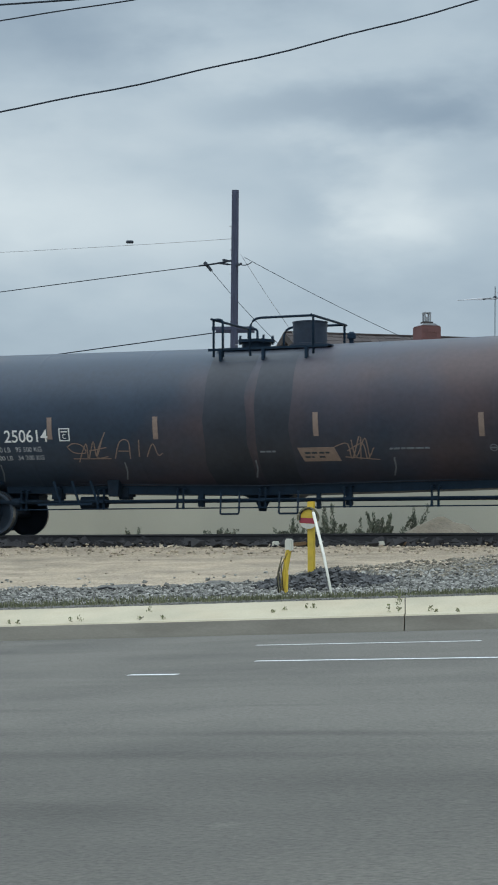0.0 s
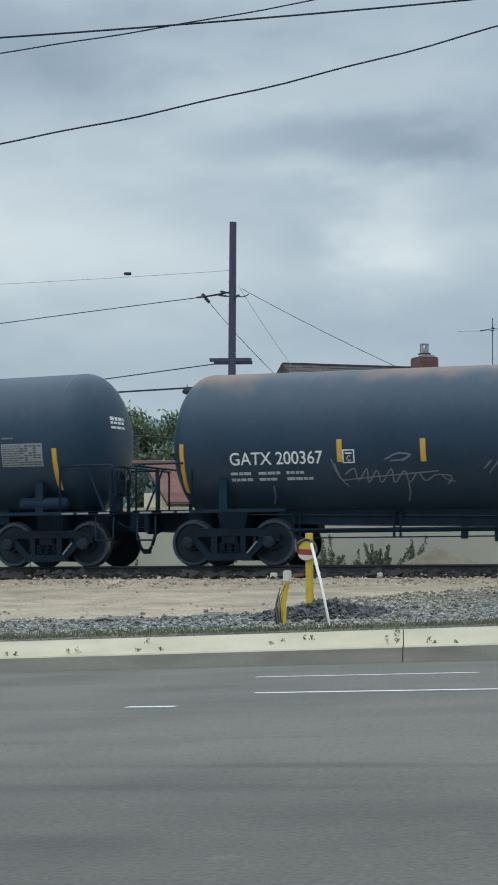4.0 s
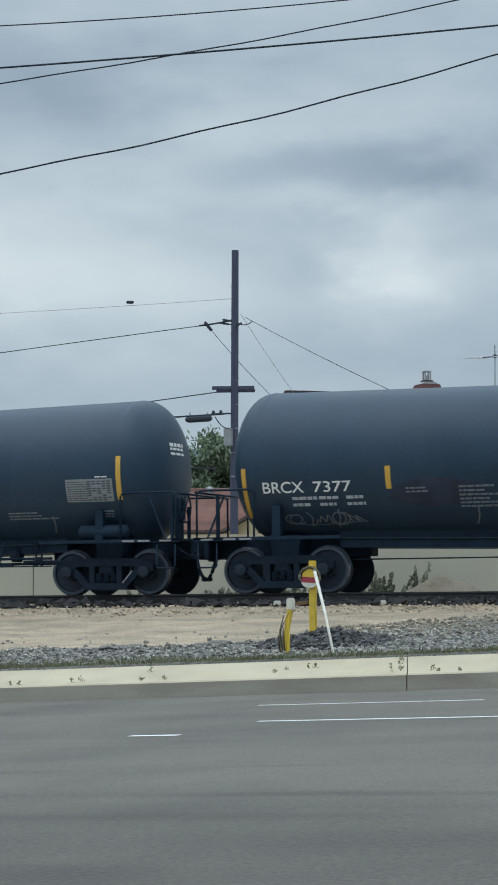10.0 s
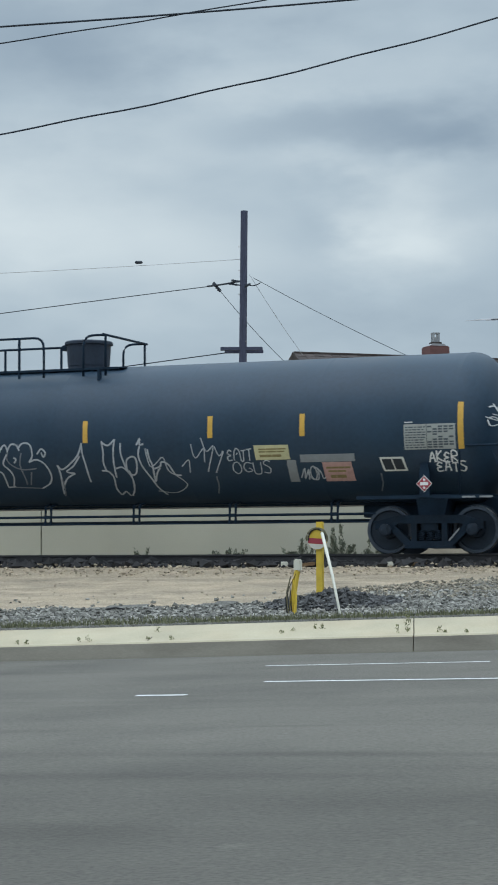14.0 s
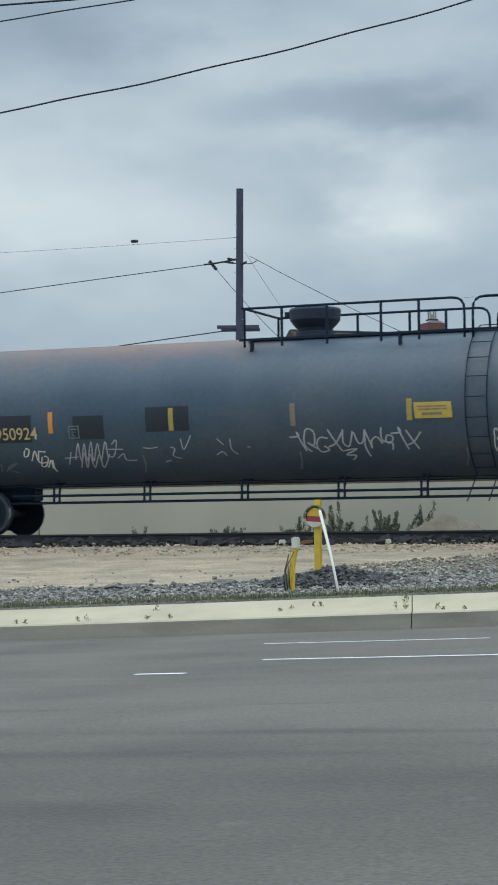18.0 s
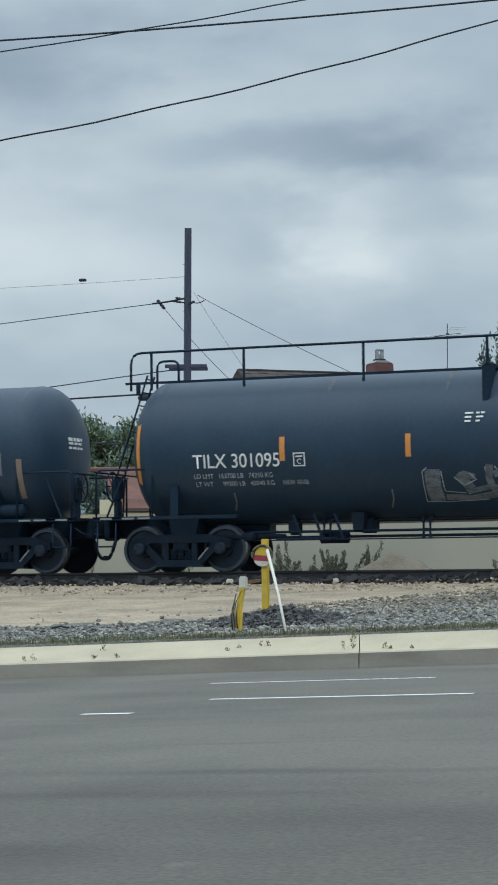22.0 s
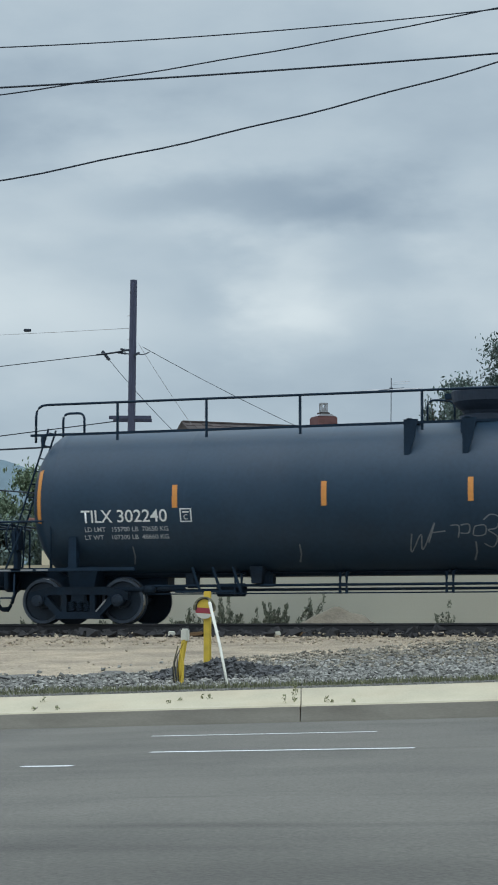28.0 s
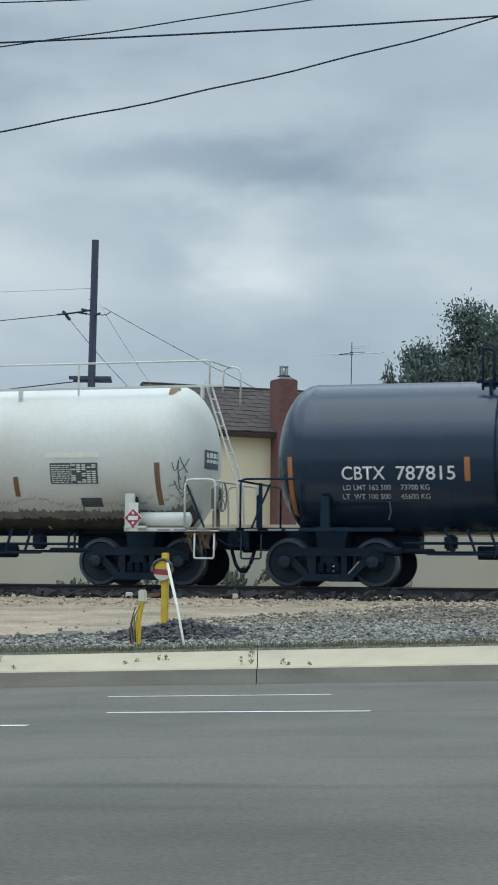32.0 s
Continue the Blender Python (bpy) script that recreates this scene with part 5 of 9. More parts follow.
STROKES = {
    "B": [[(0.05, 0), (0, 1), (0.5, 0.95), (0.55, 0.65), (0.05, 0.52), (0.65, 0.4), (0.6, 0.05), (0.05, 0)]],
    "R": [[(0, 0), (0.05, 1), (0.6, 0.95), (0.65, 0.6), (0.1, 0.5), (0.8, 0)]], "U": [[(0, 1), (0.05, 0.15), (0.35, 0), (0.65, 0.15), (0.7, 1)]],
    "D": [[(0.05, 0), (0, 1), (0.5, 0.9), (0.7, 0.5), (0.5, 0.1), (0.05, 0)]], "E": [[(0.65, 0.85), (0.3, 1), (0.05, 0.7), (0.5, 0.5), (0.05, 0.4), (0.1, 0.05), (0.7, 0.1)]],
    "L": [[(0.1, 1), (0, 0.05), (0.6, 0)]], "O": [[(0.35, 0), (0, 0.3), (0.05, 0.8), (0.4, 1), (0.7, 0.7), (0.65, 0.2), (0.35, 0)]],
    "K": [[(0.05, 1), (0, 0)], [(0.65, 1), (0.05, 0.45), (0.9, 0)]], "J": [[(0.1, 0.95), (0.8, 1)], [(0.5, 1), (0.42, 0.15), (0.2, 0), (0, 0.2)]],
    "A": [[(0, 0), (0.4, 1), (0.7, 0)], [(0.15, 0.4), (0.62, 0.42)]], "G": [[(0.7, 0.85), (0.35, 1), (0, 0.5), (0.3, 0), (0.68, 0.15), (0.66, 0.45), (0.35, 0.42)]],
    "S": [[(0.65, 0.9), (0.3, 1), (0.05, 0.75), (0.6, 0.4), (0.45, 0.02), (0, 0.1)]], ">": [[(0, 0.5), (1.1, 0.42)], [(0.2, 0.75), (0.95, 0.45)], [(0.25, 0.2), (0.95, 0.42)]],
    "T": [[(0, 0.95), (0.8, 1)], [(0.4, 1), (0.36, 0)]], "n": [[(0.0, 0.0), (0.05, 0.6), (0.4, 1.0), (0.85, 0.75), (1.0, 0.0)], [(0.35, 0.5), (0.6, 0.62)]], "w": [[(0.15, 0), (0.05, 0.3), (0, 0.55), (0.25, 0.5), (0.65, 1), (0.75, 0.8), (1.0, 0.2)], [(0.3, 0.35), (0.5, 0.4), (0.2, 0.25)]],
    "e": [[(0, 1), (0.1, 0.85), (0, 0.6), (0.1, 0.4), (0.4, 0.3), (0.5, 0)], [(0, 0.98), (0.3, 0.85), (0.6, 1), (0.5, 0.6), (0.65, 0.25)]], "l": [[(0.2, 1), (0.15, 0.6), (0.3, 0.4), (0.8, 0.3), (0.75, 0)], [(0.4, 0.35), (0.5, 0.65), (0.85, 0.6), (0.8, 0.4), (0.5, 0.3)]],
    "t": [[(0.0, 0.82), (0.65, 0.9)], [(0.38, 1.05), (0.3, 0.6), (0.6, 0.2), (1.05, 0)]], "h": [[(0, 0.9), (0.2, 0.5), (0.3, 0.15), (0.35, 0.5), (0.7, 0.65), (1, 0.35)]],
    "o": [[(0.5, 0), (0.1, 0.3), (0.3, 0.9), (0.8, 0.8), (0.7, 0.3), (0.3, 0.4), (0.95, 0.1)]], "z": [[(0, 0.8), (0.6, 0.85), (0.5, 1.0), (0.95, 0.1)]], "u": [[(0.0, 0.0), (0.95, 0.1), (0.2, -0.2), (0.8, -0.25), (0.55, -0.5)], [(0.2, 1), (0.15, 0.4), (0.5, 0.25), (0.8, 0.9)]],
    "y": [[(0.1, 0.9), (0.3, 0.45), (0.6, 0.5), (0.8, 1.0), (0.7, 0.3), (0.9, -0.2)]], "c": [[(0.8, 0.75), (0.3, 0.8), (0.05, 0.45), (0.3, 0.1), (0.8, 0.2), (0.5, 0.4)]], "x": [[(0.1, 0.95), (0.8, 0.05)], [(0.0, 0.25), (0.5, 0.4), (1.0, 0.85)]],
    "H": [[(0.08, 1), (0, 0)], [(0.68, 1.02), (0.62, 0.02)], [(0.02, 0.48), (0.66, 0.55)]], "=": [[(0, 0.65), (0.45, 0.7)], [(0, 0.4), (0.45, 0.45)]], " ": [],
}


def smooth_line(pts, k=5):
    out = []
    for i in range(len(pts) - 1):
        p0, p1, p2, p3 = pts[max(0, i - 1)], pts[i], pts[i + 1], pts[min(len(pts) - 1, i + 2)]
        for j in range(k):
            t = j / k
            out.append(tuple(0.5 * (2 * b + (c - a) * t + (2 * a - 5 * b + 4 * c - d) * t * t + (3 * b - a - 3 * c + d) * t ** 3) for a, b, c, d in zip(p0, p1, p2, p3)))
    return out + [pts[-1]]


def tag_word(car, word, u0, u1, v0, v1, mat="chalk", w=0.035, label="hand-sprayed graffiti", tight=0.95):
    bm = B()
    n = len(word)
    step = (u1 - u0) / n
    for i, c in enumerate(word):
        for st in STROKES[c]:
            ribbon(bm, smooth_line([(u0 + step * (i + 0.08 - 0.5 * (tight - 0.95) + tight * x + 0.12 * (tight - 0.95) * math.sin(i * 3.7) * y), v0 + (v1 - v0) * (y * (1 - 0.3 * (tight - 0.95) * math.cos(i * 2.9)) + 0.06 * math.sin(i * 2.1))) for x, y in st]), w, car["shell"])
    part("graffiti", bm, M[mat], car, label)


def doodle(car, u0, u1, v0, v1, lines, mat="chalk", label="hand-sprayed graffiti", sharp=False):
    """Sprayed strokes given in the unit square, each with its width in metres."""
    bm = B()
    for i, (w, pts) in enumerate(lines):
        q = [(u0 + (u1 - u0) * x, v0 + (v1 - v0) * y) for x, y in pts]
        ribbon(bm, [(p[0] + (r[0] - p[0]) * k / 5, p[1] + (r[1] - p[1]) * k / 5) for p, r in zip(q, q[1:]) for k in range(5)] + [q[-1]] if sharp else smooth_line(q), w, car["shell"], 0.009 + 0.0012 * i)
    part("graffiti", bm, M[mat], car, label)


def block_letters(car, u0, u1, v0, v1):
    """Broad letters rolled on in thin silver paint, with brighter edges."""
    doodle(car, u0, u1, v0, v1, [(0.3, [(0.065, 0.8), (0.06, 0.4), (0.075, 0.02)]), (0.17, [(0.13, 0.14), (0.3, 0.09), (0.46, 0.2)]), (0.2, [(0.22, 0.68), (0.27, 0.5), (0.3, 0.34)]), (0.13, [(0.25, 0.7), (0.33, 0.62)]), (0.12, [(0.27, 0.26), (0.41, 0.38)]), (0.14, [(0.43, 0.88), (0.42, 0.6), (0.44, 0.33)]), (0.14, [(0.45, 0.66), (0.52, 0.74), (0.59, 0.7)]), (0.17, [(0.43, 0.36), (0.54, 0.33), (0.62, 0.22)]), (0.13, [(0.61, 0.92), (0.66, 0.55), (0.75, 0.13)]), (0.12, [(0.69, 0.55), (0.77, 0.9)]), (0.055, [(0.72, 0.48), (0.84, 0.64), (0.97, 0.74)]), (0.05, [(0.98, 0.7), (0.93, 0.4)]), (0.06, [(0.89, 0.5), (0.87, 0.03)])], "silver", "faded silver block lettering graffiti", True)
    doodle(car, u0, u1, v0, v1, [(0.014, [(0.0, 0.0), (0.0, 0.76), (0.03, 0.84)]), (0.012, [(0.0, 0.02), (0.15, 0.0), (0.4, 0.05)]), (0.016, [(0.12, 0.76), (0.13, 0.3), (0.26, 0.24)]), (0.016, [(0.4, 0.84), (0.41, 0.5), (0.43, 0.4)]), (0.018, [(0.2, 0.62), (0.26, 0.44), (0.34, 0.56), (0.3, 0.7)]), (0.02, [(0.46, 0.84), (0.49, 0.7), (0.54, 0.86), (0.6, 0.68)]), (0.018, [(0.68, 0.6), (0.72, 0.85), (0.77, 0.97), (0.81, 0.84), (0.72, 0.62)]), (0.022, [(0.72, 0.5), (0.8, 0.56), (0.86, 0.7), (0.97, 0.76), (0.99, 0.6)]), (0.014, [(0.75, 0.5), (0.86, 0.58), (0.94, 0.56)])], "chalk", "brighter edges of the silver graffiti", True)


def scribble(car, u0, u1, v0, v1, seed, n=5, mat="chalk", w=0.025, loops=7):
    """Unreadable sprayed scrawl: looped strokes running along."""
    rnd = random.Random(seed)
    bm = B()
    vm, vh = (v0 + v1) / 2, (v1 - v0) / 2
    step = (u1 - u0) / n
    for i in range(n):
        c = u0 + step * (i + 0.5)
        kind = rnd.random()
        amp = vh * rnd.uniform(0.55, 1.0)
        ph, lean = rnd.uniform(0, 6.3), rnd.uniform(-0.25, 0.25) * step
        if kind < 0.45:
            turns = rnd.uniform(1.1, 2.2)
            pts = [(c + step * (0.5 * math.cos(ph + 6.283 * turns * k / 16) * rnd.uniform(0.75, 1.05) + 0.5 * (k / 16 - 0.5)), vm + amp * math.sin(ph + 6.283 * turns * k / 16) * rnd.uniform(0.8, 1.05)) for k in range(17)]
        elif kind < 0.75:
            pts = [(c + step * (k / 4 - 0.5) * 0.9 + lean * (1 if k % 2 else -1), vm + amp * (1 if k % 2 else -1) * rnd.uniform(0.5, 1.0)) for k in range(5)]
        else:
            pts = [(c - lean - step * 0.35, vm + amp), (c - lean, vm + amp * 0.2), (c, vm - amp), (c + step * 0.3, vm - amp * 0.7), (c + step * 0.5, vm)]
        ribbon(bm, smooth_line(pts, 5), w, car["shell"])
    if n > 3:
        ribbon(bm, smooth_line([(u0, vm - vh * 0.5), (u0 + step * n * 0.4, vm - vh * 0.8), (u1, vm - vh * 0.4)], 6), w * 0.8, car["shell"])
    part("graffiti", bm, M[mat], car, "unreadable sprayed scrawl")


def bubble(car, u0, u1, v0, v1, seed, n=5, mat="chalk", w=0.035, fill=None):
    """Rounded outline letters."""
    rnd = random.Random(seed)
    bm, fb = B(), B()
    for i in range(n):
        c = u0 + (u1 - u0) * (i + 0.5) / n
        rx, ry = (u1 - u0) / n * 0.5, (v1 - v0) / 2
        pts = []
        ph = rnd.uniform(0, 6)
        for k in range(19):
            a = 2 * math.pi * k / 18
            q = 1 + 0.16 * math.sin(3 * a + ph) + 0.1 * math.sin(5 * a + ph * 2)
            pts.append((c + rx * q * math.cos(a) * (0.9 if fill else 1), (v0 + v1) / 2 + ry * min(1.1, q) * (abs(math.sin(a)) ** 0.7) * (1 if math.sin(a) > 0 else -1)))
        ribbon(bm, smooth_line(pts, 3), w, car["shell"], 0.011)
        q = [(c - rx * 0.25, (v0 + v1) / 2 + ry * 0.1), (c, (v0 + v1) / 2 + ry * 0.35), (c + rx * 0.3, (v0 + v1) / 2)]
        ribbon(bm, smooth_line(q), w, car["shell"], 0.011)
        if fill:
            mid = fb.verts.new(on_tank(c, (v0 + v1) / 2, car["shell"], 0.007))
            vs = [fb.verts.new(on_tank(*p, car["shell"], 0.007)) for p in pts[:-1]]
            for a, b in zip(vs, vs[1:] + vs[:1]):
                fb.faces.new((mid, a, b))
    g = part("graffiti", bm, M[mat], car, "rounded outline graffiti letters")
    if fill:
        part("graffiti_fill", fb, M[fill], g, "yellow filled graffiti")
    else:
        fb.free()


def placard_dark(car, u, v, r=0.15):
    bm = B()
    zc = car["shell"]
    vs = [bm.verts.new(on_tank(u + a, v + b, zc, 0.012)) for a, b in ((r, 0), (0, r), (-r, 0), (0, -r))]
    lo = [bm.verts.new(on_tank(u + a, v + b, zc, 0.0)) for a, b in ((r, 0), (0, r), (-r, 0), (0, -r))]
    bm.faces.new(vs)
    for i in range(4):
        bm.faces.new((vs[i], lo[i], lo[(i + 1) % 4], vs[(i + 1) % 4]))
    part("placard", bm, M["panel_dark"], car, "dull dark placard")


def placard_round(car, u, v, r=0.07):
    bm = B()
    zc = car["shell"]
    ribbon(bm, [(u + r * math.cos(a), v + r * math.sin(a)) for a in [0.3927 * k for k in range(17)]], 0.02, zc)
    ribbon(bm, [(u - r, v), (u + r, v)], 0.035, zc)
    part("round_stencil", bm, M["dim"], car)


def sign(car, u0, u1, v0, v1, mat, label="", skew=0.02):
    """A notice board with a frame edge and lines of print as bars."""
    p = plate(car, u0, u1, v0, v1, mat, "notice_board", label, skew, 0.012)
    bm = B()
    rnd = random.Random(int(abs(u0) * 90))
    w, h = u1 - u0, v1 - v0
    for i, (v, t, cut) in enumerate(((0.74, 0.045, 0.1), (0.56, 0.045, 0.16), (0.28, 0.085, 0.2))):
        v = v0 + h * v
        a = u0 + w * cut * rnd.uniform(0.6, 1.2)
        while a < u1 - w * (cut + 0.08):
            l = rnd.uniform(0.16, 0.38) * w
            patch(bm, a, min(a + l, u1 - w * cut * 0.8), v - h * t, v + h * t, car["shell"], 0.016)
            a += l + 0.018 * w
    part("board_print", bm, M["tan" if mat == "panel_yellow" else "dim_ink"], p)


def boxed_dim(car, u, v):
    boxed(car, u, v, 0.24, 0.27, "dim")


def data_panel(car, u0, u1, v0, v1, mat="panel_grey", ink="slate"):
    """A stencilled table: rows of print, then columns of figures."""
    p = plate(car, u0, u1, v0, v1, mat, "data_panel")
    zc = car["shell"]
    bm = B()
    rnd = random.Random(int(abs(u0) * 100))
    w, h = u1 - u0, (v1 - v0) / 10
    for i in range(9):
        z0 = v0 + h * (i + 0.6)
        a = u0 + 0.03 * w
        while a < u0 + 0.4 * w:
            e = min(a + rnd.uniform(0.03, 0.1), u0 + 0.42 * w)
            patch(bm, a, e, z0, z0 + h * 0.42, zc, 0.012)
            a = e + 0.02
        for k in range(5):
            a = u0 + w * (0.46 + 0.105 * k)
            if rnd.random() < 0.8:
                patch(bm, a, a + w * 0.08, z0, z0 + h * 0.62, zc, 0.012)
    patch(bm, u0 + 0.44 * w, u0 + 0.45 * w, v0 + 0.04 * h, v1 - 0.04 * h, zc, 0.0125)
    tagged(part("panel_print", bm, M[ink], p), kind="stuff")


def boxed(car, u, v, w=0.24, h=0.27, mat="white"):
    """A small outlined square stencil."""
    zc = car["shell"]
    bm = B()
    t = 0.022
    for a in ((u - w / 2, u + w / 2, v - h / 2, v - h / 2 + t), (u - w / 2, u + w / 2, v + h / 2 - t, v + h / 2), (u - w / 2, u - w / 2 + t, v - h / 2, v + h / 2), (u + w / 2 - t, u + w / 2, v - h / 2, v + h / 2)):
        patch(bm, *a, zc, 0.011)
    patch(bm, u - w * 0.28, u + w * 0.28, v + h * 0.18, v + h * 0.28, zc, 0.011)
    part("stencil_box", bm, M[mat], car)
    text(car, "C", u - w * 0.17, u + w * 0.17, v - h * 0.32, v + h * 0.06, mat)


def frame_plate(car, u0, u1, v0, v1):
    """An outlined holder with two dark fields."""
    p = plate(car, u0, u1, v0, v1, "panel_white", "card_holder", skew=0.06)
    m = (u0 + u1) / 2
    for a, b in ((u0 + 0.04, m - 0.015), (m + 0.015, u1 - 0.04)):
        part("card_field", patch(B(), a, b, v0 + 0.04, v1 - 0.04, car["shell"], 0.013, 0.05), M["panel_dark"], p)


def wheelset_mesh():
    bm = B()
    for s in (-1, 1):
        y = s * 0.7525
        prof = [(y - s * 0.07, 0.2), (y - s * 0.068, 0.485), (y - s * 0.035, 0.485), (y - s * 0.03, 0.462), (y + s * 0.07, 0.452), (y + s * 0.072, 0.39), (y + s * 0.03, 0.375), (y + s * 0.02, 0.17), (y + s * 0.075, 0.15), (y + s * 0.08, 0.1)]
        lathe(bm, prof, 40, "y")
    lathe(bm, [(-1.05, 0.07), (-0.7, 0.085), (0.7, 0.085), (1.05, 0.07)], 14, "y")
    for s in (-1, 1):
        lathe(bm, [(s * 1.0, 0.06), (s * 1.0, 0.125), (s * 1.13, 0.125), (s * 1.15, 0.1), (s * 1.16, 0.04)], 18, "y")
        for k in range(3):
            a = k * 2.094
            box(bm, 0.07 * math.cos(a) - 0.016, 0.07 * math.cos(a) + 0.016, s * 1.16 - 0.015, s * 1.16 + 0.015, 0.07 * math.sin(a) - 0.016, 0.07 * math.sin(a) + 0.016)
    for f in bm.faces:
        c = f.calc_center_median()
        r = math.hypot(c.x, c.z)
        if 0.45 < r < 0.475 and abs(f.normal.y) < 0.5:
            f.material_index = 1
        elif 0.385 < r < 0.46 and abs(abs(c.y) - 0.8235) < 0.004:
            f.material_index = 2
    me = mesh_of("wheelset", bm, [M["wheel"], M["tread"], M["rim"]])
    me.polygons.foreach_set("use_smooth", [False] * len(me.polygons))
    return me


def sideframe_mesh():
    """Cast truck side frame with its two openings."""
    bm = B()
    top = [(-1.08, 0.47), (-1.08, 0.62), (-0.62, 0.74), (0.62, 0.74), (1.08, 0.62), (1.08, 0.47), (0.78, 0.5), (0.62, 0.58), (-0.62, 0.58), (-0.78, 0.5)]
    prism(bm, top, -0.08, 0.08)
    for s in (-1, 1):
        prism(bm, [(s * 0.72, 0.58), (s * 0.86, 0.52), (s * 0.46, 0.14), (s * 0.3, 0.16)], -0.07, 0.07)
        prism(bm, [(s * 0.25, 0.6), (s * 0.36, 0.6), (s * 0.36, 0.18), (s * 0.25, 0.18)], -0.07, 0.07)
        box(bm, s * 0.87 - 0.16, s * 0.87 + 0.16, -0.09, 0.09, 0.44, 0.6, 0.02)
    prism(bm, [(-0.5, 0.1), (0.5, 0.1), (0.44, 0.24), (-0.44, 0.24)], -0.09, 0.09)
    bmesh.ops.recalc_face_normals(bm, faces=bm.faces)
    return mesh_of("side_frame", bm, M["truck"])


def spring_mesh():
    pts = [(0.06 * math.cos(a), 0.06 * math.sin(a), 0.24 + 0.2 * a / 31.4) for a in [0.785 * k for k in range(41)]]
    return mesh_of("spring", tube(B(), pts, 0.016, 5), M["truck"])


WHEELSET, SIDEFRAME, SPRINGS = wheelset_mesh(), sideframe_mesh(), spring_mesh()
WHEELS = []


def truck(car, x):
    t = part("truck", box(B(), -0.17, 0.17, -1.05, 1.05, 0.42, 0.62, 0.03), M["truck"], car, m=pose(x, 0, 0))
    for y in (-0.99, 0.99):
        part("side_frame", SIDEFRAME, None, t, m=pose(0, y, 0))
        for q in (-0.16, 0.0, 0.16):
            part("spring", SPRINGS, None, t, m=pose(q, y, 0))
    part("chalk_mark", box(B(), -0.16, 0.16, -0.004, 0.004, -0.014, 0.014), M["panel_grey"], t, m=pose(0.5, -1.075, 0.36, 0, -48, 0))
    for s in (-WB / 2, WB / 2):
        w = part("wheelset", WHEELSET, None, t, m=pose(s, 0, 0.457))
        WHEELS.append((w, s))
    bm = B()
    for s in (-1, 1):
        tube(bm, [(s * 0.28, -0.85, 0.42), (s * 0.33, -0.85, 0.36), (s * 0.33, 0.85, 0.36)], 0.035, 6)
        box(bm, s * 0.34 - 0.03, s * 0.34 + 0.05, -0.86, -0.66, 0.28, 0.58, 0.02)
    part("brake_beam", bm, M["truck"], t)
    return t


TANKS = {}


def tank_mesh(half, paint, R, sag=0.0, low=0.0):
    key = (round(half, 2), paint, sag, low)
    if key not in TANKS:
        hd = R * 0.5
        prof = []
        for s in (-1, 1):
            side = []
            for k in range(13):
                a = math.pi / 2 * k / 12
                side.append((half - hd + hd * math.cos(a), max(0.002, R * math.sin(a))))
            side = [(abs(x) * s, r) for x, r in side]
            ring = [(s * (half - hd - 0.02), R + 0.006), (s * (half - hd - 0.06), R + 0.006), (s * (half - hd - 0.08), R), (s * (half - hd - 0.16), R)]
            prof.append(side + ring)
        welds = []
        n = 6
        for k in range(1, n):
            x = -(half - hd) + 2 * (half - hd) * k / n
            welds += [(x - 0.4, R), (x - 0.09, R), (x - 0.03, R), (x - 0.012, R + 0.003), (x + 0.012, R + 0.003), (x + 0.03, R), (x + 0.09, R)]
        me = mesh_of("tank", lathe(B(), prof[0] + welds + prof[1][::-1], 72), M[paint], True)
        for v in me.vertices:
            v.co.z += sagged(v.co.x, half, sag, low)
        TANKS[key] = me
    return TANKS[key]


def railing(car, name, pts, r=0.026, mat="steel", rad=0.18):
    return part(name, tube(B(), rounded(pts, rad), r, 7), M[mat], car, smooth=True)


def coupler(car, x, s, mat="steel"):
    bm = box(B(), min(x, x + s * 0.14), max(x, x + s * 0.14), -0.09, 0.09, 0.72, 0.92, 0.02)
    box(bm, x + s * 0.14 - 0.075, x + s * 0.14 + 0.075, -0.16, 0.16, 0.66, 0.98, 0.03)
    part("coupler", bm, M["truck"], car)
    railing(car, "air_hose", [(x - s * 0.14, -0.3, 0.86), (x - s * 0.06, -0.36, 0.7), (x + s * 0.02, -0.38, 0.42), (x + s * 0.12, -0.36, 0.28), (x + s * 0.21, -0.33, 0.3)], 0.036, "truck", 0.12)
    part("hose_coupling", box(B(), x + s * 0.21 - 0.05, x + s * 0.21 + 0.05, -0.38, -0.28, 0.25, 0.35, 0.02), M["truck"], car)
    railing(car, "uncoupling_rod", [(x - s * 0.05, -1.3, 0.9), (x + s * 0.1, -1.2, 0.78), (x + s * 0.12, -0.4, 0.78), (x + s * 0.14, -0.1, 0.74)], 0.016, "steel", 0.1)


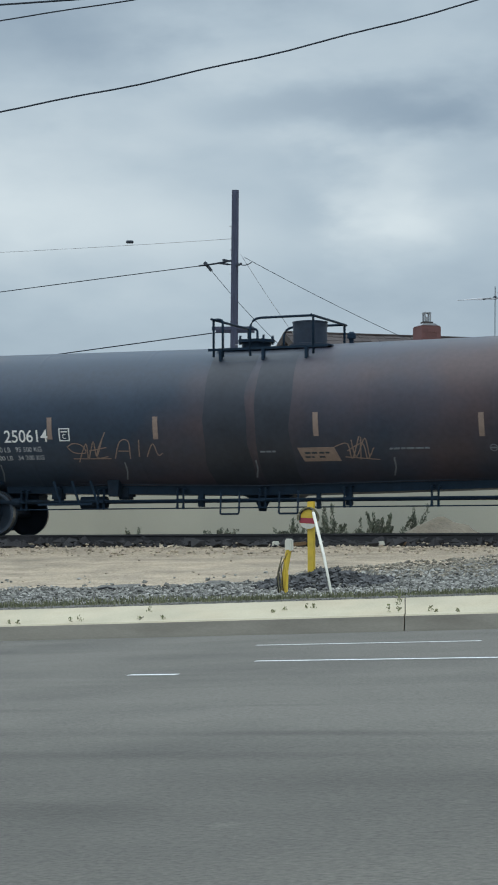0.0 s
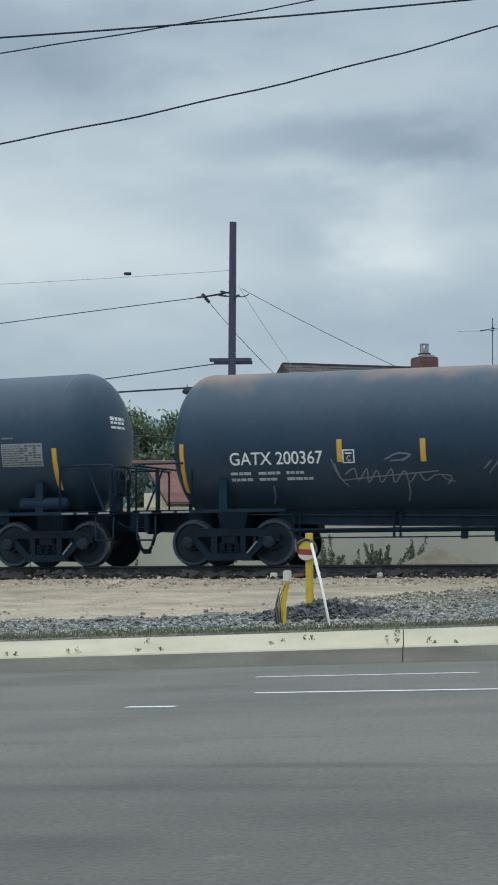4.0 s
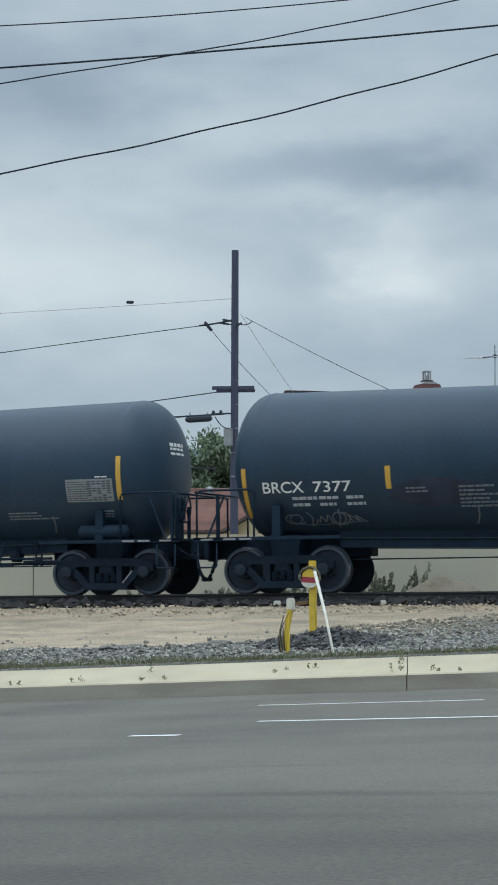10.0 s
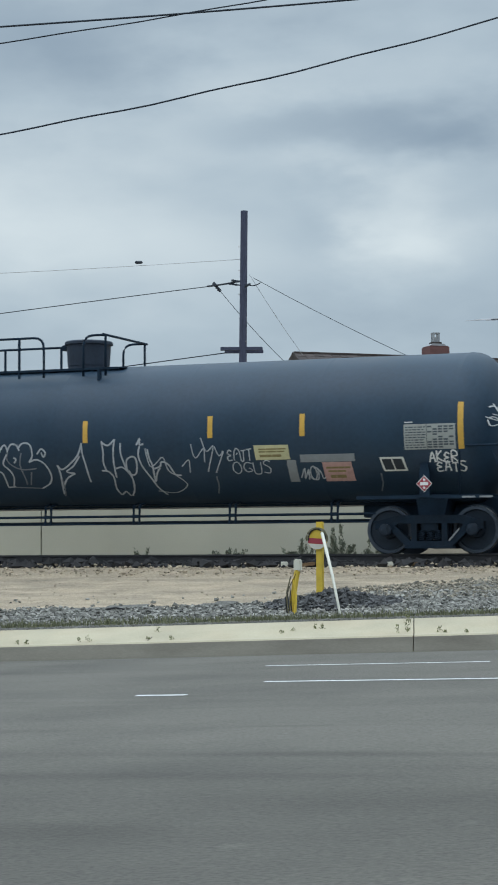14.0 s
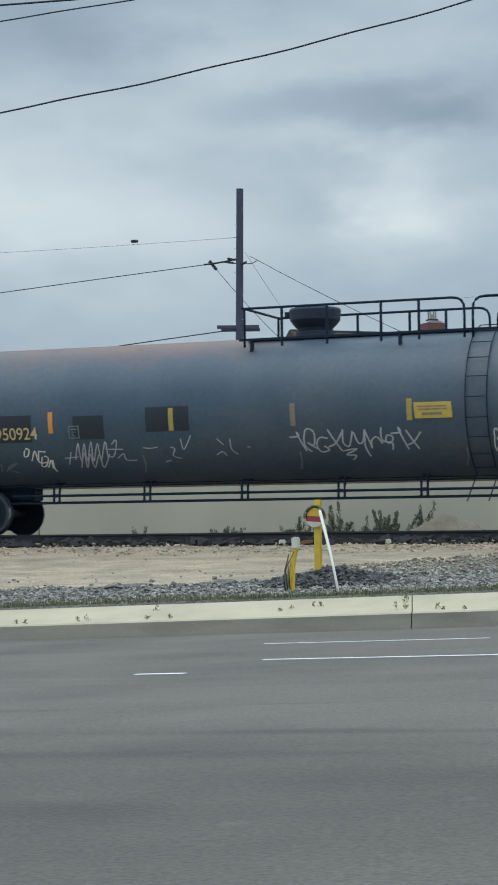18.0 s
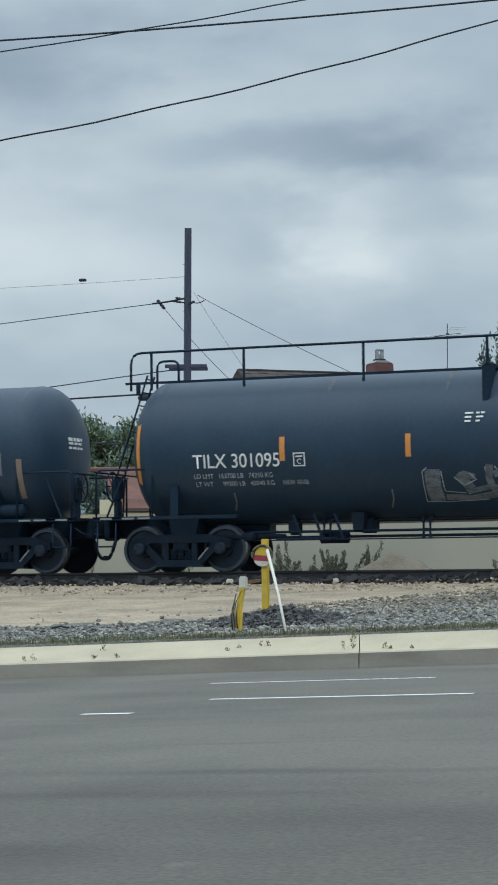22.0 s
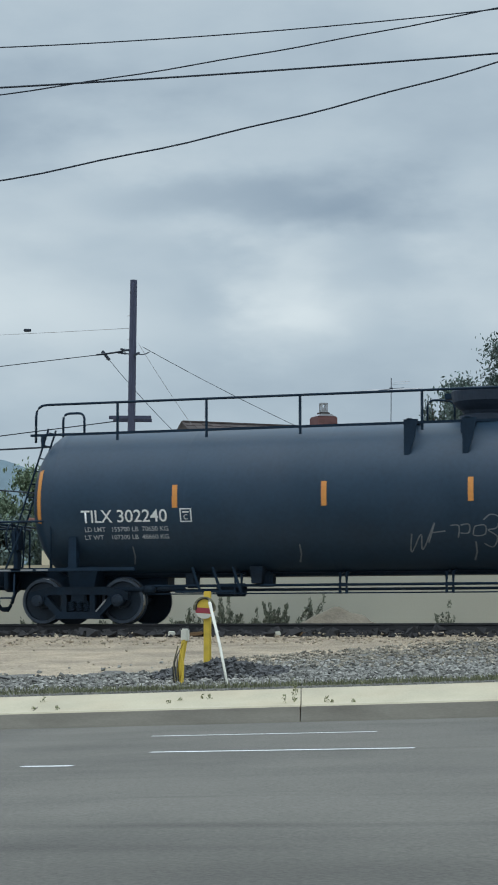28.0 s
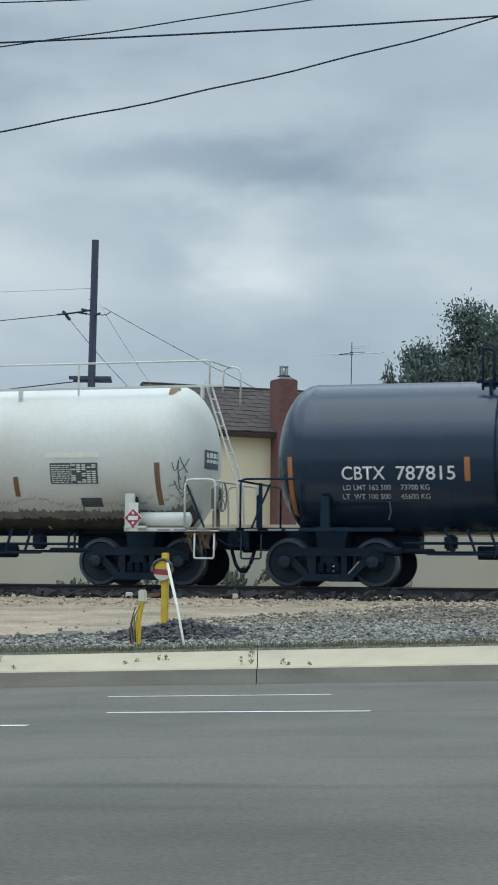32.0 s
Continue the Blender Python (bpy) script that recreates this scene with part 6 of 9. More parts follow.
def tank_car(name, u0, u1, paint="black", zc=2.55, sill="flange", label="", trim="steel", trucks=(1.4, 1.45), brake_end=1, low_rail=True, end_rails=True, reservoir=False, rail_in=0.75, hangers=None, gear=1, stanchions=False, sag=0.0, low=0.0, deep=0.29):
    """A tank car between the shell's ends u0 and u1 on the train's line."""
    uc, half = (u0 + u1) / 2, (u1 - u0) / 2 - 0.2
    c = thing(name, uc, MID_Y, RAIL_Z, label=label, category="tank car", group="tank cars of the train")
    c["zc"], c["uc"], c["shell"] = zc, uc, (zc, half, sag, low)
    part("tank", tank_mesh(half, paint, R_TANK, sag, low), None, c, m=pose(0, 0, zc))
    e = half + 0.55
    # stub sills, bolsters and saddles
    for s, k in ((-1, trucks[0]), (1, trucks[1])):
        tx = s * ((u1 - u0) / 2 - k)
        truck(c, tx)
        bm = box(B(), min(s * e, tx - s * 1.6), max(s * e, tx - s * 1.6), -0.22, 0.22, 0.72, 1.1, 0.02)
        box(bm, s * e - 0.06, s * e + 0.06, -0.7, 0.7, 0.7, 1.08, 0.02)
        part("draft_sill", bm, M["steel"], c)
        bm = prism(B(), [(tx - 0.25, 0.68), (tx + 0.25, 0.68), (tx + 0.34, 1.15), (tx - 0.34, 1.15)], -0.85, 0.85)
        for y in (-1.36, 1.2):
            prism(bm, [(tx - 0.09, 1.1), (tx + 0.09, 1.1), (tx + 0.08, 1.72), (tx - 0.08, 1.72)], y, y + 0.16)
        part("bolster", bm, M["steel"], c)
        coupler(c, s * e, s)
        # end platform and its side bars
        inner = tx - s * (1.35 if s < 0 or trim == "steel" else 0.15)
        bm = box(B(), min(s * e, inner), max(s * e, inner), -1.42, -1.3, 1.04, 1.115, 0.01)
        box(bm, min(s * e, inner), max(s * e, inner), 1.3, 1.42, 1.04, 1.115, 0.01)
        box(bm, min(s * (half - 0.15), s * e), max(s * (half - 0.15), s * e), -1.42, 1.42, 1.06, 1.11, 0.01)
        part("end_platform", bm, M["steel"] if s < 0 else M[trim], c)
        for q in (0.3, 0.78, 1.12):
            part("sill_stencil", box(B(), s * e - s * q - 0.13, s * e - s * q + 0.13, -1.426, -1.42, 1.055, 1.09), M["panel_grey"], c)
        if end_rails:
            railing(c, "end_handrail", [(s * (half - rail_in), -1.4, 1.1), (s * (half - rail_in), -1.4, 2.05), (s * (e - 0.08), -1.4, 2.05), (s * (e - 0.08), -1.4, 1.1)], 0.022, trim, 0.12)
            railing(c, "cross_handrail", [(s * (e - 0.05), -1.4, 2.02), (s * (e - 0.05), 1.4, 2.02)], 0.022, trim)
            railing(c, "end_handrail", [(s * (half - rail_in), 1.4, 1.1), (s * (half - rail_in), 1.4, 2.05), (s * (e - 0.08), 1.4, 2.05), (s * (e - 0.08), 1.4, 1.1)], 0.022, trim, 0.12)
        if end_rails:
            part("end_brace", tube(B(), [(s * (half - 0.12), -1.38, 1.95), (s * (e - 0.3), -1.38, 1.1)], 0.022, 6), M["steel"], c)
        if stanchions:
            for q, y, top in ((0.2, -0.95, 2.0), (0.38, -0.5, 1.78)):
                part("end_stanchion", box(B(), s * (half + q) - 0.035, s * (half + q) + 0.035, y - 0.03, y + 0.03, 1.08, top, 0.012), M[trim], c)
        railing(c, "stirrup_step", [(s * (e - 0.1), -1.38, 1.0), (s * (e - 0.1), -1.4, 0.52), (s * (e - 0.5), -1.4, 0.52), (s * (e - 0.5), -1.38, 1.0)], 0.018, trim, 0.04)
    # hand brake
    s = brake_end
    bm = tube(B(), [(s * (e - 0.15), -0.75 + 0.3 * math.cos(a), 1.75 + 0.3 * math.sin(a)) for a in [0.3491 * k for k in range(19)]], 0.018, 6, cap=False)
    for k in range(4):
        a = k * 0.785
        tube(bm, [(s * (e - 0.15), -0.75 - 0.29 * math.cos(a), 1.75 - 0.29 * math.sin(a)), (s * (e - 0.15), -0.75 + 0.29 * math.cos(a), 1.75 + 0.29 * math.sin(a))], 0.011, 5)
    bw = part("brake_wheel", bm, M["steel" if trim == "steel" else "panel_grey"], c)
    part("brake_housing", box(B(), min(s * (e - 0.19), s * (e - 0.34)), max(s * (e - 0.19), s * (e - 0.34)), -0.92, -0.58, 1.45, 1.95, 0.05), M["steel" if trim == "steel" else "soil"], bw)
    part("brake_stand", box(B(), s * (e - 0.27) - 0.05, s * (e - 0.27) + 0.05, -0.85, -0.65, 1.1, 1.46, 0.01), M["steel" if trim == "steel" else "soil"], c)
    # brake gear under the middle
    bm = lathe(B(), [(-0.3, 0.05), (-0.28, 0.13), (0.28, 0.13), (0.3, 0.05)], 16)
    part("brake_cylinder", bm, M["truck"], c, m=pose(gear * (half - 4.3), -0.6, 0.66), smooth=True)
    if reservoir:
        bm = lathe(B(), [(-0.55, 0.06), (-0.5, 0.15), (0.5, 0.15), (0.55, 0.06)], 20)
        part("air_reservoir", bm, M[trim], c, m=pose(half - 1.2 if rail_in > 0.5 else half - 0.62, -1.22, 1.27), smooth=True)
    belly = zc - R_TANK - (deep if sill == "box" else 0.0)
    rod_z = 0.66 if low_rail else belly - 0.13
    railing(c, "brake_rod", [(-half + 1.5, -0.62, rod_z), (half - 1.5, -0.62, rod_z)], 0.028 if low_rail else 0.014, "truck")
    part("control_valve", box(B(), gear * (half - 5.0) - 0.17, gear * (half - 5.0) + 0.17, -0.7, -0.4, 0.72, 1.02, 0.05), M["truck"], c)
    part("control_valve", box(B(), gear * (half - 3.5) - 0.11, gear * (half - 3.5) + 0.11, -0.8, -0.5, 0.7, 1.0, 0.04), M["truck"], c)
    # low rails along the belly
    a, b = -half + 2.6, half - 2.6
    if low_rail:
        drop = max(0.0, deep - 0.2) if sill == "box" else 0.0
        for z, r in ((zc - 1.715 - drop, 0.03), (zc - 1.875 - drop, 0.015)):
            part("belly_rail", tube(B(), [(a, -0.8, z), (b, -0.8, z)], r, 6), M["steel"], c)
        n = int(round((b - a) / 2.0))
        for x in hangers or [a + 0.15 + (b - a - 0.3) * k / n for k in range(n + 1)]:
            for d in (-0.065, 0.065):
                part("hanger", tube(B(), [(x + d, -0.45, zc - 1.43), (x + d, -0.78, zc - 1.5), (x + d, -0.8, zc - 1.89 - drop)], 0.032, 6), M["steel"], c)
            part("rail_clamp", box(B(), x - 0.09, x + 0.09, -0.85, -0.77, zc - 1.75 - drop, zc - 1.68 - drop, 0.01), M["steel"], c)
    if sill == "box":
        # deep sill under the two barrels, with a pale lip along its top edge
        b0, q = zc - R_TANK, half - 2.3
        part("belly_sill", prism(B(), [(-q, b0 + 0.11 - deep), (0, b0 - deep), (q, b0 + 0.11 - deep), (q, b0 + 0.22), (0, b0 + 0.12), (-q, b0 + 0.22)], -0.68, 0.68), M["steel"], c)
        for p0, p1 in (((-q - 1.2, b0 + 0.31 - deep), (0, b0 + 0.19 - deep)), ((0, b0 + 0.19 - deep), (q + 1.2, b0 + 0.31 - deep))):
            part("sill_lip", prism(B(), [p0, p1, (p1[0], p1[1] + 0.02), (p0[0], p0[1] + 0.02)], -0.74, -0.66), M["fitting"], c)
    else:
        part("belly_sill", box(B(), -half + 1.2, half - 1.2, -0.4, 0.4, zc - R_TANK - 0.03, zc - R_TANK + 0.1, 0.03), M["steel"], c)
        part("sill_lip", box(B(), -half + 0.7, half - 0.7, -0.52, -0.46, zc - R_TANK + 0.02, zc - R_TANK + 0.045, 0.005), M["truck"], c)
    if sill == "box":
        # outlet saddle under the middle
        part("outlet_saddle", prism(B(), [(-0.6, belly + 0.04), (0.6, belly + 0.04), (0.34, belly - 0.1), (-0.34, belly - 0.1)], -0.45, 0.45), M["steel"], c)
        part("outlet_valve", lathe(B(), [(belly - 0.31, 0.05), (belly - 0.3, 0.08), (belly - 0.2, 0.1), (belly - 0.08, 0.17)], 14, "z"), M["truck"], c, m=pose(gear * 0.3, 0, 0), smooth=True)
        if hangers:
            for x in (-1.0, -0.36, 0.36, 1.0):
                part("drop_bar", prism(B(), [(x - 0.035, belly + 0.03), (x + 0.035, belly + 0.03), (x + 0.03, belly - 0.3), (x, belly - 0.4), (x - 0.03, belly - 0.3)], -0.75, -0.69), M["steel"], c)
        else:
            for x in (-0.83, 0.42):
                railing(c, "sill_step", [(x, -0.95, belly + 0.08), (x, -1.0, belly - 0.37), (x + 0.4, -1.0, belly - 0.37), (x + 0.4, -0.95, belly + 0.08)], 0.02, "steel", 0.03)
            for x, w, d in ((-1.8, 0.065, 0.22), (-1.16, 0.04, 0.28), (1.36, 0.065, 0.22)):
                part("drop_bar", box(B(), gear * x - w, gear * x + w, -0.75, -0.65, belly - d, belly + 0.05, 0.01), M["steel"], c)
    # levers, brackets and rods of the brake gear
    rnd = random.Random(int(abs(uc) * 10))
    for sgn in (gear,):
        x = sgn * (half - rnd.uniform(3.4, 4.2))
        for k in range(3):
            q = x + sgn * (-0.5 + 0.42 * k)
            part("brace", tube(B(), [(q, -1.15, 1.1), (q - sgn * 0.16, -1.12, 0.62)], 0.028, 6), M["steel"], c)
        part("brace_bar", box(B(), x - 0.7, x + 0.55, -1.17, -1.1, 0.6, 0.645, 0.01), M["steel"], c)
        part("gear_box", prism(B(), [(x - sgn * 0.9 - 0.13, 1.12), (x - sgn * 0.9 + 0.13, 1.12), (x - sgn * 0.9 + 0.1, 0.78), (x - sgn * 0.9 - 0.1, 0.78)], -0.9, -0.6), M["truck"], c)
        part("brake_lever", box(B(), x + sgn * 0.9 - 0.3, x + sgn * 0.9 + 0.3, -0.85, -0.77, 0.66, 0.73, 0.02), M["truck"], c)
        lathe_rod = lathe(B(), [(-0.5, 0.03), (-0.45, 0.05), (0.1, 0.05), (0.15, 0.09), (0.32, 0.09), (0.36, 0.03)], 10)
        part("slack_adjuster", lathe_rod, M["truck"], c, m=pose(x + sgn * 1.6, -0.8, 0.68))
    # stiffener gussets low on the flank
    for k in range(5):
        x = -half + 2.4 + (2 * half - 4.8) * k / 4
        bm = B()
        ribbon(bm, [(x - 0.05, -1.5), (x + 0.03, -1.25), (x + 0.04, -1.0)], 0.03, c["shell"], 0.02)
        part("gusset", bm, M["dim"], c)
    return c


def top_works(car, near, kind="box", at=0.0, w=0.62, h=0.5, rail_h=0.5, posts=(), mat="steel", ladder=None, r=0.026, manway=None, far=True, loops=()):
    """Walkway, hand rails and the valve bonnet on the crown; near holds the near rail's lengths along the car."""
    zt = car["zc"] + R_TANK - car["shell"][2] - car["shell"][3]
    x0, x1, y0, y1 = near[0][0], near[-1][1], -0.95, 1.0
    wk = part("walkway", box(B(), x0 - 0.12, x1 + 0.3, y0 - 0.02, y0 + 0.02, zt - 0.125, zt - 0.075, 0.004), M[mat], car)
    if far is True:
        part("walkway_plank", box(B(), x0 - 0.1, x1 + 0.25, -0.6, -0.4, zt - 0.07, zt - 0.04, 0.004), M[mat], wk)
    for k in range(3):
        x = x0 + 0.15 + (x1 - x0 - 0.3) * k / 2
        part("walkway_bracket", prism(B(), [(x - 0.03, zt - 0.08), (x + 0.03, zt - 0.08), (x + 0.025, zt - 0.34), (x - 0.025, zt - 0.34)], -0.98, -0.88), M[mat], wk)
    sides = [(y0, near)] + ([(y1, near)] if far is True else [])
    for y, segs in sides:
        for i, (a, b) in enumerate(segs):
            first, last = i == 0, i == len(segs) - 1
            zl = zt - 0.25
            pts = [(a, y, zl), (a, y, zt + rail_h), (b, y, zt + rail_h), (b, y, zl)]
            k = min(0.24, (b - a) * 0.45)
            line = rounded(pts[:3], 0.03 if first and far is True else k)[:-1] + rounded(pts[1:], 0.03 if last else k)[1:]
            part("top_rail", tube(B(), line, r, 7), M[mat], car, smooth=True)
        for x in posts:
            part("rail_post", tube(B(), [(x, y, zt - 0.25), (x, y, zt + rail_h)], r * 1.1, 7), M[mat], car)
    for x in (x0, x1) if far is True else ():
        part("cross_rail", tube(B(), [(x, y0 - 0.12, zt + rail_h), (x, y1 + 0.12, zt + rail_h)], r, 7), M[mat], car)
    if far is not True:
        part("end_hoop", tube(B(), rounded([(x1 - 0.12, 0.3, zt - 0.1), (x1 - 0.12, 0.3, zt + rail_h), (x1 + 0.25, 0.3, zt + rail_h), (x1 + 0.25, 0.3, zt - 0.4)], 0.15), r, 7), M[mat], car, smooth=True)
        part("end_hoop", tube(B(), rounded([(x0 + 0.1, 0.2, zt - 0.2), (x0 + 0.1, 0.2, zt + rail_h - 0.06), (x0 + 0.58, 0.2, zt + rail_h - 0.06), (x0 + 0.58, 0.2, zt - 0.1)], 0.15), r, 7), M[mat], car, smooth=True)
        part("cross_rail", tube(B(), [(x1, y0, zt + rail_h), (x1 + 0.02, 0.3, zt + rail_h)], r, 7), M[mat], car)
    for a, b in loops:
        part("dome_rail", tube(B(), rounded([(at + a, 0.55, zt - 0.2), (at + a, 0.55, zt + 0.5), (at + b, 0.55, zt + 0.46), (at + b, 0.55, zt - 0.2)], 0.16), r * 0.9, 7), M[mat], car, smooth=True)
    if loops:
        for x in (-1.24, -0.11, 1.11):
            g = prism(B(), [(at + x - 0.1, zt - 0.07), (at + x + 0.17, zt - 0.07), (at + x + 0.11, zt - 0.4), (at + x + 0.01, zt - 0.74), (at + x - 0.1, zt - 0.78)], -1.3, -1.25)
            part("walkway_gusset", g, M[mat], wk)
            part("gusset_arm", box(B(), at + x - 0.05, at + x + 0.05, -1.3, -0.5, zt - 0.09, zt - 0.05, 0.005), M[mat], wk)
    if kind == "box":
        b = part("valve_bonnet", lathe(B(), [(zt - 0.08, w * 0.58), (zt + 0.03, w * 0.58), (zt + 0.04, w * 0.49), (zt + h - 0.01, w * 0.5)], 36, "z"), M["fitting"], car, m=pose(at, 0, 0))
        part("bonnet_lid", lathe(B(), [(zt + h - 0.01, w * 0.515), (zt + h + 0.015, w * 0.515), (zt + h + 0.03, w * 0.4)], 36, "z"), M["fitting"], b)
        v = part("manway", lathe(B(), [(zt - 0.05, 0.3), (zt + 0.1, 0.3), (zt + 0.1, 0.38), (zt + 0.16, 0.38), (zt + 0.18, 0.1)], 24, "z"), M[mat], car, m=pose(at + 1.0 if manway is None else manway, 0, 0))
        bolt = mesh_of("eye_bolt", tube(B(), [(0, 0, zt + 0.08), (0, 0, zt + 0.24)], 0.025, 6), M[mat])
        for k in range(8):
            part("eye_bolt", bolt, None, v, m=pose(0.36 * math.cos(k * 0.785), 0.36 * math.sin(k * 0.785), 0))
        part("vent_valve", lathe(B(), [(zt, 0.05), (zt + 0.12, 0.05), (zt + 0.12, 0.09), (zt + 0.22, 0.09), (zt + 0.26, 0.04)], 12, "z"), M[mat], car, m=pose(x0 - 0.1 if (manway or 9) > at else x1 + 0.45, 0.1, 0))
    elif kind != "none":
        prof = [(zt - 0.05, w * 0.4), (zt + 0.08, w * 0.4), (zt + 0.1, w * 0.34), (zt + h * 0.28, w * 0.36), (zt + h * 0.42, w * 0.44), (zt + h * 0.56, w * 0.5), (zt + h * 0.9, w * 0.52), (zt + h * 0.97, w * 0.5), (zt + h, w * 0.44), (zt + h + 0.02, 0.05)]
        if kind == "drum":
            prof = [(zt - 0.05, w * 0.45), (zt + 0.04, w * 0.45), (zt + 0.05, w * 0.46), (zt + h * 0.86, w * 0.49), (zt + h * 0.87, w * 0.53), (zt + h * 0.96, w * 0.53), (zt + h, w * 0.5), (zt + h + 0.01, 0.05)]
        b = part("valve_dome", lathe(B(), prof, 32, "z"), M["fitting"], car, m=pose(at, 0, 0))
        part("dome_hinge", box(B(), -w * 0.62, -w * 0.5, -0.08, 0.08, zt + h * 0.7, zt + h * 0.9, 0.01), M[mat], b)
    if ladder is not None:
        lad = part("ladder", tube(B(), [tuple(on_tank(ladder, 2.1 - 0.35 * k, car["shell"], 0.06)) for k in range(12)] + [(ladder, -1.5, 0.55)], 0.013, 6), M["steel"], car)
        part("ladder_stile", tube(B(), [tuple(on_tank(ladder + 0.42, 2.1 - 0.35 * k, car["shell"], 0.06)) for k in range(12)] + [(ladder + 0.42, -1.5, 0.55)], 0.013, 6), M["steel"], lad)
        for k in range(10):
            p = on_tank(ladder, 1.9 - 0.38 * k, car["shell"], 0.06)
            part("rung", tube(B(), [p, p + Vector((0.42, 0, 0))], 0.01, 5), M["steel"], lad)


def end_ladder(car, s, half, mat="steel"):
    """The slanting ladder from an end platform up to the crown walkway."""
    zt = car["zc"] + R_TANK
    lad = None
    top, foot = Vector((half - 0.4, 0, zt + 0.02)), Vector((half + 0.28, 0, 2.0))
    for y in (-0.75, -0.38):
        p = tube(B(), [(s * top.x, y, top.z), (s * foot.x, y, foot.z), (s * (foot.x + 0.05), y, 1.1)], 0.02, 6)
        ob = part("end_ladder" if lad is None else "ladder_stile", p, M[mat], car if lad is None else lad)
        lad = lad or ob
    for k in range(8):
        q = top.lerp(foot, (k + 0.3) / 7.6)
        part("rung", tube(B(), [(s * q.x, -0.75, q.z), (s * q.x, -0.38, q.z)], 0.014, 5), M[mat], lad)


def head_point(car, s, y, z, out=0.01):
    """A point on the domed end."""
    half = car["shell"][1]
    k = max(0.0, 1 - (y * y + z * z) / R_TANK ** 2)
    return Vector((s * (half - R_TANK * 0.5 + R_TANK * 0.5 * math.sqrt(k) + out), y, car["zc"] + z))


def head_patch(bm, car, s, y0, y1, z0, z1, out=0.01):
    g = [[bm.verts.new(head_point(car, s, y0 + (y1 - y0) * i / 4, z0 + (z1 - z0) * j / 2, out)) for j in range(3)] for i in range(5)]
    for i in range(4):
        for j in range(2):
            bm.faces.new((g[i][j], g[i + 1][j], g[i + 1][j + 1], g[i][j + 1]))
    return bm


def head_print(car, z0, z1, rows=3, mat="white", y0=-0.45, y1=0.15, s=1, board=None):
    """Small stencilled rows on the domed end, first row larger."""
    rnd = random.Random(int(100 * z1) + rows)
    if board:
        part("end_board", head_patch(B(), car, s, y0 - 0.08, y1 + 0.08, z0 - 0.05, z1 + 0.05, 0.008), M[board], car)
    bm = B()
    h = (z1 - z0) / rows
    for i in range(rows):
        a, top = y0, z1 - h * i
        while a < y1 - 0.05:
            e = min(y1, a + rnd.uniform(0.08, 0.2))
            head_patch(bm, car, s, a, e, top - h * (0.75 if i == 0 else 0.5), top, 0.014)
            a = e + 0.04
    tagged(part("end_stencil", bm, M[mat], car), kind="stuff")


def placard_up(car, x, z, r=0.16, face="red", holder="steel"):
    """A diamond placard in its upright holder beside the sill."""
    y = -1.5
    hold = part("placard_holder", box(B(), x - 0.1, x + 0.1, y + 0.012, y + 0.03, z - 0.26, z + 0.3, 0.004), M[holder], car)
    def diamond(q, y0, y1, mat, name):
        part(name, prism(B(), [(x + q, z), (x, z + q), (x - q, z), (x, z - q)], y0, y1), M[mat], hold)
    diamond(r, y, y + 0.01, "white", "placard")
    diamond(r * 0.9, y - 0.005, y - 0.001, face, "placard_face")
    bm = box(B(), x - r * 0.5, x + r * 0.5, y - 0.012, y - 0.006, z - r * 0.2, z + r * 0.2)
    box(bm, x - 0.02, x + 0.02, y - 0.012, y - 0.006, z + r * 0.35, z + r * 0.6)
    box(bm, x - 0.02, x + 0.02, y - 0.012, y - 0.006, z - r * 0.6, z - r * 0.35)
    part("placard_number", bm, M["white"], hold)


def rusty_rigging(car, x):
    """Rusted chains, pins and levers under a grimy end platform."""
    rig = part("brake_rigging", box(B(), x - 0.3, x + 0.32, -1.3, -1.22, 0.98, 1.03, 0.01), M["rust"], car, "rusty brake rigging")
    rnd = random.Random(4)
    for k in range(9):
        q = x - 0.28 + 0.07 * k
        l = rnd.uniform(0.15, 0.42)
        part("rigging_link", tube(B(), [(q, -1.27, 1.0), (q + rnd.uniform(-0.1, 0.1), -1.29, 1.0 - l * 0.5), (q + rnd.uniform(-0.08, 0.08), -1.27, 1.0 - l)], rnd.uniform(0.012, 0.026), 6), M["rust" if k % 3 else "truck"], rig)
    part("rigging_lever", prism(B(), [(x - 0.05, 1.0), (x + 0.22, 0.98), (x + 0.16, 0.72), (x + 0.02, 0.7)], -1.24, -1.2), M["soil"], rig)


def wash(car, u0, u1, v0, v1, mat, seed, name="grime_wash", label="ragged patch of grime", taper=True):
    """A ragged patch on the flank, tapering to both ends."""
    bm = B()
    n = 18
    rows = []
    for i in range(n + 1):
        v = v0 + (v1 - v0) * i / n
        k = math.sin(math.pi * (0.03 + 0.94 * i / n)) ** 0.6 if taper else 1.0
        m, w = (u0 + u1) / 2, (u1 - u0) / 2 * k
        e0, e1 = (w * (0.7 if taper else 0.2) * noise.noise((v * (4 if taper else 1.3), q, seed)) for q in (0.0, 7.0))
        rows.append([bm.verts.new(on_tank(u, v, car["shell"], 0.005)) for u in (m - w + e0, m + 0.15 * (e0 + e1), m + w + e1)])
    for a, b in zip(rows, rows[1:]):
        for k in (0, 1):
            bm.faces.new((a[k], a[k + 1], b[k + 1], b[k]))
    part(name, bm, M[mat], car, label, smooth=True)


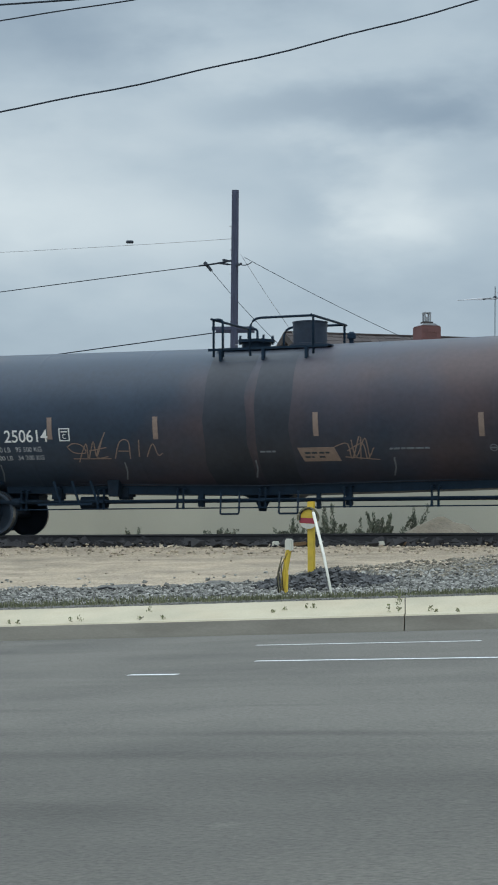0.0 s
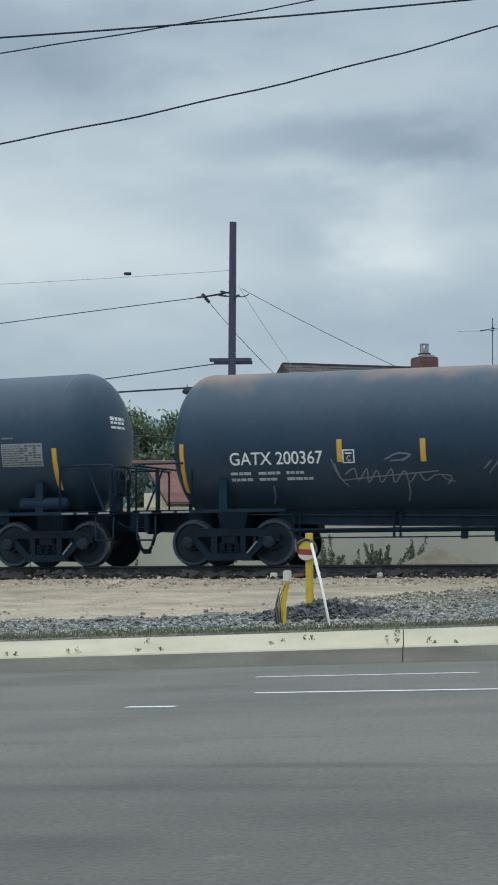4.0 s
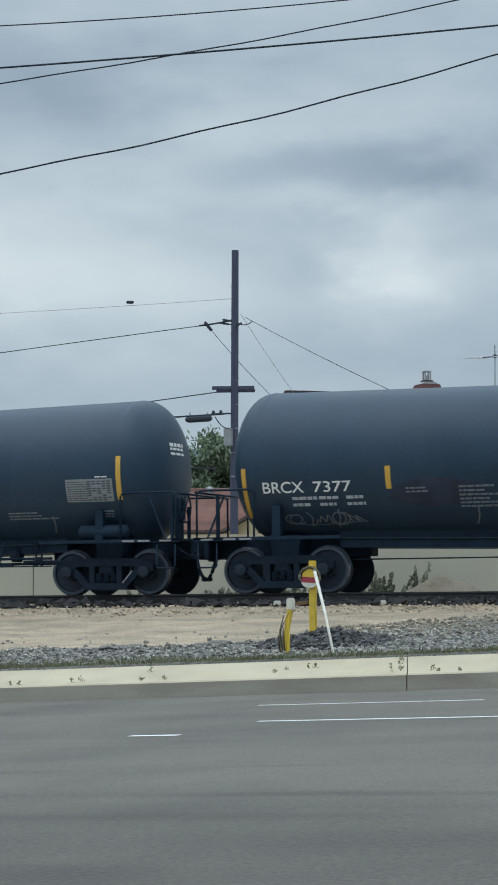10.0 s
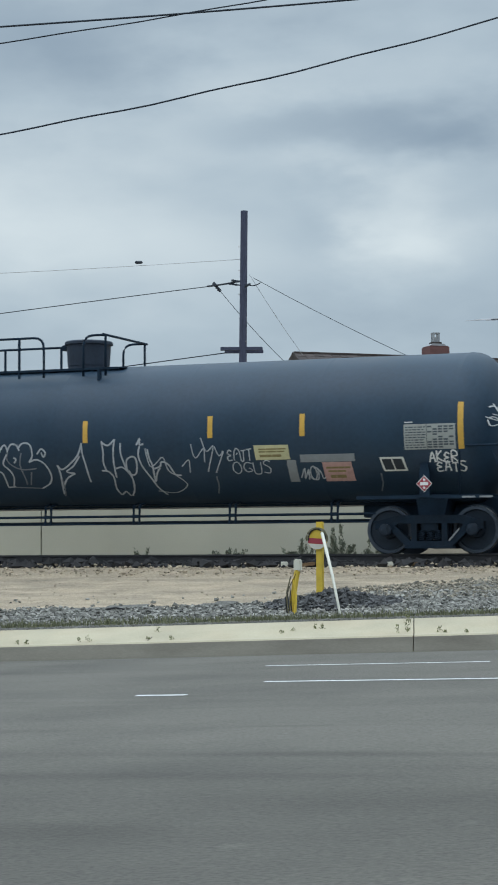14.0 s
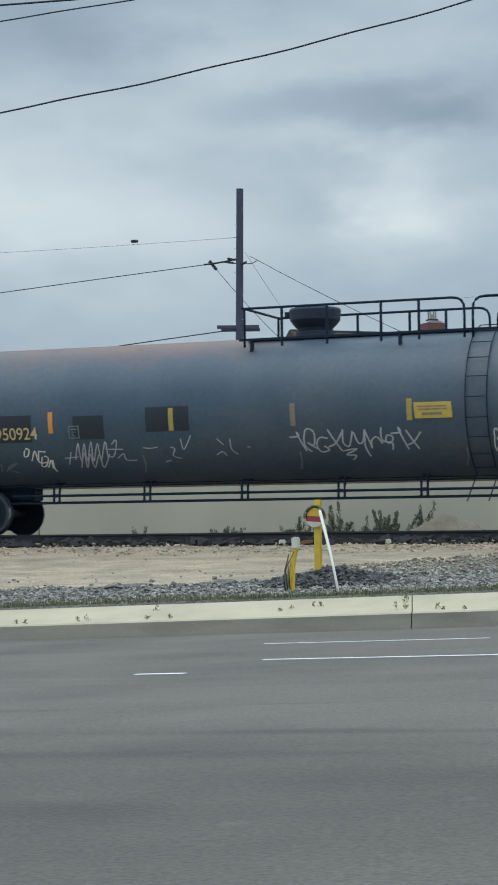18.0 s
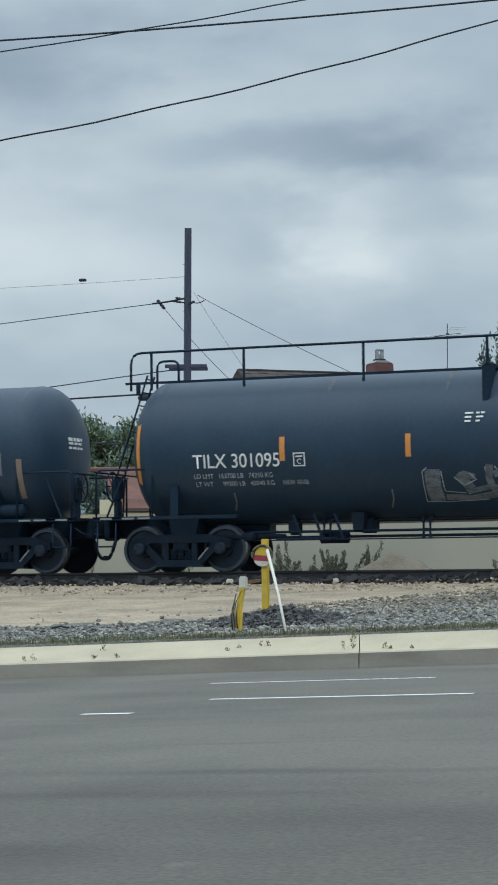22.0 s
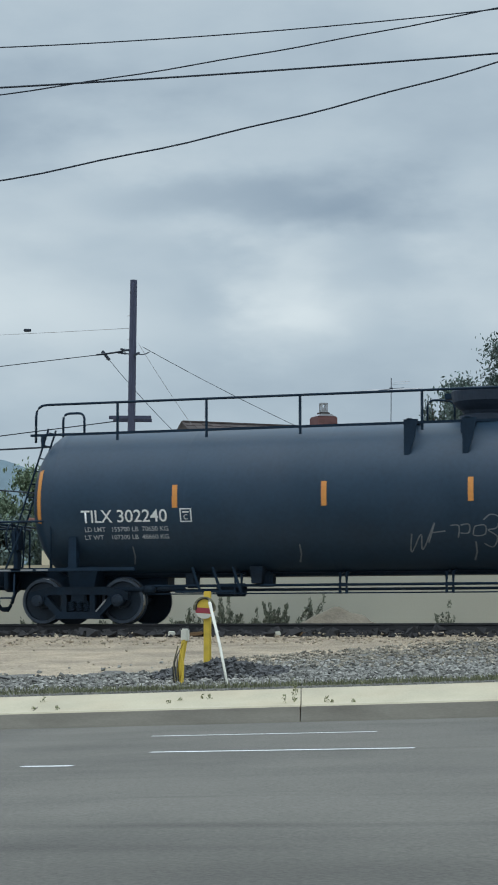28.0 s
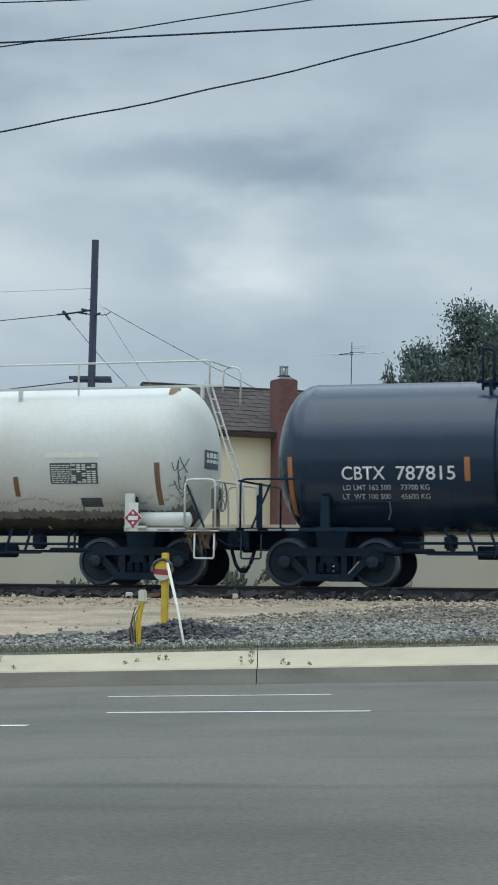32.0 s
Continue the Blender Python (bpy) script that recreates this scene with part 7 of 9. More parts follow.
def belly_grime_shade(car, u0, u1, top, rag, mat, seed, out):
    """Road dirt thrown up along the tank's underside, plus painted shade, with a ragged upper edge."""
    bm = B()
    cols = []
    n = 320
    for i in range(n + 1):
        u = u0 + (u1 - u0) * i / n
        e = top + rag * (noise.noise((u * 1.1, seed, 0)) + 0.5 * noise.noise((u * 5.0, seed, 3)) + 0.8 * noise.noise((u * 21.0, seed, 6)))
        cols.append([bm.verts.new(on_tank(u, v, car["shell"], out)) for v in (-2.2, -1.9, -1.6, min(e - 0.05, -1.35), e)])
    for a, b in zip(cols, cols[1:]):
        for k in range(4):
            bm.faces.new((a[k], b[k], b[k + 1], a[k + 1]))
    part("dirt_film", bm, M[mat], car, "dark road dirt and painted shade along the underside", smooth=True)


# Each car: shell ends on the train's line, paint, fittings
C1 = tank_car("tank_car", 55.64, 72.26, "rustblack", 2.4, "box", "rust-brown tank car with white lettering and graffiti", low_rail=True, gear=-1, stanchions=True, sag=0.06, low=0.03, deep=0.13)
C2 = tank_car("tank_car", 38.37, 54.68, "sooty", 2.5, "box", "black tank car with white lettering and sprayed words", trucks=(1.6, 1.3), stanchions=True, sag=0.03, low=0.08)
C3 = tank_car("tank_car", 20.93, 37.34, "black", 2.57, "box", "black tank car with plain white lettering", low_rail=False, reservoir=True, gear=-1, stanchions=True, sag=0.09)
C4 = tank_car("tank_car", 3.47, 19.91, "black", 2.57, "box", "black tank car with sprayed word and dim red smears", low_rail=False, reservoir=True, stanchions=True, sag=0.08)
C5 = tank_car("tank_car", -14.16, 2.47, "black", 2.57, "box", "clean black tank car with orange sign board", reservoir=True, hangers=(-4.14, -2.41, 1.77, 3.59, 5.21), stanchions=True, sag=0.12, low=0.02)
C6 = tank_car("tank_car", -34.22, -15.24, "black", 2.5, "flange", "black gas tank car covered in pale graffiti", trucks=(1.42, 1.66), hangers=(-6.55, -4.56, -2.53, -0.51, 1.52, 3.65, 5.82), gear=-1, stanchions=True, low=0.05)
C7 = tank_car("tank_car", -53.90, -35.17, "faded", 2.52, "flange", "faded grey tank car with rusty crown and gold lettering", hangers=(-5.53, -3.46, -1.31, 0.74, 2.44, 4.48, 6.08), low=0.06)
C8 = tank_car("tank_car", -72.94, -54.87, "black", 2.48, "flange", "black liquefied gas tank car with full-length top railing", brake_end=-1, hangers=(-4.63, -2.62, -0.64, 1.41, 3.44, 5.44), gear=-1, low=0.06)
C9 = tank_car("tank_car", -92.98, -74.03, "black", 2.48, "flange", "dark grey-black gas tank car with faint graffiti", reservoir=True, hangers=(-5.14, -3.05, -0.87, 1.42, 3.47, 5.52), low=0.04)
C10 = tank_car("tank_car", -113.03, -94.02, "black", 2.46, "flange", "black gas tank car with many small signs and top railing", brake_end=-1, hangers=(-4.80, -2.66, -0.56, 1.55, 3.62, 5.67), gear=-1, low=0.03)
C11 = tank_car("tank_car", -133.18, -114.09, "gloss", 2.55, "flange", "glossy black gas tank car with yellow graffiti", hangers=(-2.92, -0.67, 1.64, 3.94, 6.04), gear=-1, stanchions=True, low=0.07)
C12 = tank_car("tank_car", -151.45, -134.23, "cream", 2.52, "flange", "grimy cream-white gas tank car with white fittings", trim="cream", reservoir=True, rail_in=0.15)
top_works(C1, ((-0.98, -0.78), (-0.19, 1.15)), "box", 0.75, 0.70, 0.47, manway=-0.42, rail_h=0.51)
top_works(C2, ((-0.31, 0.34), (0.92, 1.09)), "box", -0.09, 0.57, 0.35, manway=0.74, rail_h=0.46)
top_works(C3, ((-0.71, 0.34), (0.84, 1.01)), "box", -0.36, 0.68, 0.47, manway=0.63, rail_h=0.48)
top_works(C4, ((-1.06, -0.82), (-0.33, 0.64)), "box", 0.37, 0.72, 0.48, manway=-0.55, rail_h=0.5)
top_works(C5, ((-0.60, 0.59), (1.14, 1.36)), "box", 0.09, 0.75, 0.42, manway=1.00, rail_h=0.51)
top_works(C6, ((-5.18, -4.98), (-4.35, -0.54), (0.38, 0.89)), "drum", 0.04, 0.97, 0.58, rail_h=0.6, posts=(-3.77, -2.51, -1.12), ladder=-4.86)
top_works(C7, ((-1.22, 3.33), (3.50, 5.28)), "dome", -0.05, 1.02, 0.58, rail_h=0.53, posts=(-0.42, 0.53, 1.65, 2.42, 4.38), ladder=3.48)
top_works(C8, ((-8.72, 8.23),), "dome", -0.03, 1.05, 0.57, rail_h=0.52, posts=(-8.27, -6.28, -3.80, -1.34, 1.16, 3.66, 6.04), far=False, loops=((-1.3, -0.75), (0.66, 1.36)))
top_works(C9, ((-1.07, -0.53), (0.38, 3.82), (4.42, 5.02)), "dome", 0.00, 0.95, 0.51, rail_h=0.53, posts=(2.12,), ladder=3.92)
top_works(C10, ((-9.10, 8.60),), "dome", 0.03, 1.31, 0.60, rail_h=0.52, posts=(-7.31, -5.41, -3.47, -1.03, 0.99, 2.82, 4.73, 6.64), far=False, loops=((-1.3, -0.75), (0.66, 1.36)))
top_works(C11, ((-5.18, -4.96), (-4.32, -0.60), (0.33, 0.82)), "drum", 0.04, 0.91, 0.48, rail_h=0.53, posts=(-3.47, -2.20, -1.20), ladder=-4.86)
top_works(C12, ((0.52, 8.59),), "none", 2.02, 1.2, 0.6, rail_h=0.4, posts=(3.02, 5.82), mat="cream", r=0.02, far=False)
end_ladder(C8, -1, 8.84)
end_ladder(C10, -1, 9.31)
end_ladder(C12, 1, 8.83, "cream")

stripe(C1, -7.62, -0.49, 0.89, "tan")
stripe(C1, -4.41, -0.45, 0.00, "tan")
stripe(C1, -2.04, -0.50, -0.04, "tan")
stripe(C1, 1.37, -0.51, -0.04, "tan")
stripe(C1, 4.68, -0.59, -0.13, "tan")
text(C1, "MULX", -6.44, -5.67, -0.49, -0.24, "white")
text(C1, "250614", -5.46, -4.46, -0.50, -0.24, "white")
text(C1, "LD LMT  210600 LB   95 500 KG", -6.49, -4.64, -0.71, -0.60, "chalk", "lettering", 0.0)
text(C1, "LT WT     75400 LB   34 200 KG", -6.47, -4.62, -0.90, -0.79, "chalk", "lettering", 0.0)
boxed(C1, -4.08, -0.36)
plate(C1, 1.00, 1.76, -1.07, -0.75, "tan", "warning_board", "dusty tan warning board", 0.1)
bars(C1, 1.09, 1.68, -1.01, -0.82, 2, "panel_dark", 2)
doodle(C1, -4.05, -1.93, -0.98, -0.33, [(0.022, ((0.00, 0.54), (0.07, 0.66), (0.16, 0.59), (0.19, 0.34), (0.07, 0.35), (0.01, 0.52))), (0.022, ((0.10, 0.00), (0.21, 0.65), (0.21, 0.13), (0.29, 0.71), (0.30, 0.20), (0.39, 0.82))), (0.022, ((0.42, 1.00), (0.30, 0.20), (0.42, 0.19))), (0.022, ((0.23, 0.40), (0.42, 0.51))), (0.022, ((0.49, 0.11), (0.57, 0.69), (0.66, 0.68), (0.65, 0.10))), (0.022, ((0.54, 0.38), (0.66, 0.37))), (0.022, ((0.77, 0.74), (0.75, 0.16))), (0.022, ((0.83, 0.16), (0.91, 0.60), (0.95, 0.22), (1.00, 0.28))), (0.022, ((0.05, 0.14), (0.45, 0.12)))], "tan", "thin dull pink sprayed scrawl")
doodle(C1, 1.73, 2.60, -1.05, -0.53, [(0.022, ((0.00, 0.60), (0.30, 0.71), (0.36, 0.06), (0.59, 1.00))), (0.022, ((0.27, 0.40), (0.65, 0.70), (0.72, 0.05), (0.90, 0.53))), (0.022, ((0.40, 0.86), (0.46, 0.14), (0.72, 0.92), (0.77, 0.13))), (0.022, ((0.20, 0.15), (1.00, 0.00))), (0.022, ((0.63, 0.97), (0.56, 0.02)))], "tan", "tangled dull pink sprayed scrawl")
bars(C1, 2.83, 3.75, -0.85, -0.77, 1, "dim", 1)
placard_round(C1, 4.88, -0.83)
bars(C1, 0.16, 0.63, -0.86, -0.78, 1, "dim", 1)
stripe(C2, -2.39, -0.55, -0.10, "stripe")
stripe(C2, -7.41, -1.20, -0.08, "stripe")
stripe(C2, -4.07, -0.52, -0.07, "stripe")
stripe(C2, -0.63, -0.52, -0.10, "stripe")
stripe(C2, 1.22, -0.53, -0.08, "stripe")
stripe(C2, 2.74, -0.54, -0.08, "stripe")
stripe(C2, 4.42, -0.52, -0.06, "stripe")
stripe(C2, 7.30, -1.04, -0.07, "stripe")
text(C2, "GATX 200367", -6.36, -4.42, -0.54, -0.28, "white")
bars(C2, -6.37, -4.61, -0.92, -0.65, 2, "chalk", 3)
boxed(C2, -3.89, -0.41)
text(C2, "FRA-AIP", 5.53, 6.09, -0.16, -0.05, "white")
text(C2, "SR 13450", 5.43, 6.08, -0.29, -0.18, "white")
text(C2, "DOT-SP 21134", 5.14, 6.07, -0.43, -0.30, "white")
data_panel(C2, 6.22, 7.21, -0.54, 0.01, "dim")
frame_plate(C2, 5.63, 6.12, -1.13, -0.80)
scribble(C2, 6.72, 7.30, -1.95, -1.52, 21, 5, "white", 0.03)
bars(C2, 1.47, 2.28, -1.24, -0.77, 5, "dim", 1)
bars(C2, 3.24, 3.88, -0.88, -0.76, 2, "dim", 1)
bars(C2, 4.38, 5.26, -1.01, -0.81, 3, "dim", 1)
doodle(C2, -4.25, -1.81, -0.99, -0.37, [(0.022, ((0.00, 0.87), (0.03, 0.48), (0.07, 0.12))), (0.022, ((0.44, 0.80), (0.55, 1.00), (0.66, 0.94), (0.58, 0.73))), (0.022, ((0.90, 0.22), (0.94, 0.07), (1.00, 0.00)))], "dim", "faint sprayed swoosh")
doodle(C2, 1.41, 2.54, -0.74, -0.43, [(0.042, ((0.00, 0.84), (0.11, 1.00), (0.24, 0.94), (0.24, 0.65), (0.10, 0.42), (0.01, 0.53))), (0.042, ((0.10, 0.83), (0.06, 0.17))), (0.042, ((0.12, 0.42), (0.27, 0.00))), (0.042, ((0.35, 0.93), (0.31, 0.25), (0.45, 0.19), (0.54, 0.79))), (0.042, ((0.54, 0.86), (0.52, 0.13))), (0.042, ((0.62, 0.78), (0.58, 0.17))), (0.042, ((0.60, 0.78), (0.74, 0.89), (0.76, 0.45), (0.58, 0.17))), (0.042, ((0.82, 0.45), (0.99, 0.50), (0.97, 0.86), (0.85, 0.76), (0.82, 0.35), (1.00, 0.18)))], "white", "white sprayed word")
doodle(C2, 2.88, 3.86, -0.71, -0.35, [(0.042, ((0.01, 1.00), (0.00, 0.42), (0.05, 0.16), (0.19, 0.36))), (0.042, ((0.32, 0.71), (0.24, 0.44), (0.33, 0.22), (0.40, 0.56), (0.32, 0.71))), (0.042, ((0.23, 0.08), (0.27, 0.01))), (0.042, ((0.36, 0.07), (0.39, 0.00))), (0.042, ((0.51, 0.84), (0.50, 0.12))), (0.042, ((0.74, 0.88), (0.53, 0.42), (0.67, 0.11), (0.93, 0.09), (1.00, 0.34), (0.92, 0.45)))], "white", "white sprayed word with a tail")
doodle(C2, -4.19, -0.93, -1.06, -0.38, [(0.028, ((0.00, 0.76), (0.03, 0.29), (0.07, 0.01))), (0.028, ((0.06, 0.41), (0.12, 0.59), (0.14, 0.21), (0.20, 0.58), (0.20, 0.13), (0.26, 0.51), (0.28, 0.12), (0.35, 0.56), (0.36, 0.11), (0.43, 0.49), (0.45, 0.10), (0.51, 0.42), (0.55, 0.15), (0.62, 0.34), (0.71, 0.27), (0.68, 0.00))), (0.028, ((0.04, 0.22), (0.25, 0.32), (0.64, 0.46))), (0.028, ((0.33, 0.86), (0.39, 1.00), (0.47, 0.96), (0.42, 0.83), (0.35, 0.80))), (0.028, ((0.91, 0.49), (0.96, 0.75))), (0.028, ((0.94, 0.36), (1.00, 0.72)))], "dim", "dense worn sprayed scrawl")
stripe(C3, -7.45, -1.56, -0.11, "stripe")
stripe(C3, -4.44, -0.59, -0.13, "stripe")
stripe(C3, -1.49, -0.63, -0.17, "stripe")
stripe(C3, 1.19, -0.63, -0.16, "stripe")
stripe(C3, 4.19, -0.65, -0.17, "stripe")
stripe(C3, 7.16, -1.09, -0.15, "stripe")
text(C3, "7376", -6.05, -5.36, -0.66, -0.41, "white")
text(C3, "BRCX", -7.08, -6.26, -0.66, -0.41, "white")
bars(C3, -6.52, -4.85, -0.96, -0.69, 2, "chalk", 2)
bars(C3, -4.07, -3.57, -0.75, -0.59, 2, "dim", 1)
bars(C3, -3.04, -2.15, -1.12, -0.61, 6, "dim", 1)
bars(C3, -0.99, -0.54, 0.01, 0.17, 2, "dim", 1)
bars(C3, 1.83, 2.55, -0.96, -0.70, 3, "dim", 1)
bars(C3, -1.10, -0.64, -1.54, -1.34, 2, "dim", 1)
data_panel(C3, 5.95, 6.89, -0.52, -0.04)
bars(C3, 5.96, 6.32, 0.04, 0.11, 1, "dim", 1)
plate(C3, 4.96, 5.19, -1.20, -1.10, "dim", "tag_plate")
placard_dark(C3, 6.49, -1.41)
stripe(C4, -7.47, -1.27, -0.12, "stripe")
stripe(C4, -4.48, -0.60, -0.15, "stripe")
stripe(C4, -1.52, -0.58, -0.14, "stripe")
stripe(C4, 1.18, -0.59, -0.13, "stripe")
stripe(C4, 4.13, -0.61, -0.14, "stripe")
stripe(C4, 7.16, -1.04, -0.11, "stripe")
text(C4, "BRCX", -7.07, -6.22, -0.63, -0.40, "white")
text(C4, "7377", -6.02, -5.24, -0.63, -0.41, "white")
bars(C4, -6.49, -4.81, -0.97, -0.68, 2, "chalk", 3)
scribble(C4, -6.69, -5.12, -1.47, -1.06, 41, 5, "dim", 0.03)
bars(C4, -4.15, -3.63, -0.71, -0.56, 2, "dim", 1)
bars(C4, -3.10, -2.20, -1.07, -0.55, 6, "dim", 1)
bars(C4, 0.30, 0.76, 0.03, 0.17, 2, "dim", 1)
bars(C4, 0.27, 0.85, -0.66, -0.36, 4, "white", 1)
bars(C4, 0.28, 0.74, -1.32, -1.22, 1, "dim", 2)
bars(C4, 0.38, 0.84, -0.93, -0.68, 3, "dim", 1)
doodle(C4, 4.16, 5.94, -0.80, -0.41, [(0.038, ((0.10, 0.88), (0.24, 0.91))), (0.038, ((0.19, 0.87), (0.15, 0.26), (0.07, 0.02))), (0.038, ((0.22, 0.00), (0.35, 0.90), (0.37, 0.06))), (0.038, ((0.27, 0.37), (0.38, 0.41))), (0.038, ((0.53, 0.88), (0.44, 0.60), (0.42, 0.11), (0.51, 0.10), (0.54, 0.47), (0.49, 0.47))), (0.038, ((0.71, 0.93), (0.67, 1.00), (0.62, 0.89), (0.62, 0.68), (0.66, 0.53), (0.69, 0.33), (0.66, 0.08), (0.58, 0.04))), (0.038, ((0.78, 0.68), (0.85, 0.43), (1.00, 0.24))), (0.038, ((0.78, 0.02), (0.92, 0.18), (1.00, 0.24))), (0.038, ((0.00, 0.41), (0.06, 0.45))), (0.038, ((0.00, 0.15), (0.06, 0.22)))], "white", "white sprayed word between arrows")
doodle(C4, 0.40, 0.91, -0.92, -0.77, [(0.02, ((0.00, 1.00), (0.12, 0.25), (0.58, 0.52))), (0.02, ((0.68, 0.93), (1.00, 0.84), (0.71, 0.00), (0.99, 0.04)))], "chalk", "short pale sprayed dashes")
data_panel(C4, 5.85, 6.97, -0.48, -0.00)
bars(C4, 5.85, 6.28, 0.10, 0.14, 1, "dim", 1)
plate(C4, 4.75, 5.00, -1.15, -1.04, "dim", "tag_plate")
stripe(C5, -7.67, -0.98, 0.30, "stripe")
stripe(C5, -4.44, -0.47, -0.01, "stripe")
stripe(C5, -1.03, -0.49, -0.04, "stripe")
stripe(C5, 1.58, -0.46, 0.02, "stripe")
stripe(C5, 4.55, -0.45, 0.00, "stripe")
stripe(C5, 7.36, -0.68, 0.23, "stripe")
text(C5, "BRCX", -6.73, -5.86, -0.66, -0.42, "white")
text(C5, "6179", -5.56, -4.91, -0.67, -0.43, "white")
text(C5, "LD LMT 204 000      92600 KG", -6.70, -5.01, -0.89, -0.79, "chalk")
text(C5, "LT  WT   81 700      37 100 KG", -6.73, -5.06, -1.08, -0.97, "chalk")
sign(C5, -0.89, -0.22, -0.56, -0.25, "panel_orange", "faded orange sign board")
bars(C5, 1.15, 2.14, -1.24, -0.73, 6, "dim", 1)
bars(C5, 3.24, 3.92, -1.02, -0.92, 2, "dim", 1)
data_panel(C5, 6.17, 7.22, -0.70, -0.22)
bars(C5, 6.84, 7.22, -0.21, -0.15, 1, "white", 1)
bars(C5, 4.75, 5.91, -1.11, -0.89, 3, "dim", 1)
bars(C5, 6.89, 7.23, -1.09, -0.89, 3, "dim", 1)
stripe(C6, -8.70, -0.56, 0.33, "stripe")
stripe(C6, -5.68, -0.25, 0.21, "stripe")
stripe(C6, -2.77, -0.19, 0.25, "stripe")
stripe(C6, 0.69, -0.22, 0.23, "stripe")
stripe(C6, 3.45, -0.19, 0.25, "stripe")
stripe(C6, 5.40, -0.20, 0.24, "stripe")
stripe(C6, 8.59, -0.53, 0.38, "stripe")
text(C6, "CBTX 784587", -8.40, -6.40, -0.25, -0.00, "white")
boxed(C6, -5.90, -0.11)
text(C6, "LD LMT  163800 LB 74250 KG", -8.33, -6.75, -0.51, -0.42, "chalk")
text(C6, "LT WT     99400 LB 45080 KG", -8.36, -6.78, -0.68, -0.58, "chalk")
tag_word(C6, "HERz", -8.85, -8.26, -0.87, -0.62, "chalk", 0.02, "unreadable sprayed scrawl", 1.1)
plate(C6, -6.36, -5.17, -1.16, -0.64, "grime", "paint_patch", "blotched grey-brown paint patch")
doodle(C6, -3.49, -2.27, -0.68, -0.30, [(0.034, ((0.00, 0.74), (0.06, 0.53), (0.12, 0.00))), (0.034, ((0.14, 0.88), (0.07, 0.43), (0.17, 0.37), (0.31, 0.92))), (0.034, ((0.17, 0.05), (0.30, 0.77), (0.38, 0.91), (0.35, 0.51), (0.36, 0.04))), (0.034, ((0.24, 0.36), (0.36, 0.41))), (0.034, ((0.47, 0.65), (0.56, 1.00), (0.48, 0.50), (0.56, 0.55), (0.47, 0.24), (0.41, 0.09), (0.58, 0.13))), (0.034, ((0.70, 0.94), (0.63, 0.49), (0.71, 0.38), (0.63, 0.07), (0.77, 0.01), (0.88, 0.21))), (0.034, ((0.84, 0.78), (0.78, 0.48), (0.90, 0.57), (1.00, 0.61)))], "chalk", "pale sprayed word in angular letters")
doodle(C6, -3.83, -2.74, -1.18, -0.49, [(0.034, ((0.00, 0.69), (0.12, 0.92), (0.26, 1.00), (0.37, 0.88))), (0.034, ((0.02, 0.66), (0.05, 0.47), (0.17, 0.20), (0.25, 0.43), (0.19, 0.68), (0.06, 0.75))), (0.034, ((0.37, 0.74), (0.41, 0.61))), (0.034, ((0.33, 0.56), (0.50, 0.42))), (0.034, ((0.42, 0.55), (0.34, 0.30), (0.44, 0.19))), (0.034, ((0.76, 0.66), (0.63, 0.42), (0.70, 0.29), (0.82, 0.41), (0.79, 0.63))), (0.034, ((0.88, 0.72), (1.00, 0.80), (1.00, 0.65), (0.89, 0.51), (0.82, 0.35), (0.93, 0.18))), (0.034, ((0.42, 0.02), (0.52, 0.12), (0.70, 0.08), (0.84, 0.00)))], "chalk", "pale sprayed word with an underline")
doodle(C6, -3.10, -3.08, -1.18, -1.10, [(0.034, ((0.00, 1.00), (1.00, 0.00)))], "chalk", "pale sprayed word with an underline")
doodle(C6, -4.33, -3.90, -1.01, 0.10, [(0.03, ((0.16, 0.50), (0.48, 0.45), (0.80, 0.53))), (0.03, ((0.21, 0.28), (0.61, 0.32), (1.00, 0.31))), (0.03, ((0.38, 0.25), (0.51, 0.13), (0.82, 0.16))), (0.03, ((0.00, 0.17), (0.29, 0.09), (0.55, 0.05), (1.00, 0.00))), (0.03, ((0.13, 1.00), (0.26, 0.91)))], "dim", "worn-off sprayed scrawl")
doodle(C6, -5.78, -5.06, -0.60, -0.35, [(0.026, ((0.00, 0.74), (0.05, 0.01), (0.15, 0.88))), (0.026, ((0.07, 0.34), (0.24, 0.88), (0.14, 0.09))), (0.026, ((0.24, 0.80), (0.37, 0.55), (0.25, 0.00), (0.21, 0.72))), (0.026, ((0.69, 1.00), (0.47, 0.70), (0.47, 0.15), (0.68, 0.21))), (0.026, ((0.86, 0.91), (0.77, 0.29), (0.94, 0.12), (1.00, 0.75)))], "faint", "small sprayed letters")
doodle(C6, -7.81, -6.65, -1.29, -0.79, [(0.03, ((0.00, 1.00), (0.04, 0.72), (0.07, 0.05))), (0.03, ((0.05, 0.95), (0.14, 0.90), (0.22, 0.37))), (0.03, ((0.11, 0.62), (0.16, 0.21), (0.28, 0.52), (0.27, 0.20), (0.41, 0.61))), (0.03, ((0.41, 0.61), (0.48, 0.55), (0.46, 0.19), (0.57, 0.40))), (0.03, ((0.57, 0.97), (0.71, 0.87), (0.64, 0.60))), (0.03, ((0.76, 0.96), (0.83, 0.59), (0.93, 0.28), (0.93, 0.00))), (0.03, ((0.81, 0.73), (0.84, 0.28), (0.94, 0.43), (1.00, 0.77)))], "dim", "worn-off sprayed word")
doodle(C6, -6.53, -6.29, -1.08, -0.62, [(0.034, ((0.00, 1.00), (0.24, 0.52))), (0.034, ((0.77, 0.90), (0.89, 0.56), (0.78, 0.05), (0.39, 0.00), (0.51, 0.37), (1.00, 0.61)))], "chalk", "sprayed stroke and curl")
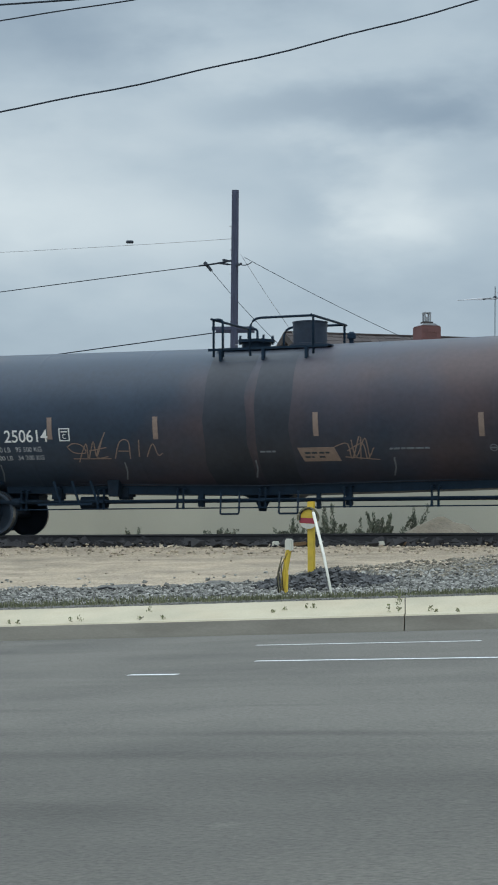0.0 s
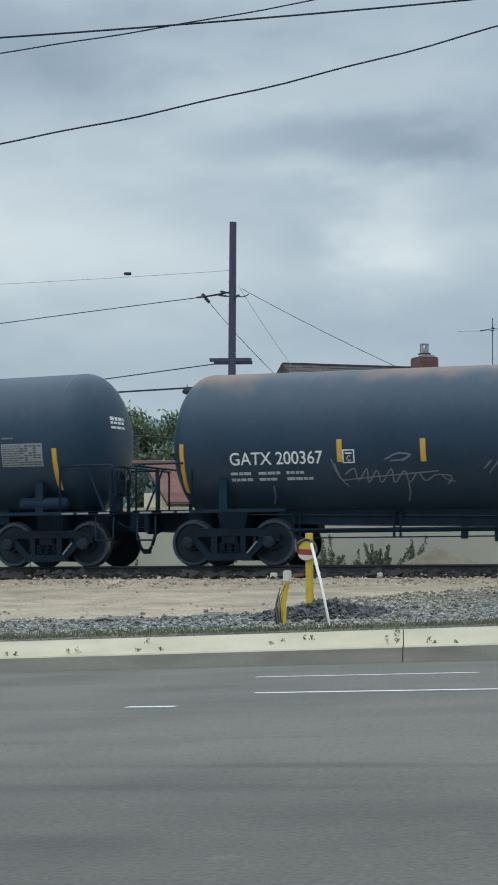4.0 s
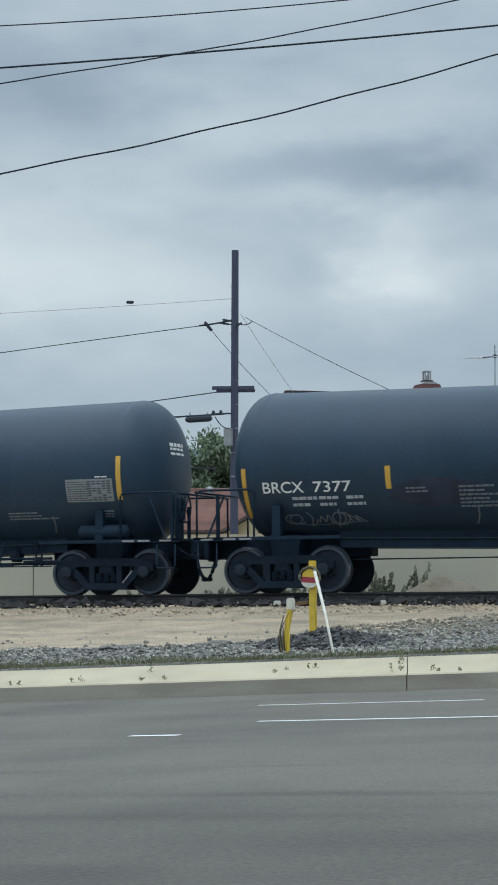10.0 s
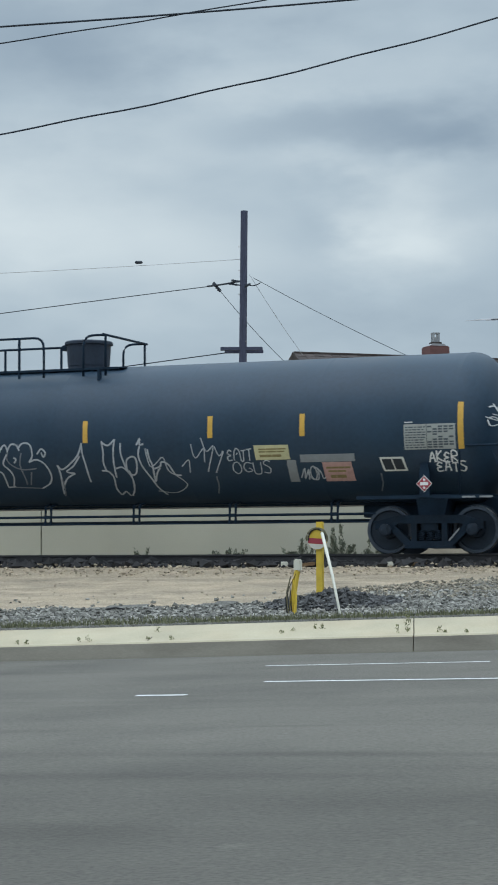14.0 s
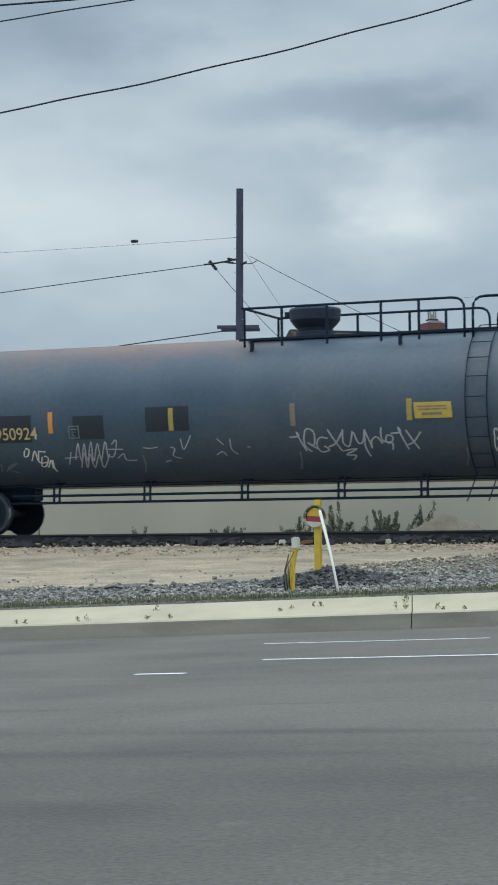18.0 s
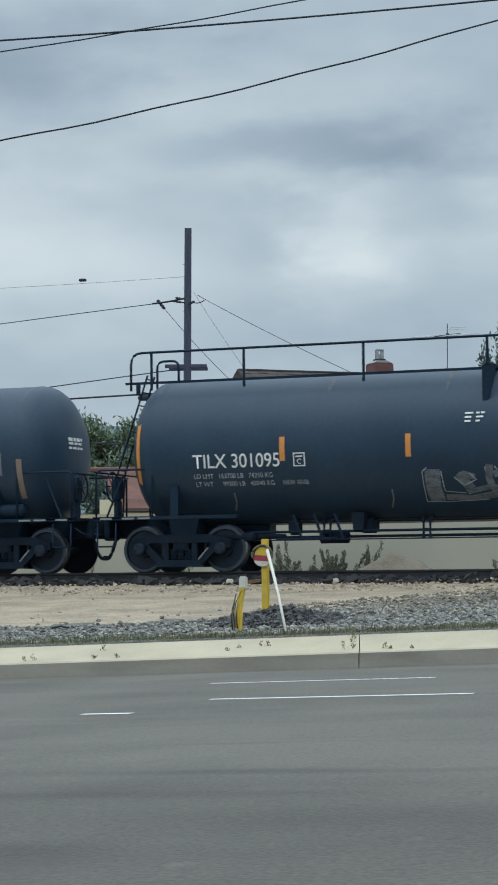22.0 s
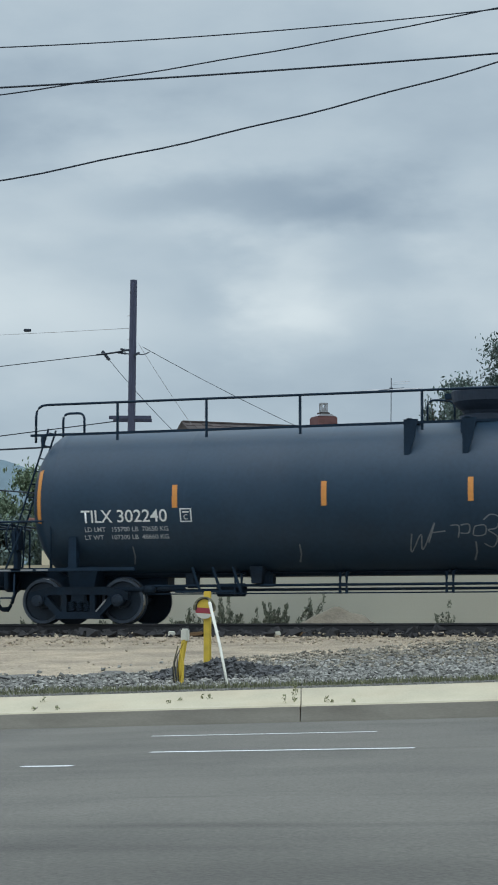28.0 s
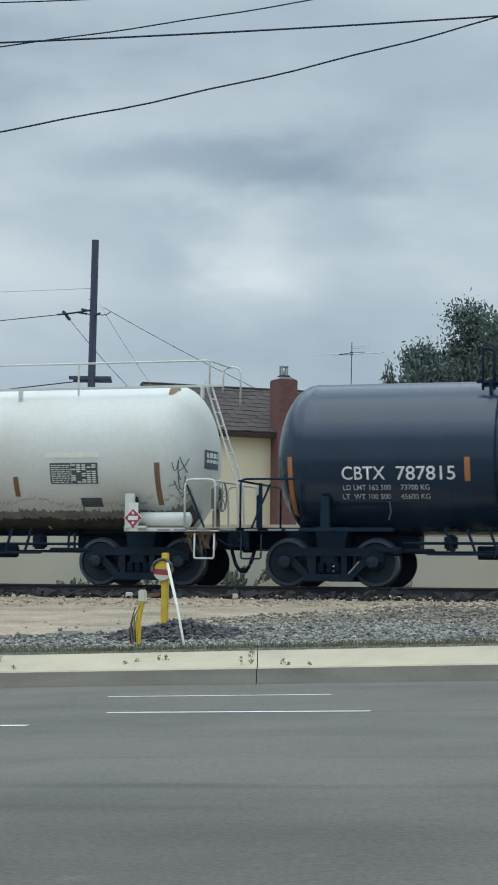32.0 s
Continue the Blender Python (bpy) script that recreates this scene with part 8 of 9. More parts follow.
doodle(C6, -6.23, -5.16, -1.22, -0.76, [(0.04, ((0.00, 0.57), (0.09, 0.96), (0.21, 1.00), (0.23, 0.76), (0.12, 0.56))), (0.04, ((0.32, 0.85), (0.49, 0.99), (0.43, 0.75), (0.22, 0.00))), (0.04, ((0.60, 0.84), (1.00, 0.86))), (0.04, ((0.72, 0.83), (0.60, 0.21))), (0.04, ((0.88, 0.82), (0.78, 0.20)))], "spill", "dark sprayed face on the patch")
doodle(C6, -1.99, -0.19, -1.24, -0.20, [(0.036, ((0.00, 0.78), (0.05, 0.90), (0.12, 0.90), (0.16, 0.81), (0.20, 0.91), (0.24, 0.93), (0.26, 0.84), (0.32, 0.93), (0.37, 0.91), (0.36, 0.78), (0.43, 0.96), (0.47, 0.96), (0.49, 0.83))), (0.036, ((0.49, 0.87), (0.54, 0.99), (0.61, 0.97), (0.64, 0.86))), (0.036, ((0.63, 0.90), (0.68, 1.00), (0.76, 1.00), (0.80, 0.91), (0.80, 0.74), (0.75, 0.62))), (0.036, ((0.75, 0.62), (0.85, 0.67), (0.95, 0.57), (1.00, 0.35), (0.96, 0.14), (0.83, 0.00)))], "chalk", "rounded outline letters sprayed in grey")
doodle(C6, -2.29, -0.93, -1.20, -0.36, [(0.036, ((0.22, 0.92), (0.25, 0.78), (0.21, 0.62), (0.07, 0.60), (0.00, 0.45), (0.00, 0.21), (0.09, 0.09))), (0.036, ((0.10, 0.34), (0.23, 0.34), (0.16, 0.17))), (0.036, ((0.41, 0.96), (0.42, 0.53), (0.39, 0.11), (0.52, 0.01))), (0.036, ((0.53, 1.00), (0.54, 0.72), (0.57, 0.48), (0.54, 0.04))), (0.036, ((0.59, 0.77), (0.61, 0.53), (0.73, 0.42), (0.75, 0.00))), (0.036, ((0.85, 0.94), (0.77, 0.69), (0.86, 0.52), (0.90, 0.31), (0.84, 0.00))), (0.036, ((0.75, 0.00), (0.88, 0.03))), (0.036, ((0.96, 0.85), (1.00, 0.80), (0.96, 0.71)))], "chalk", "rounded outline letters sprayed in grey")
doodle(C6, -0.43, -0.24, -0.49, -0.32, [(0.036, ((0.00, 0.36), (0.54, 1.00), (1.00, 0.55), (0.75, 0.00), (0.51, 0.56)))], "chalk", "rounded outline letters sprayed in grey")
doodle(C6, -2.17, -0.49, -1.24, -0.38, [(0.03, ((0.63, 1.00), (0.61, 0.83), (0.68, 0.66), (0.81, 0.56), (1.00, 0.58))), (0.03, ((0.82, 0.99), (0.78, 0.68), (0.81, 0.34), (0.81, 0.13))), (0.03, ((0.92, 0.49), (0.86, 0.12))), (0.03, ((0.00, 0.13), (0.23, 0.07))), (0.03, ((0.63, 0.05), (1.00, 0.00)))], "dim", "worn inner lines of rounded letters")
doodle(C6, -0.06, 0.67, -1.45, -0.22, [(0.036, ((0.08, 0.63), (0.12, 0.43), (0.00, 0.00))), (0.036, ((0.08, 0.63), (0.21, 0.55), (0.51, 0.66), (0.78, 0.81), (0.91, 1.00))), (0.036, ((0.91, 1.00), (0.91, 0.84), (0.97, 0.62), (1.00, 0.29))), (0.036, ((0.59, 0.47), (0.34, 0.51), (0.58, 0.61), (0.82, 0.78))), (0.036, ((0.59, 0.47), (0.29, 0.37), (0.07, 0.16)))], "chalk", "tall sprayed arrow-like figure")
doodle(C6, 0.99, 1.63, -1.53, -0.16, [(0.036, ((0.11, 0.98), (0.14, 0.80), (0.10, 0.67), (0.15, 0.52))), (0.036, ((0.13, 0.95), (0.33, 0.91), (0.57, 1.00))), (0.036, ((0.57, 1.00), (0.48, 0.75), (0.45, 0.39))), (0.036, ((0.00, 0.52), (0.23, 0.50), (0.36, 0.39), (0.32, 0.18), (0.39, 0.03))), (0.036, ((0.77, 0.94), (0.75, 0.80), (0.82, 0.63), (0.87, 0.51))), (0.036, ((0.51, 0.55), (0.72, 0.57), (0.87, 0.51), (1.00, 0.38), (0.94, 0.17), (0.76, 0.00))), (0.036, ((0.42, 0.03), (0.61, 0.11), (0.70, 0.00)))], "chalk", "tall looped sprayed letters")
doodle(C6, 1.55, 2.73, -1.52, -0.16, [(0.036, ((0.00, 0.51), (0.03, 0.68), (0.16, 0.73), (0.21, 0.65), (0.17, 0.47), (0.08, 0.43), (0.03, 0.51))), (0.036, ((0.24, 0.90), (0.31, 1.00), (0.30, 0.91), (0.38, 0.92))), (0.036, ((0.30, 0.89), (0.26, 0.76), (0.30, 0.59), (0.42, 0.37), (0.50, 0.17), (0.61, 0.00))), (0.036, ((0.44, 0.84), (0.46, 0.70), (0.50, 0.56), (0.48, 0.30))), (0.036, ((0.52, 0.53), (0.64, 0.57), (0.68, 0.64), (0.80, 0.59), (0.89, 0.43), (1.00, 0.41))), (0.036, ((0.49, 0.30), (0.56, 0.46), (0.64, 0.55)))], "chalk", "tall looped sprayed letters")
doodle(C6, 2.02, 2.79, -1.45, -0.36, [(0.024, ((0.00, 1.00), (0.08, 0.65), (0.27, 0.71), (0.48, 0.82), (0.58, 0.55), (0.80, 0.42), (1.00, 0.21), (0.60, 0.00), (0.11, 0.06)))], "chalk", "sprayed flourish")
doodle(C6, 2.78, 3.72, -0.92, -0.18, [(0.024, ((0.00, 0.21), (0.18, 0.40), (0.16, 0.02))), (0.024, ((0.26, 0.84), (0.34, 0.45), (0.55, 0.71), (0.54, 0.32))), (0.024, ((0.50, 1.00), (0.61, 0.63), (0.78, 0.76), (0.58, 0.03))), (0.024, ((0.80, 0.76), (0.89, 0.50), (1.00, 0.62), (0.76, 0.00)))], "chalk", "sharp sprayed scrawl")
tag_word(C6, "EnJT", 3.79, 4.34, -0.67, -0.43, "chalk", 0.024, "unreadable sprayed scrawl", 1.05)
tag_word(C6, "OcUS", 3.88, 4.74, -0.96, -0.68, "chalk", 0.022, "unreadable sprayed scrawl", 1.1)
sign(C6, 4.38, 5.10, -0.66, -0.36, "panel_pale", "pale yellow sign board")
plate(C6, 5.32, 6.44, -0.73, -0.57, "panel_grey", "grey_strip")
sign(C6, 5.77, 6.37, -1.19, -0.74, "rose", "faded rose sign board")
plate(C6, 5.03, 5.22, -1.19, -0.68, "panel_grey", "grey_strip")
scribble(C6, 5.30, 5.81, -1.16, -0.82, 68, 3)
frame_plate(C6, 6.97, 7.45, -0.97, -0.66)
data_panel(C6, 7.47, 8.49, -0.52, -0.03, "panel_light")
bars(C6, 7.48, 7.84, -0.01, 0.03, 1, "white", 1)
placard_up(C6, 7.87, 1.33)
tag_word(C6, "AKER", 7.94, 8.53, -0.79, -0.57, "white", 0.032, "unreadable sprayed scrawl", 1.1)
tag_word(C6, "EATS", 8.07, 8.68, -1.00, -0.78, "white", 0.032, "unreadable sprayed scrawl", 1.1)
doodle(C6, 8.99, 9.57, -0.16, 0.53, [(0.026, ((0.08, 0.78), (0.24, 0.92), (0.49, 0.63), (0.17, 0.56))), (0.026, ((0.17, 1.00), (0.40, 0.56))), (0.026, ((0.06, 0.36), (0.23, 0.45), (0.36, 0.21), (0.14, 0.08), (0.06, 0.31))), (0.026, ((0.32, 0.14), (0.41, 0.42), (0.64, 0.30), (0.50, 0.00))), (0.026, ((0.64, 0.07), (0.85, 0.48), (0.77, 0.06))), (0.026, ((0.77, 0.38), (1.00, 0.29), (0.89, 0.06), (0.68, 0.20))), (0.026, ((0.00, 0.40), (0.50, 0.25), (1.00, 0.06)))], "white", "dense white sprayed scrawl")
head_print(C6, 0.2, 0.5, 3)
stripe(C7, -8.61, -0.69, 0.30, "olive")
stripe(C7, -5.32, -0.45, -0.01, "orange")
stripe(C7, -2.62, -0.47, -0.01, "olive")
stripe(C7, -0.02, -0.45, -0.00, "tan")
stripe(C7, 2.36, -0.41, 0.01, "olive")
stripe(C7, 5.02, -0.43, 0.01, "orange")
text(C7, "UTLX", -7.61, -6.73, -0.56, -0.29, "letter_gold")
text(C7, "950924", -6.61, -5.64, -0.57, -0.31, "letter_gold")
plate(C7, -8.54, -8.06, -0.40, -0.13, "panel_dark", "overpainted_patch", "darker overpainted patch")
plate(C7, -6.97, -5.77, -0.63, -0.06, "panel_dark", "overpainted_patch", "darker overpainted patch")
plate(C7, -4.81, -4.12, -0.60, -0.11, "panel_dark", "overpainted_patch", "darker overpainted patch")
plate(C7, -3.18, -2.23, -0.48, 0.02, "panel_dark", "overpainted_patch", "darker overpainted patch")
bars(C7, -7.60, -6.74, -0.70, -0.60, 1, "dim", 1)
boxed_dim(C7, -4.80, -0.44)
tag_word(C7, "zocxuyhlzx", -0.11, 2.50, -1.05, -0.55, "chalk", 0.034, "unreadable sprayed scrawl", 1.25)
doodle(C7, -6.04, -5.39, -1.38, -0.77, [(0.03, ((0.06, 0.94), (0.00, 0.70), (0.13, 0.72), (0.22, 0.96), (0.10, 1.00))), (0.03, ((0.21, 0.49), (0.42, 0.91), (0.43, 0.48))), (0.03, ((0.55, 0.87), (0.47, 0.44), (0.73, 0.43))), (0.03, ((0.53, 0.90), (0.79, 0.86))), (0.03, ((0.64, 0.68), (0.51, 0.30), (0.65, 0.26), (0.83, 0.60), (0.70, 0.70))), (0.03, ((0.72, 0.19), (0.92, 0.54), (0.87, 0.13))), (0.03, ((0.97, 0.53), (0.93, 0.07), (1.00, 0.00)))], "white", "slanting white sprayed letters")
doodle(C7, -5.12, -3.75, -1.31, -0.63, [(0.026, ((0.00, 0.42), (0.23, 0.46))), (0.026, ((0.13, 0.64), (0.04, 0.17))), (0.026, ((0.17, 0.35), (0.28, 0.94), (0.26, 0.28), (0.38, 0.93), (0.36, 0.28), (0.50, 0.98), (0.46, 0.27), (0.60, 0.92), (0.59, 0.32), (0.73, 0.96), (0.71, 0.31))), (0.026, ((0.22, 0.03), (0.35, 0.62), (0.32, 0.02), (0.44, 0.56), (0.44, 0.01), (0.59, 0.55), (0.59, 0.00), (0.76, 0.54))), (0.026, ((0.82, 0.86), (0.91, 1.00), (0.88, 0.70), (0.80, 0.43), (0.73, 0.49))), (0.026, ((0.71, 0.71), (1.00, 0.69)))], "chalk", "dense sprayed scrawl")
doodle(C7, -3.93, -3.51, -1.12, -0.95, [(0.026, ((0.00, 0.33), (0.38, 1.00), (0.45, 0.05), (1.00, 0.00)))], "chalk", "dense sprayed scrawl")
doodle(C7, -7.36, -6.26, -1.41, -1.00, [(0.026, ((0.00, 0.70), (0.17, 0.75), (0.01, 0.26), (0.18, 0.12), (0.35, 0.67), (0.38, 0.10))), (0.026, ((0.41, 0.87), (0.49, 1.00), (0.49, 0.72), (0.39, 0.73))), (0.026, ((0.44, 0.10), (0.64, 0.65), (0.60, 0.08))), (0.026, ((0.70, 0.07), (0.82, 0.52), (1.00, 0.68), (0.79, 0.30), (0.95, 0.00)))], "faint", "worn sprayed letters")
doodle(C7, -8.78, -8.07, -1.13, -0.87, [(0.026, ((0.00, 1.00), (0.33, 0.73), (0.66, 0.95))), (0.026, ((0.25, 0.04), (0.47, 0.60), (0.55, 0.01), (0.78, 0.63), (1.00, 0.14), (0.66, 0.00)))], "faint", "worn sprayed letters")
doodle(C7, -3.31, -0.99, -1.18, -0.58, [(0.024, ((0.00, 0.60), (0.07, 0.57), (0.14, 0.61))), (0.024, ((0.26, 0.60), (0.30, 0.51), (0.27, 0.26), (0.34, 0.12))), (0.024, ((0.37, 0.90), (0.38, 0.50), (0.42, 0.67), (0.47, 1.00))), (0.024, ((0.18, 0.00), (0.24, 0.06))), (0.024, ((0.71, 0.86), (0.76, 0.63))), (0.024, ((0.68, 0.25), (0.74, 0.37), (0.77, 0.20))), (0.024, ((0.83, 0.85), (0.83, 0.44), (0.88, 0.25))), (0.024, ((0.98, 0.54), (1.00, 0.51)))], "chalk", "broken sprayed flecks")
sign(C7, 2.46, 3.20, -0.38, -0.07, "panel_yellow", "yellow warning board with printed lines")
bubble(C7, 3.97, 4.63, -1.13, -0.64, 7, 4, "white", 0.022)
bars(C7, 5.14, 6.63, -0.68, -0.55, 1, "dim", 3)
plate(C7, 5.09, 5.99, -0.87, -0.70, "panel_dark", "overpainted_patch")
sign(C7, 5.26, 5.82, -1.08, -0.92, "rose", "faded rose label")
frame_plate(C7, 6.24, 6.63, -1.01, -0.71)
data_panel(C7, 7.04, 7.64, -0.55, -0.07)
bars(C7, 9.07, 9.20, 0.97, 1.14, 1, "letter_gold", 1)
stripe(C8, 8.10, -0.56, 0.33, "orange")
stripe(C8, 2.55, -0.35, 0.10, "orange")
stripe(C8, 5.16, -0.37, 0.10, "orange")
stripe(C8, -2.78, -0.34, 0.10, "orange")
stripe(C8, -0.13, -0.35, 0.08, "orange")
stripe(C8, -5.31, -0.35, 0.12, "orange")
stripe(C8, -8.40, -0.83, 0.52, "orange")
text(C8, "TILX 301095", -7.18, -5.37, -0.46, -0.18, "white")
boxed(C8, -4.97, -0.33)
text(C8, "LD LMT   163700 LB   74250 KG", -7.18, -5.54, -0.67, -0.57, "chalk", "lettering", 0.0)
text(C8, "LT WT      99300 LB   45040 KG", -7.16, -5.52, -0.84, -0.74, "chalk", "lettering", 0.0)
text(C8, "NEW 10-06", -5.34, -4.82, -0.84, -0.74, "chalk", "lettering", 0.0)
text(C8, "LIQUEFIED", 7.00, 7.73, 0.23, 0.36, "white")
text(C8, "PETROLEUM GAS", 6.78, 7.96, 0.06, 0.19, "white")
data_panel(C8, 6.85, 7.91, -0.43, 0.03)
sign(C8, 6.97, 7.70, -0.63, -0.48, "rose", "rose and white label")
frame_plate(C8, 6.52, 7.00, -1.07, -0.74)
placard_up(C8, 7.51, 1.25)
sign(C8, 3.56, 4.30, -0.46, -0.14, "panel_white", "white telephone notice board")
sign(C8, 1.52, 2.27, -1.04, -0.75, "panel_yellow", "dirty yellow notice board")
bars(C8, 4.78, 5.60, -1.05, -0.77, 3, "dim", 1)
block_letters(C8, -2.54, 0.51, -1.37, -0.41)
bars(C8, -1.68, -1.25, 0.26, 0.50, 3, "white", 2)
head_print(C8, 0.05, 0.34, 3)
stripe(C9, 8.60, -1.03, -0.15, "tan")
stripe(C9, 2.19, -0.58, -0.13, "tan")
stripe(C9, 5.05, -0.60, -0.15, "tan")
stripe(C9, -3.12, -0.58, -0.16, "tan")
stripe(C9, -0.50, -0.63, -0.17, "tan")
stripe(C9, -5.83, -0.61, -0.14, "orange")
stripe(C9, -8.75, -1.43, -0.15, "tan")
text(C9, "NATX 401063", -8.03, -5.97, -0.52, -0.27, "white")
boxed(C9, -5.59, -0.38)
text(C9, "LD LMT 162900 LB  73900 KG", -7.90, -6.24, -0.74, -0.64, "chalk", "lettering", 0.0)
text(C9, "LT WT  100100 LB  45400 KG", -7.88, -6.22, -0.91, -0.81, "chalk", "lettering", 0.0)
sign(C9, 3.07, 3.79, -0.51, -0.20, "panel_yellow", "yellow notice board with dark print")
text(C9, "LIQUEFIED", 6.23, 6.95, -0.24, -0.12, "white")
text(C9, "PETROLEUM GAS", 6.13, 7.11, -0.39, -0.27, "white")
text(C9, "NON-ODORIZED", 6.15, 7.07, -0.53, -0.41, "white")
data_panel(C9, 7.18, 8.21, -0.48, -0.01, "dim")
frame_plate(C9, 6.71, 7.15, -1.02, -0.74)
placard_up(C9, 8.01, 1.23)
doodle(C9, -5.11, -3.32, -1.10, -0.70, [(0.024, ((0.00, 0.02), (0.09, 0.58), (0.11, 0.09), (0.22, 0.76), (0.24, 0.08))), (0.024, ((0.26, 0.00), (0.36, 0.86), (0.47, 0.97), (0.48, 0.62), (0.36, 0.26))), (0.024, ((0.48, 0.19), (0.49, 0.73), (0.61, 1.00), (0.63, 0.48), (0.53, 0.19), (0.64, 0.28))), (0.024, ((0.67, 0.28), (0.69, 0.83), (0.80, 0.98), (0.82, 0.59), (0.72, 0.27), (0.82, 0.34))), (0.024, ((0.82, 0.66), (0.91, 0.88), (1.00, 0.96)))], "chalk", "looped pale sprayed word")
scribble(C9, -2.77, -1.43, -1.46, -0.88, 92, 6, "dim", 0.02)
doodle(C9, -1.45, -0.08, -1.10, -0.48, [(0.03, ((0.14, 0.34), (0.27, 0.54), (0.39, 0.79), (0.34, 1.00), (0.23, 0.80), (0.37, 0.48))), (0.03, ((0.39, 0.79), (0.53, 0.95), (0.47, 0.58), (0.33, 0.42))), (0.03, ((0.21, 0.21), (0.50, 0.00), (0.94, 0.21), (0.70, 0.34))), (0.03, ((0.55, 0.47), (0.68, 0.85), (0.70, 0.34), (0.83, 0.77), (0.86, 0.40), (1.00, 0.85))), (0.03, ((0.00, 0.41), (0.18, 0.63)))], "teal", "teal sprayed scrawl")
doodle(C9, -0.10, 0.31, -1.23, -0.71, [(0.024, ((0.00, 0.84), (0.60, 1.00), (1.00, 0.91), (0.95, 0.55), (0.35, 0.42), (0.72, 0.26), (0.99, 0.00))), (0.024, ((0.53, 0.97), (0.15, 0.47), (0.00, 0.12)))], "chalk", "pale sprayed loop letter")
doodle(C9, -5.24, -4.37, -1.20, -0.74, [(0.026, ((0.00, 0.75), (0.06, 1.00), (0.19, 0.90), (0.08, 0.59), (0.22, 0.37), (0.37, 0.81), (0.50, 0.69), (0.30, 0.01))), (0.026, ((0.30, 0.01), (0.59, 0.69), (0.73, 0.78), (0.62, 0.00))), (0.026, ((0.62, 0.00), (0.86, 0.68), (1.00, 0.55)))], "chalk", "pale sprayed zigzag word")
bars(C9, 5.19, 5.95, -0.83, -0.73, 2, "dim", 3)
head_print(C9, 0.05, 0.34, 3)
stripe(C10, 8.54, -0.44, 0.52, "orange")
stripe(C10, 0.01, -0.19, 0.26, "orange")
stripe(C10, 2.92, -0.21, 0.23, "orange")
stripe(C10, 5.81, -0.20, 0.25, "orange")
stripe(C10, -5.88, -0.20, 0.25, "orange")
stripe(C10, -2.84, -0.22, 0.25, "orange")
stripe(C10, -8.82, -0.49, 0.68, "orange")
text(C10, "302240", -7.10, -6.05, -0.47, -0.22, "white")
text(C10, "TILX", -7.87, -7.21, -0.47, -0.22, "white")
boxed(C10, -5.66, -0.35)
text(C10, "LD LMT   155700 LB  70650 KG", -7.82, -6.05, -0.66, -0.56, "chalk")
text(C10, "LT WT    107300 LB  48660 KG", -7.84, -6.06, -0.83, -0.73, "chalk")
data_panel(C10, 7.40, 8.43, -0.50, 0.01)
plate(C10, 7.48, 8.35, 0.09, 0.21, "panel_white", "white_strip")
sign(C10, 6.15, 6.68, -0.76, -0.43, "rose", "faded rose sign board")
plate(C10, 6.09, 6.91, -0.40, -0.28, "panel_white", "white_strip")
plate(C10, 5.72, 5.89, -0.71, -0.27, "panel_white", "white_strip")
plate(C10, 6.92, 7.08, -0.71, -0.28, "panel_white", "white_strip")
bars(C10, 5.55, 6.22, -0.93, -0.71, 2, "dim", 2)
sign(C10, 6.29, 6.84, -0.95, -0.79, "rose", "rose and white label")
frame_plate(C10, 7.07, 7.56, -1.05, -0.72)
placard_up(C10, 8.05, 1.29)
sign(C10, 3.77, 4.56, -0.63, -0.31, "panel_pale", "pale green notice board")
sign(C10, 3.75, 4.50, -1.05, -0.72, "panel_yellow", "yellow notice board")
doodle(C10, 2.91, 4.75, -1.19, -0.41, [(0.022, ((0.00, 0.62), (0.05, 0.77), (0.10, 0.70), (0.06, 0.52), (0.17, 0.75), (0.23, 0.86), (0.26, 0.58), (0.20, 0.33))), (0.022, ((0.26, 0.96), (0.32, 0.91), (0.28, 0.64), (0.22, 0.44), (0.33, 0.58), (0.46, 0.71))), (0.022, ((0.25, 0.47), (0.33, 0.34), (0.39, 0.00), (0.41, 0.46), (0.49, 0.57))), (0.022, ((0.39, 0.99), (0.46, 0.90), (0.46, 0.66))), (0.022, ((0.91, 1.00), (0.94, 0.82), (0.92, 0.60), (1.00, 0.45)))], "white", "thin white sprayed scrawl")
doodle(C10, -1.24, 0.53, -1.26, -0.45, [(0.024, ((0.04, 0.55), (0.00, 0.00), (0.14, 0.54), (0.13, 0.08), (0.30, 0.82), (0.21, 0.29))), (0.024, ((0.26, 0.57), (0.41, 0.61))), (0.024, ((0.47, 0.75), (0.56, 0.73), (0.54, 0.43))), (0.024, ((0.58, 0.75), (0.67, 0.77), (0.66, 0.56), (0.57, 0.55))), (0.024, ((0.73, 0.72), (0.84, 0.74), (0.83, 0.51), (0.71, 0.49), (0.73, 0.72))), (0.024, ((0.83, 0.87), (0.91, 1.00), (1.00, 0.92), (0.96, 0.67), (0.87, 0.62), (0.96, 0.44), (0.90, 0.15), (0.81, 0.26)))], "faint", "faded looped sprayed numerals")
scribble(C10, 1.06, 1.56, -1.00, -0.67, 103, 3, "dim")
bubble(C10, 8.77, 8.87, -0.09, 0.39, 10, 1, "dim", 0.02)
head_print(C10, 0.1, 0.5, 4)
stripe(C11, 8.65, -1.01, -0.10, "rust_tape")
stripe(C11, 5.21, -0.57, -0.13, "rust_tape")
stripe(C11, -2.32, -0.59, -0.14, "rust_tape")
stripe(C11, 0.04, -0.59, -0.14, "rust_tape")
stripe(C11, -5.38, -0.58, -0.12, "rust_tape")
stripe(C11, -8.82, -1.48, -0.09, "rust_tape")
text(C11, "CBTX", -7.79, -6.95, -0.54, -0.28, "white")
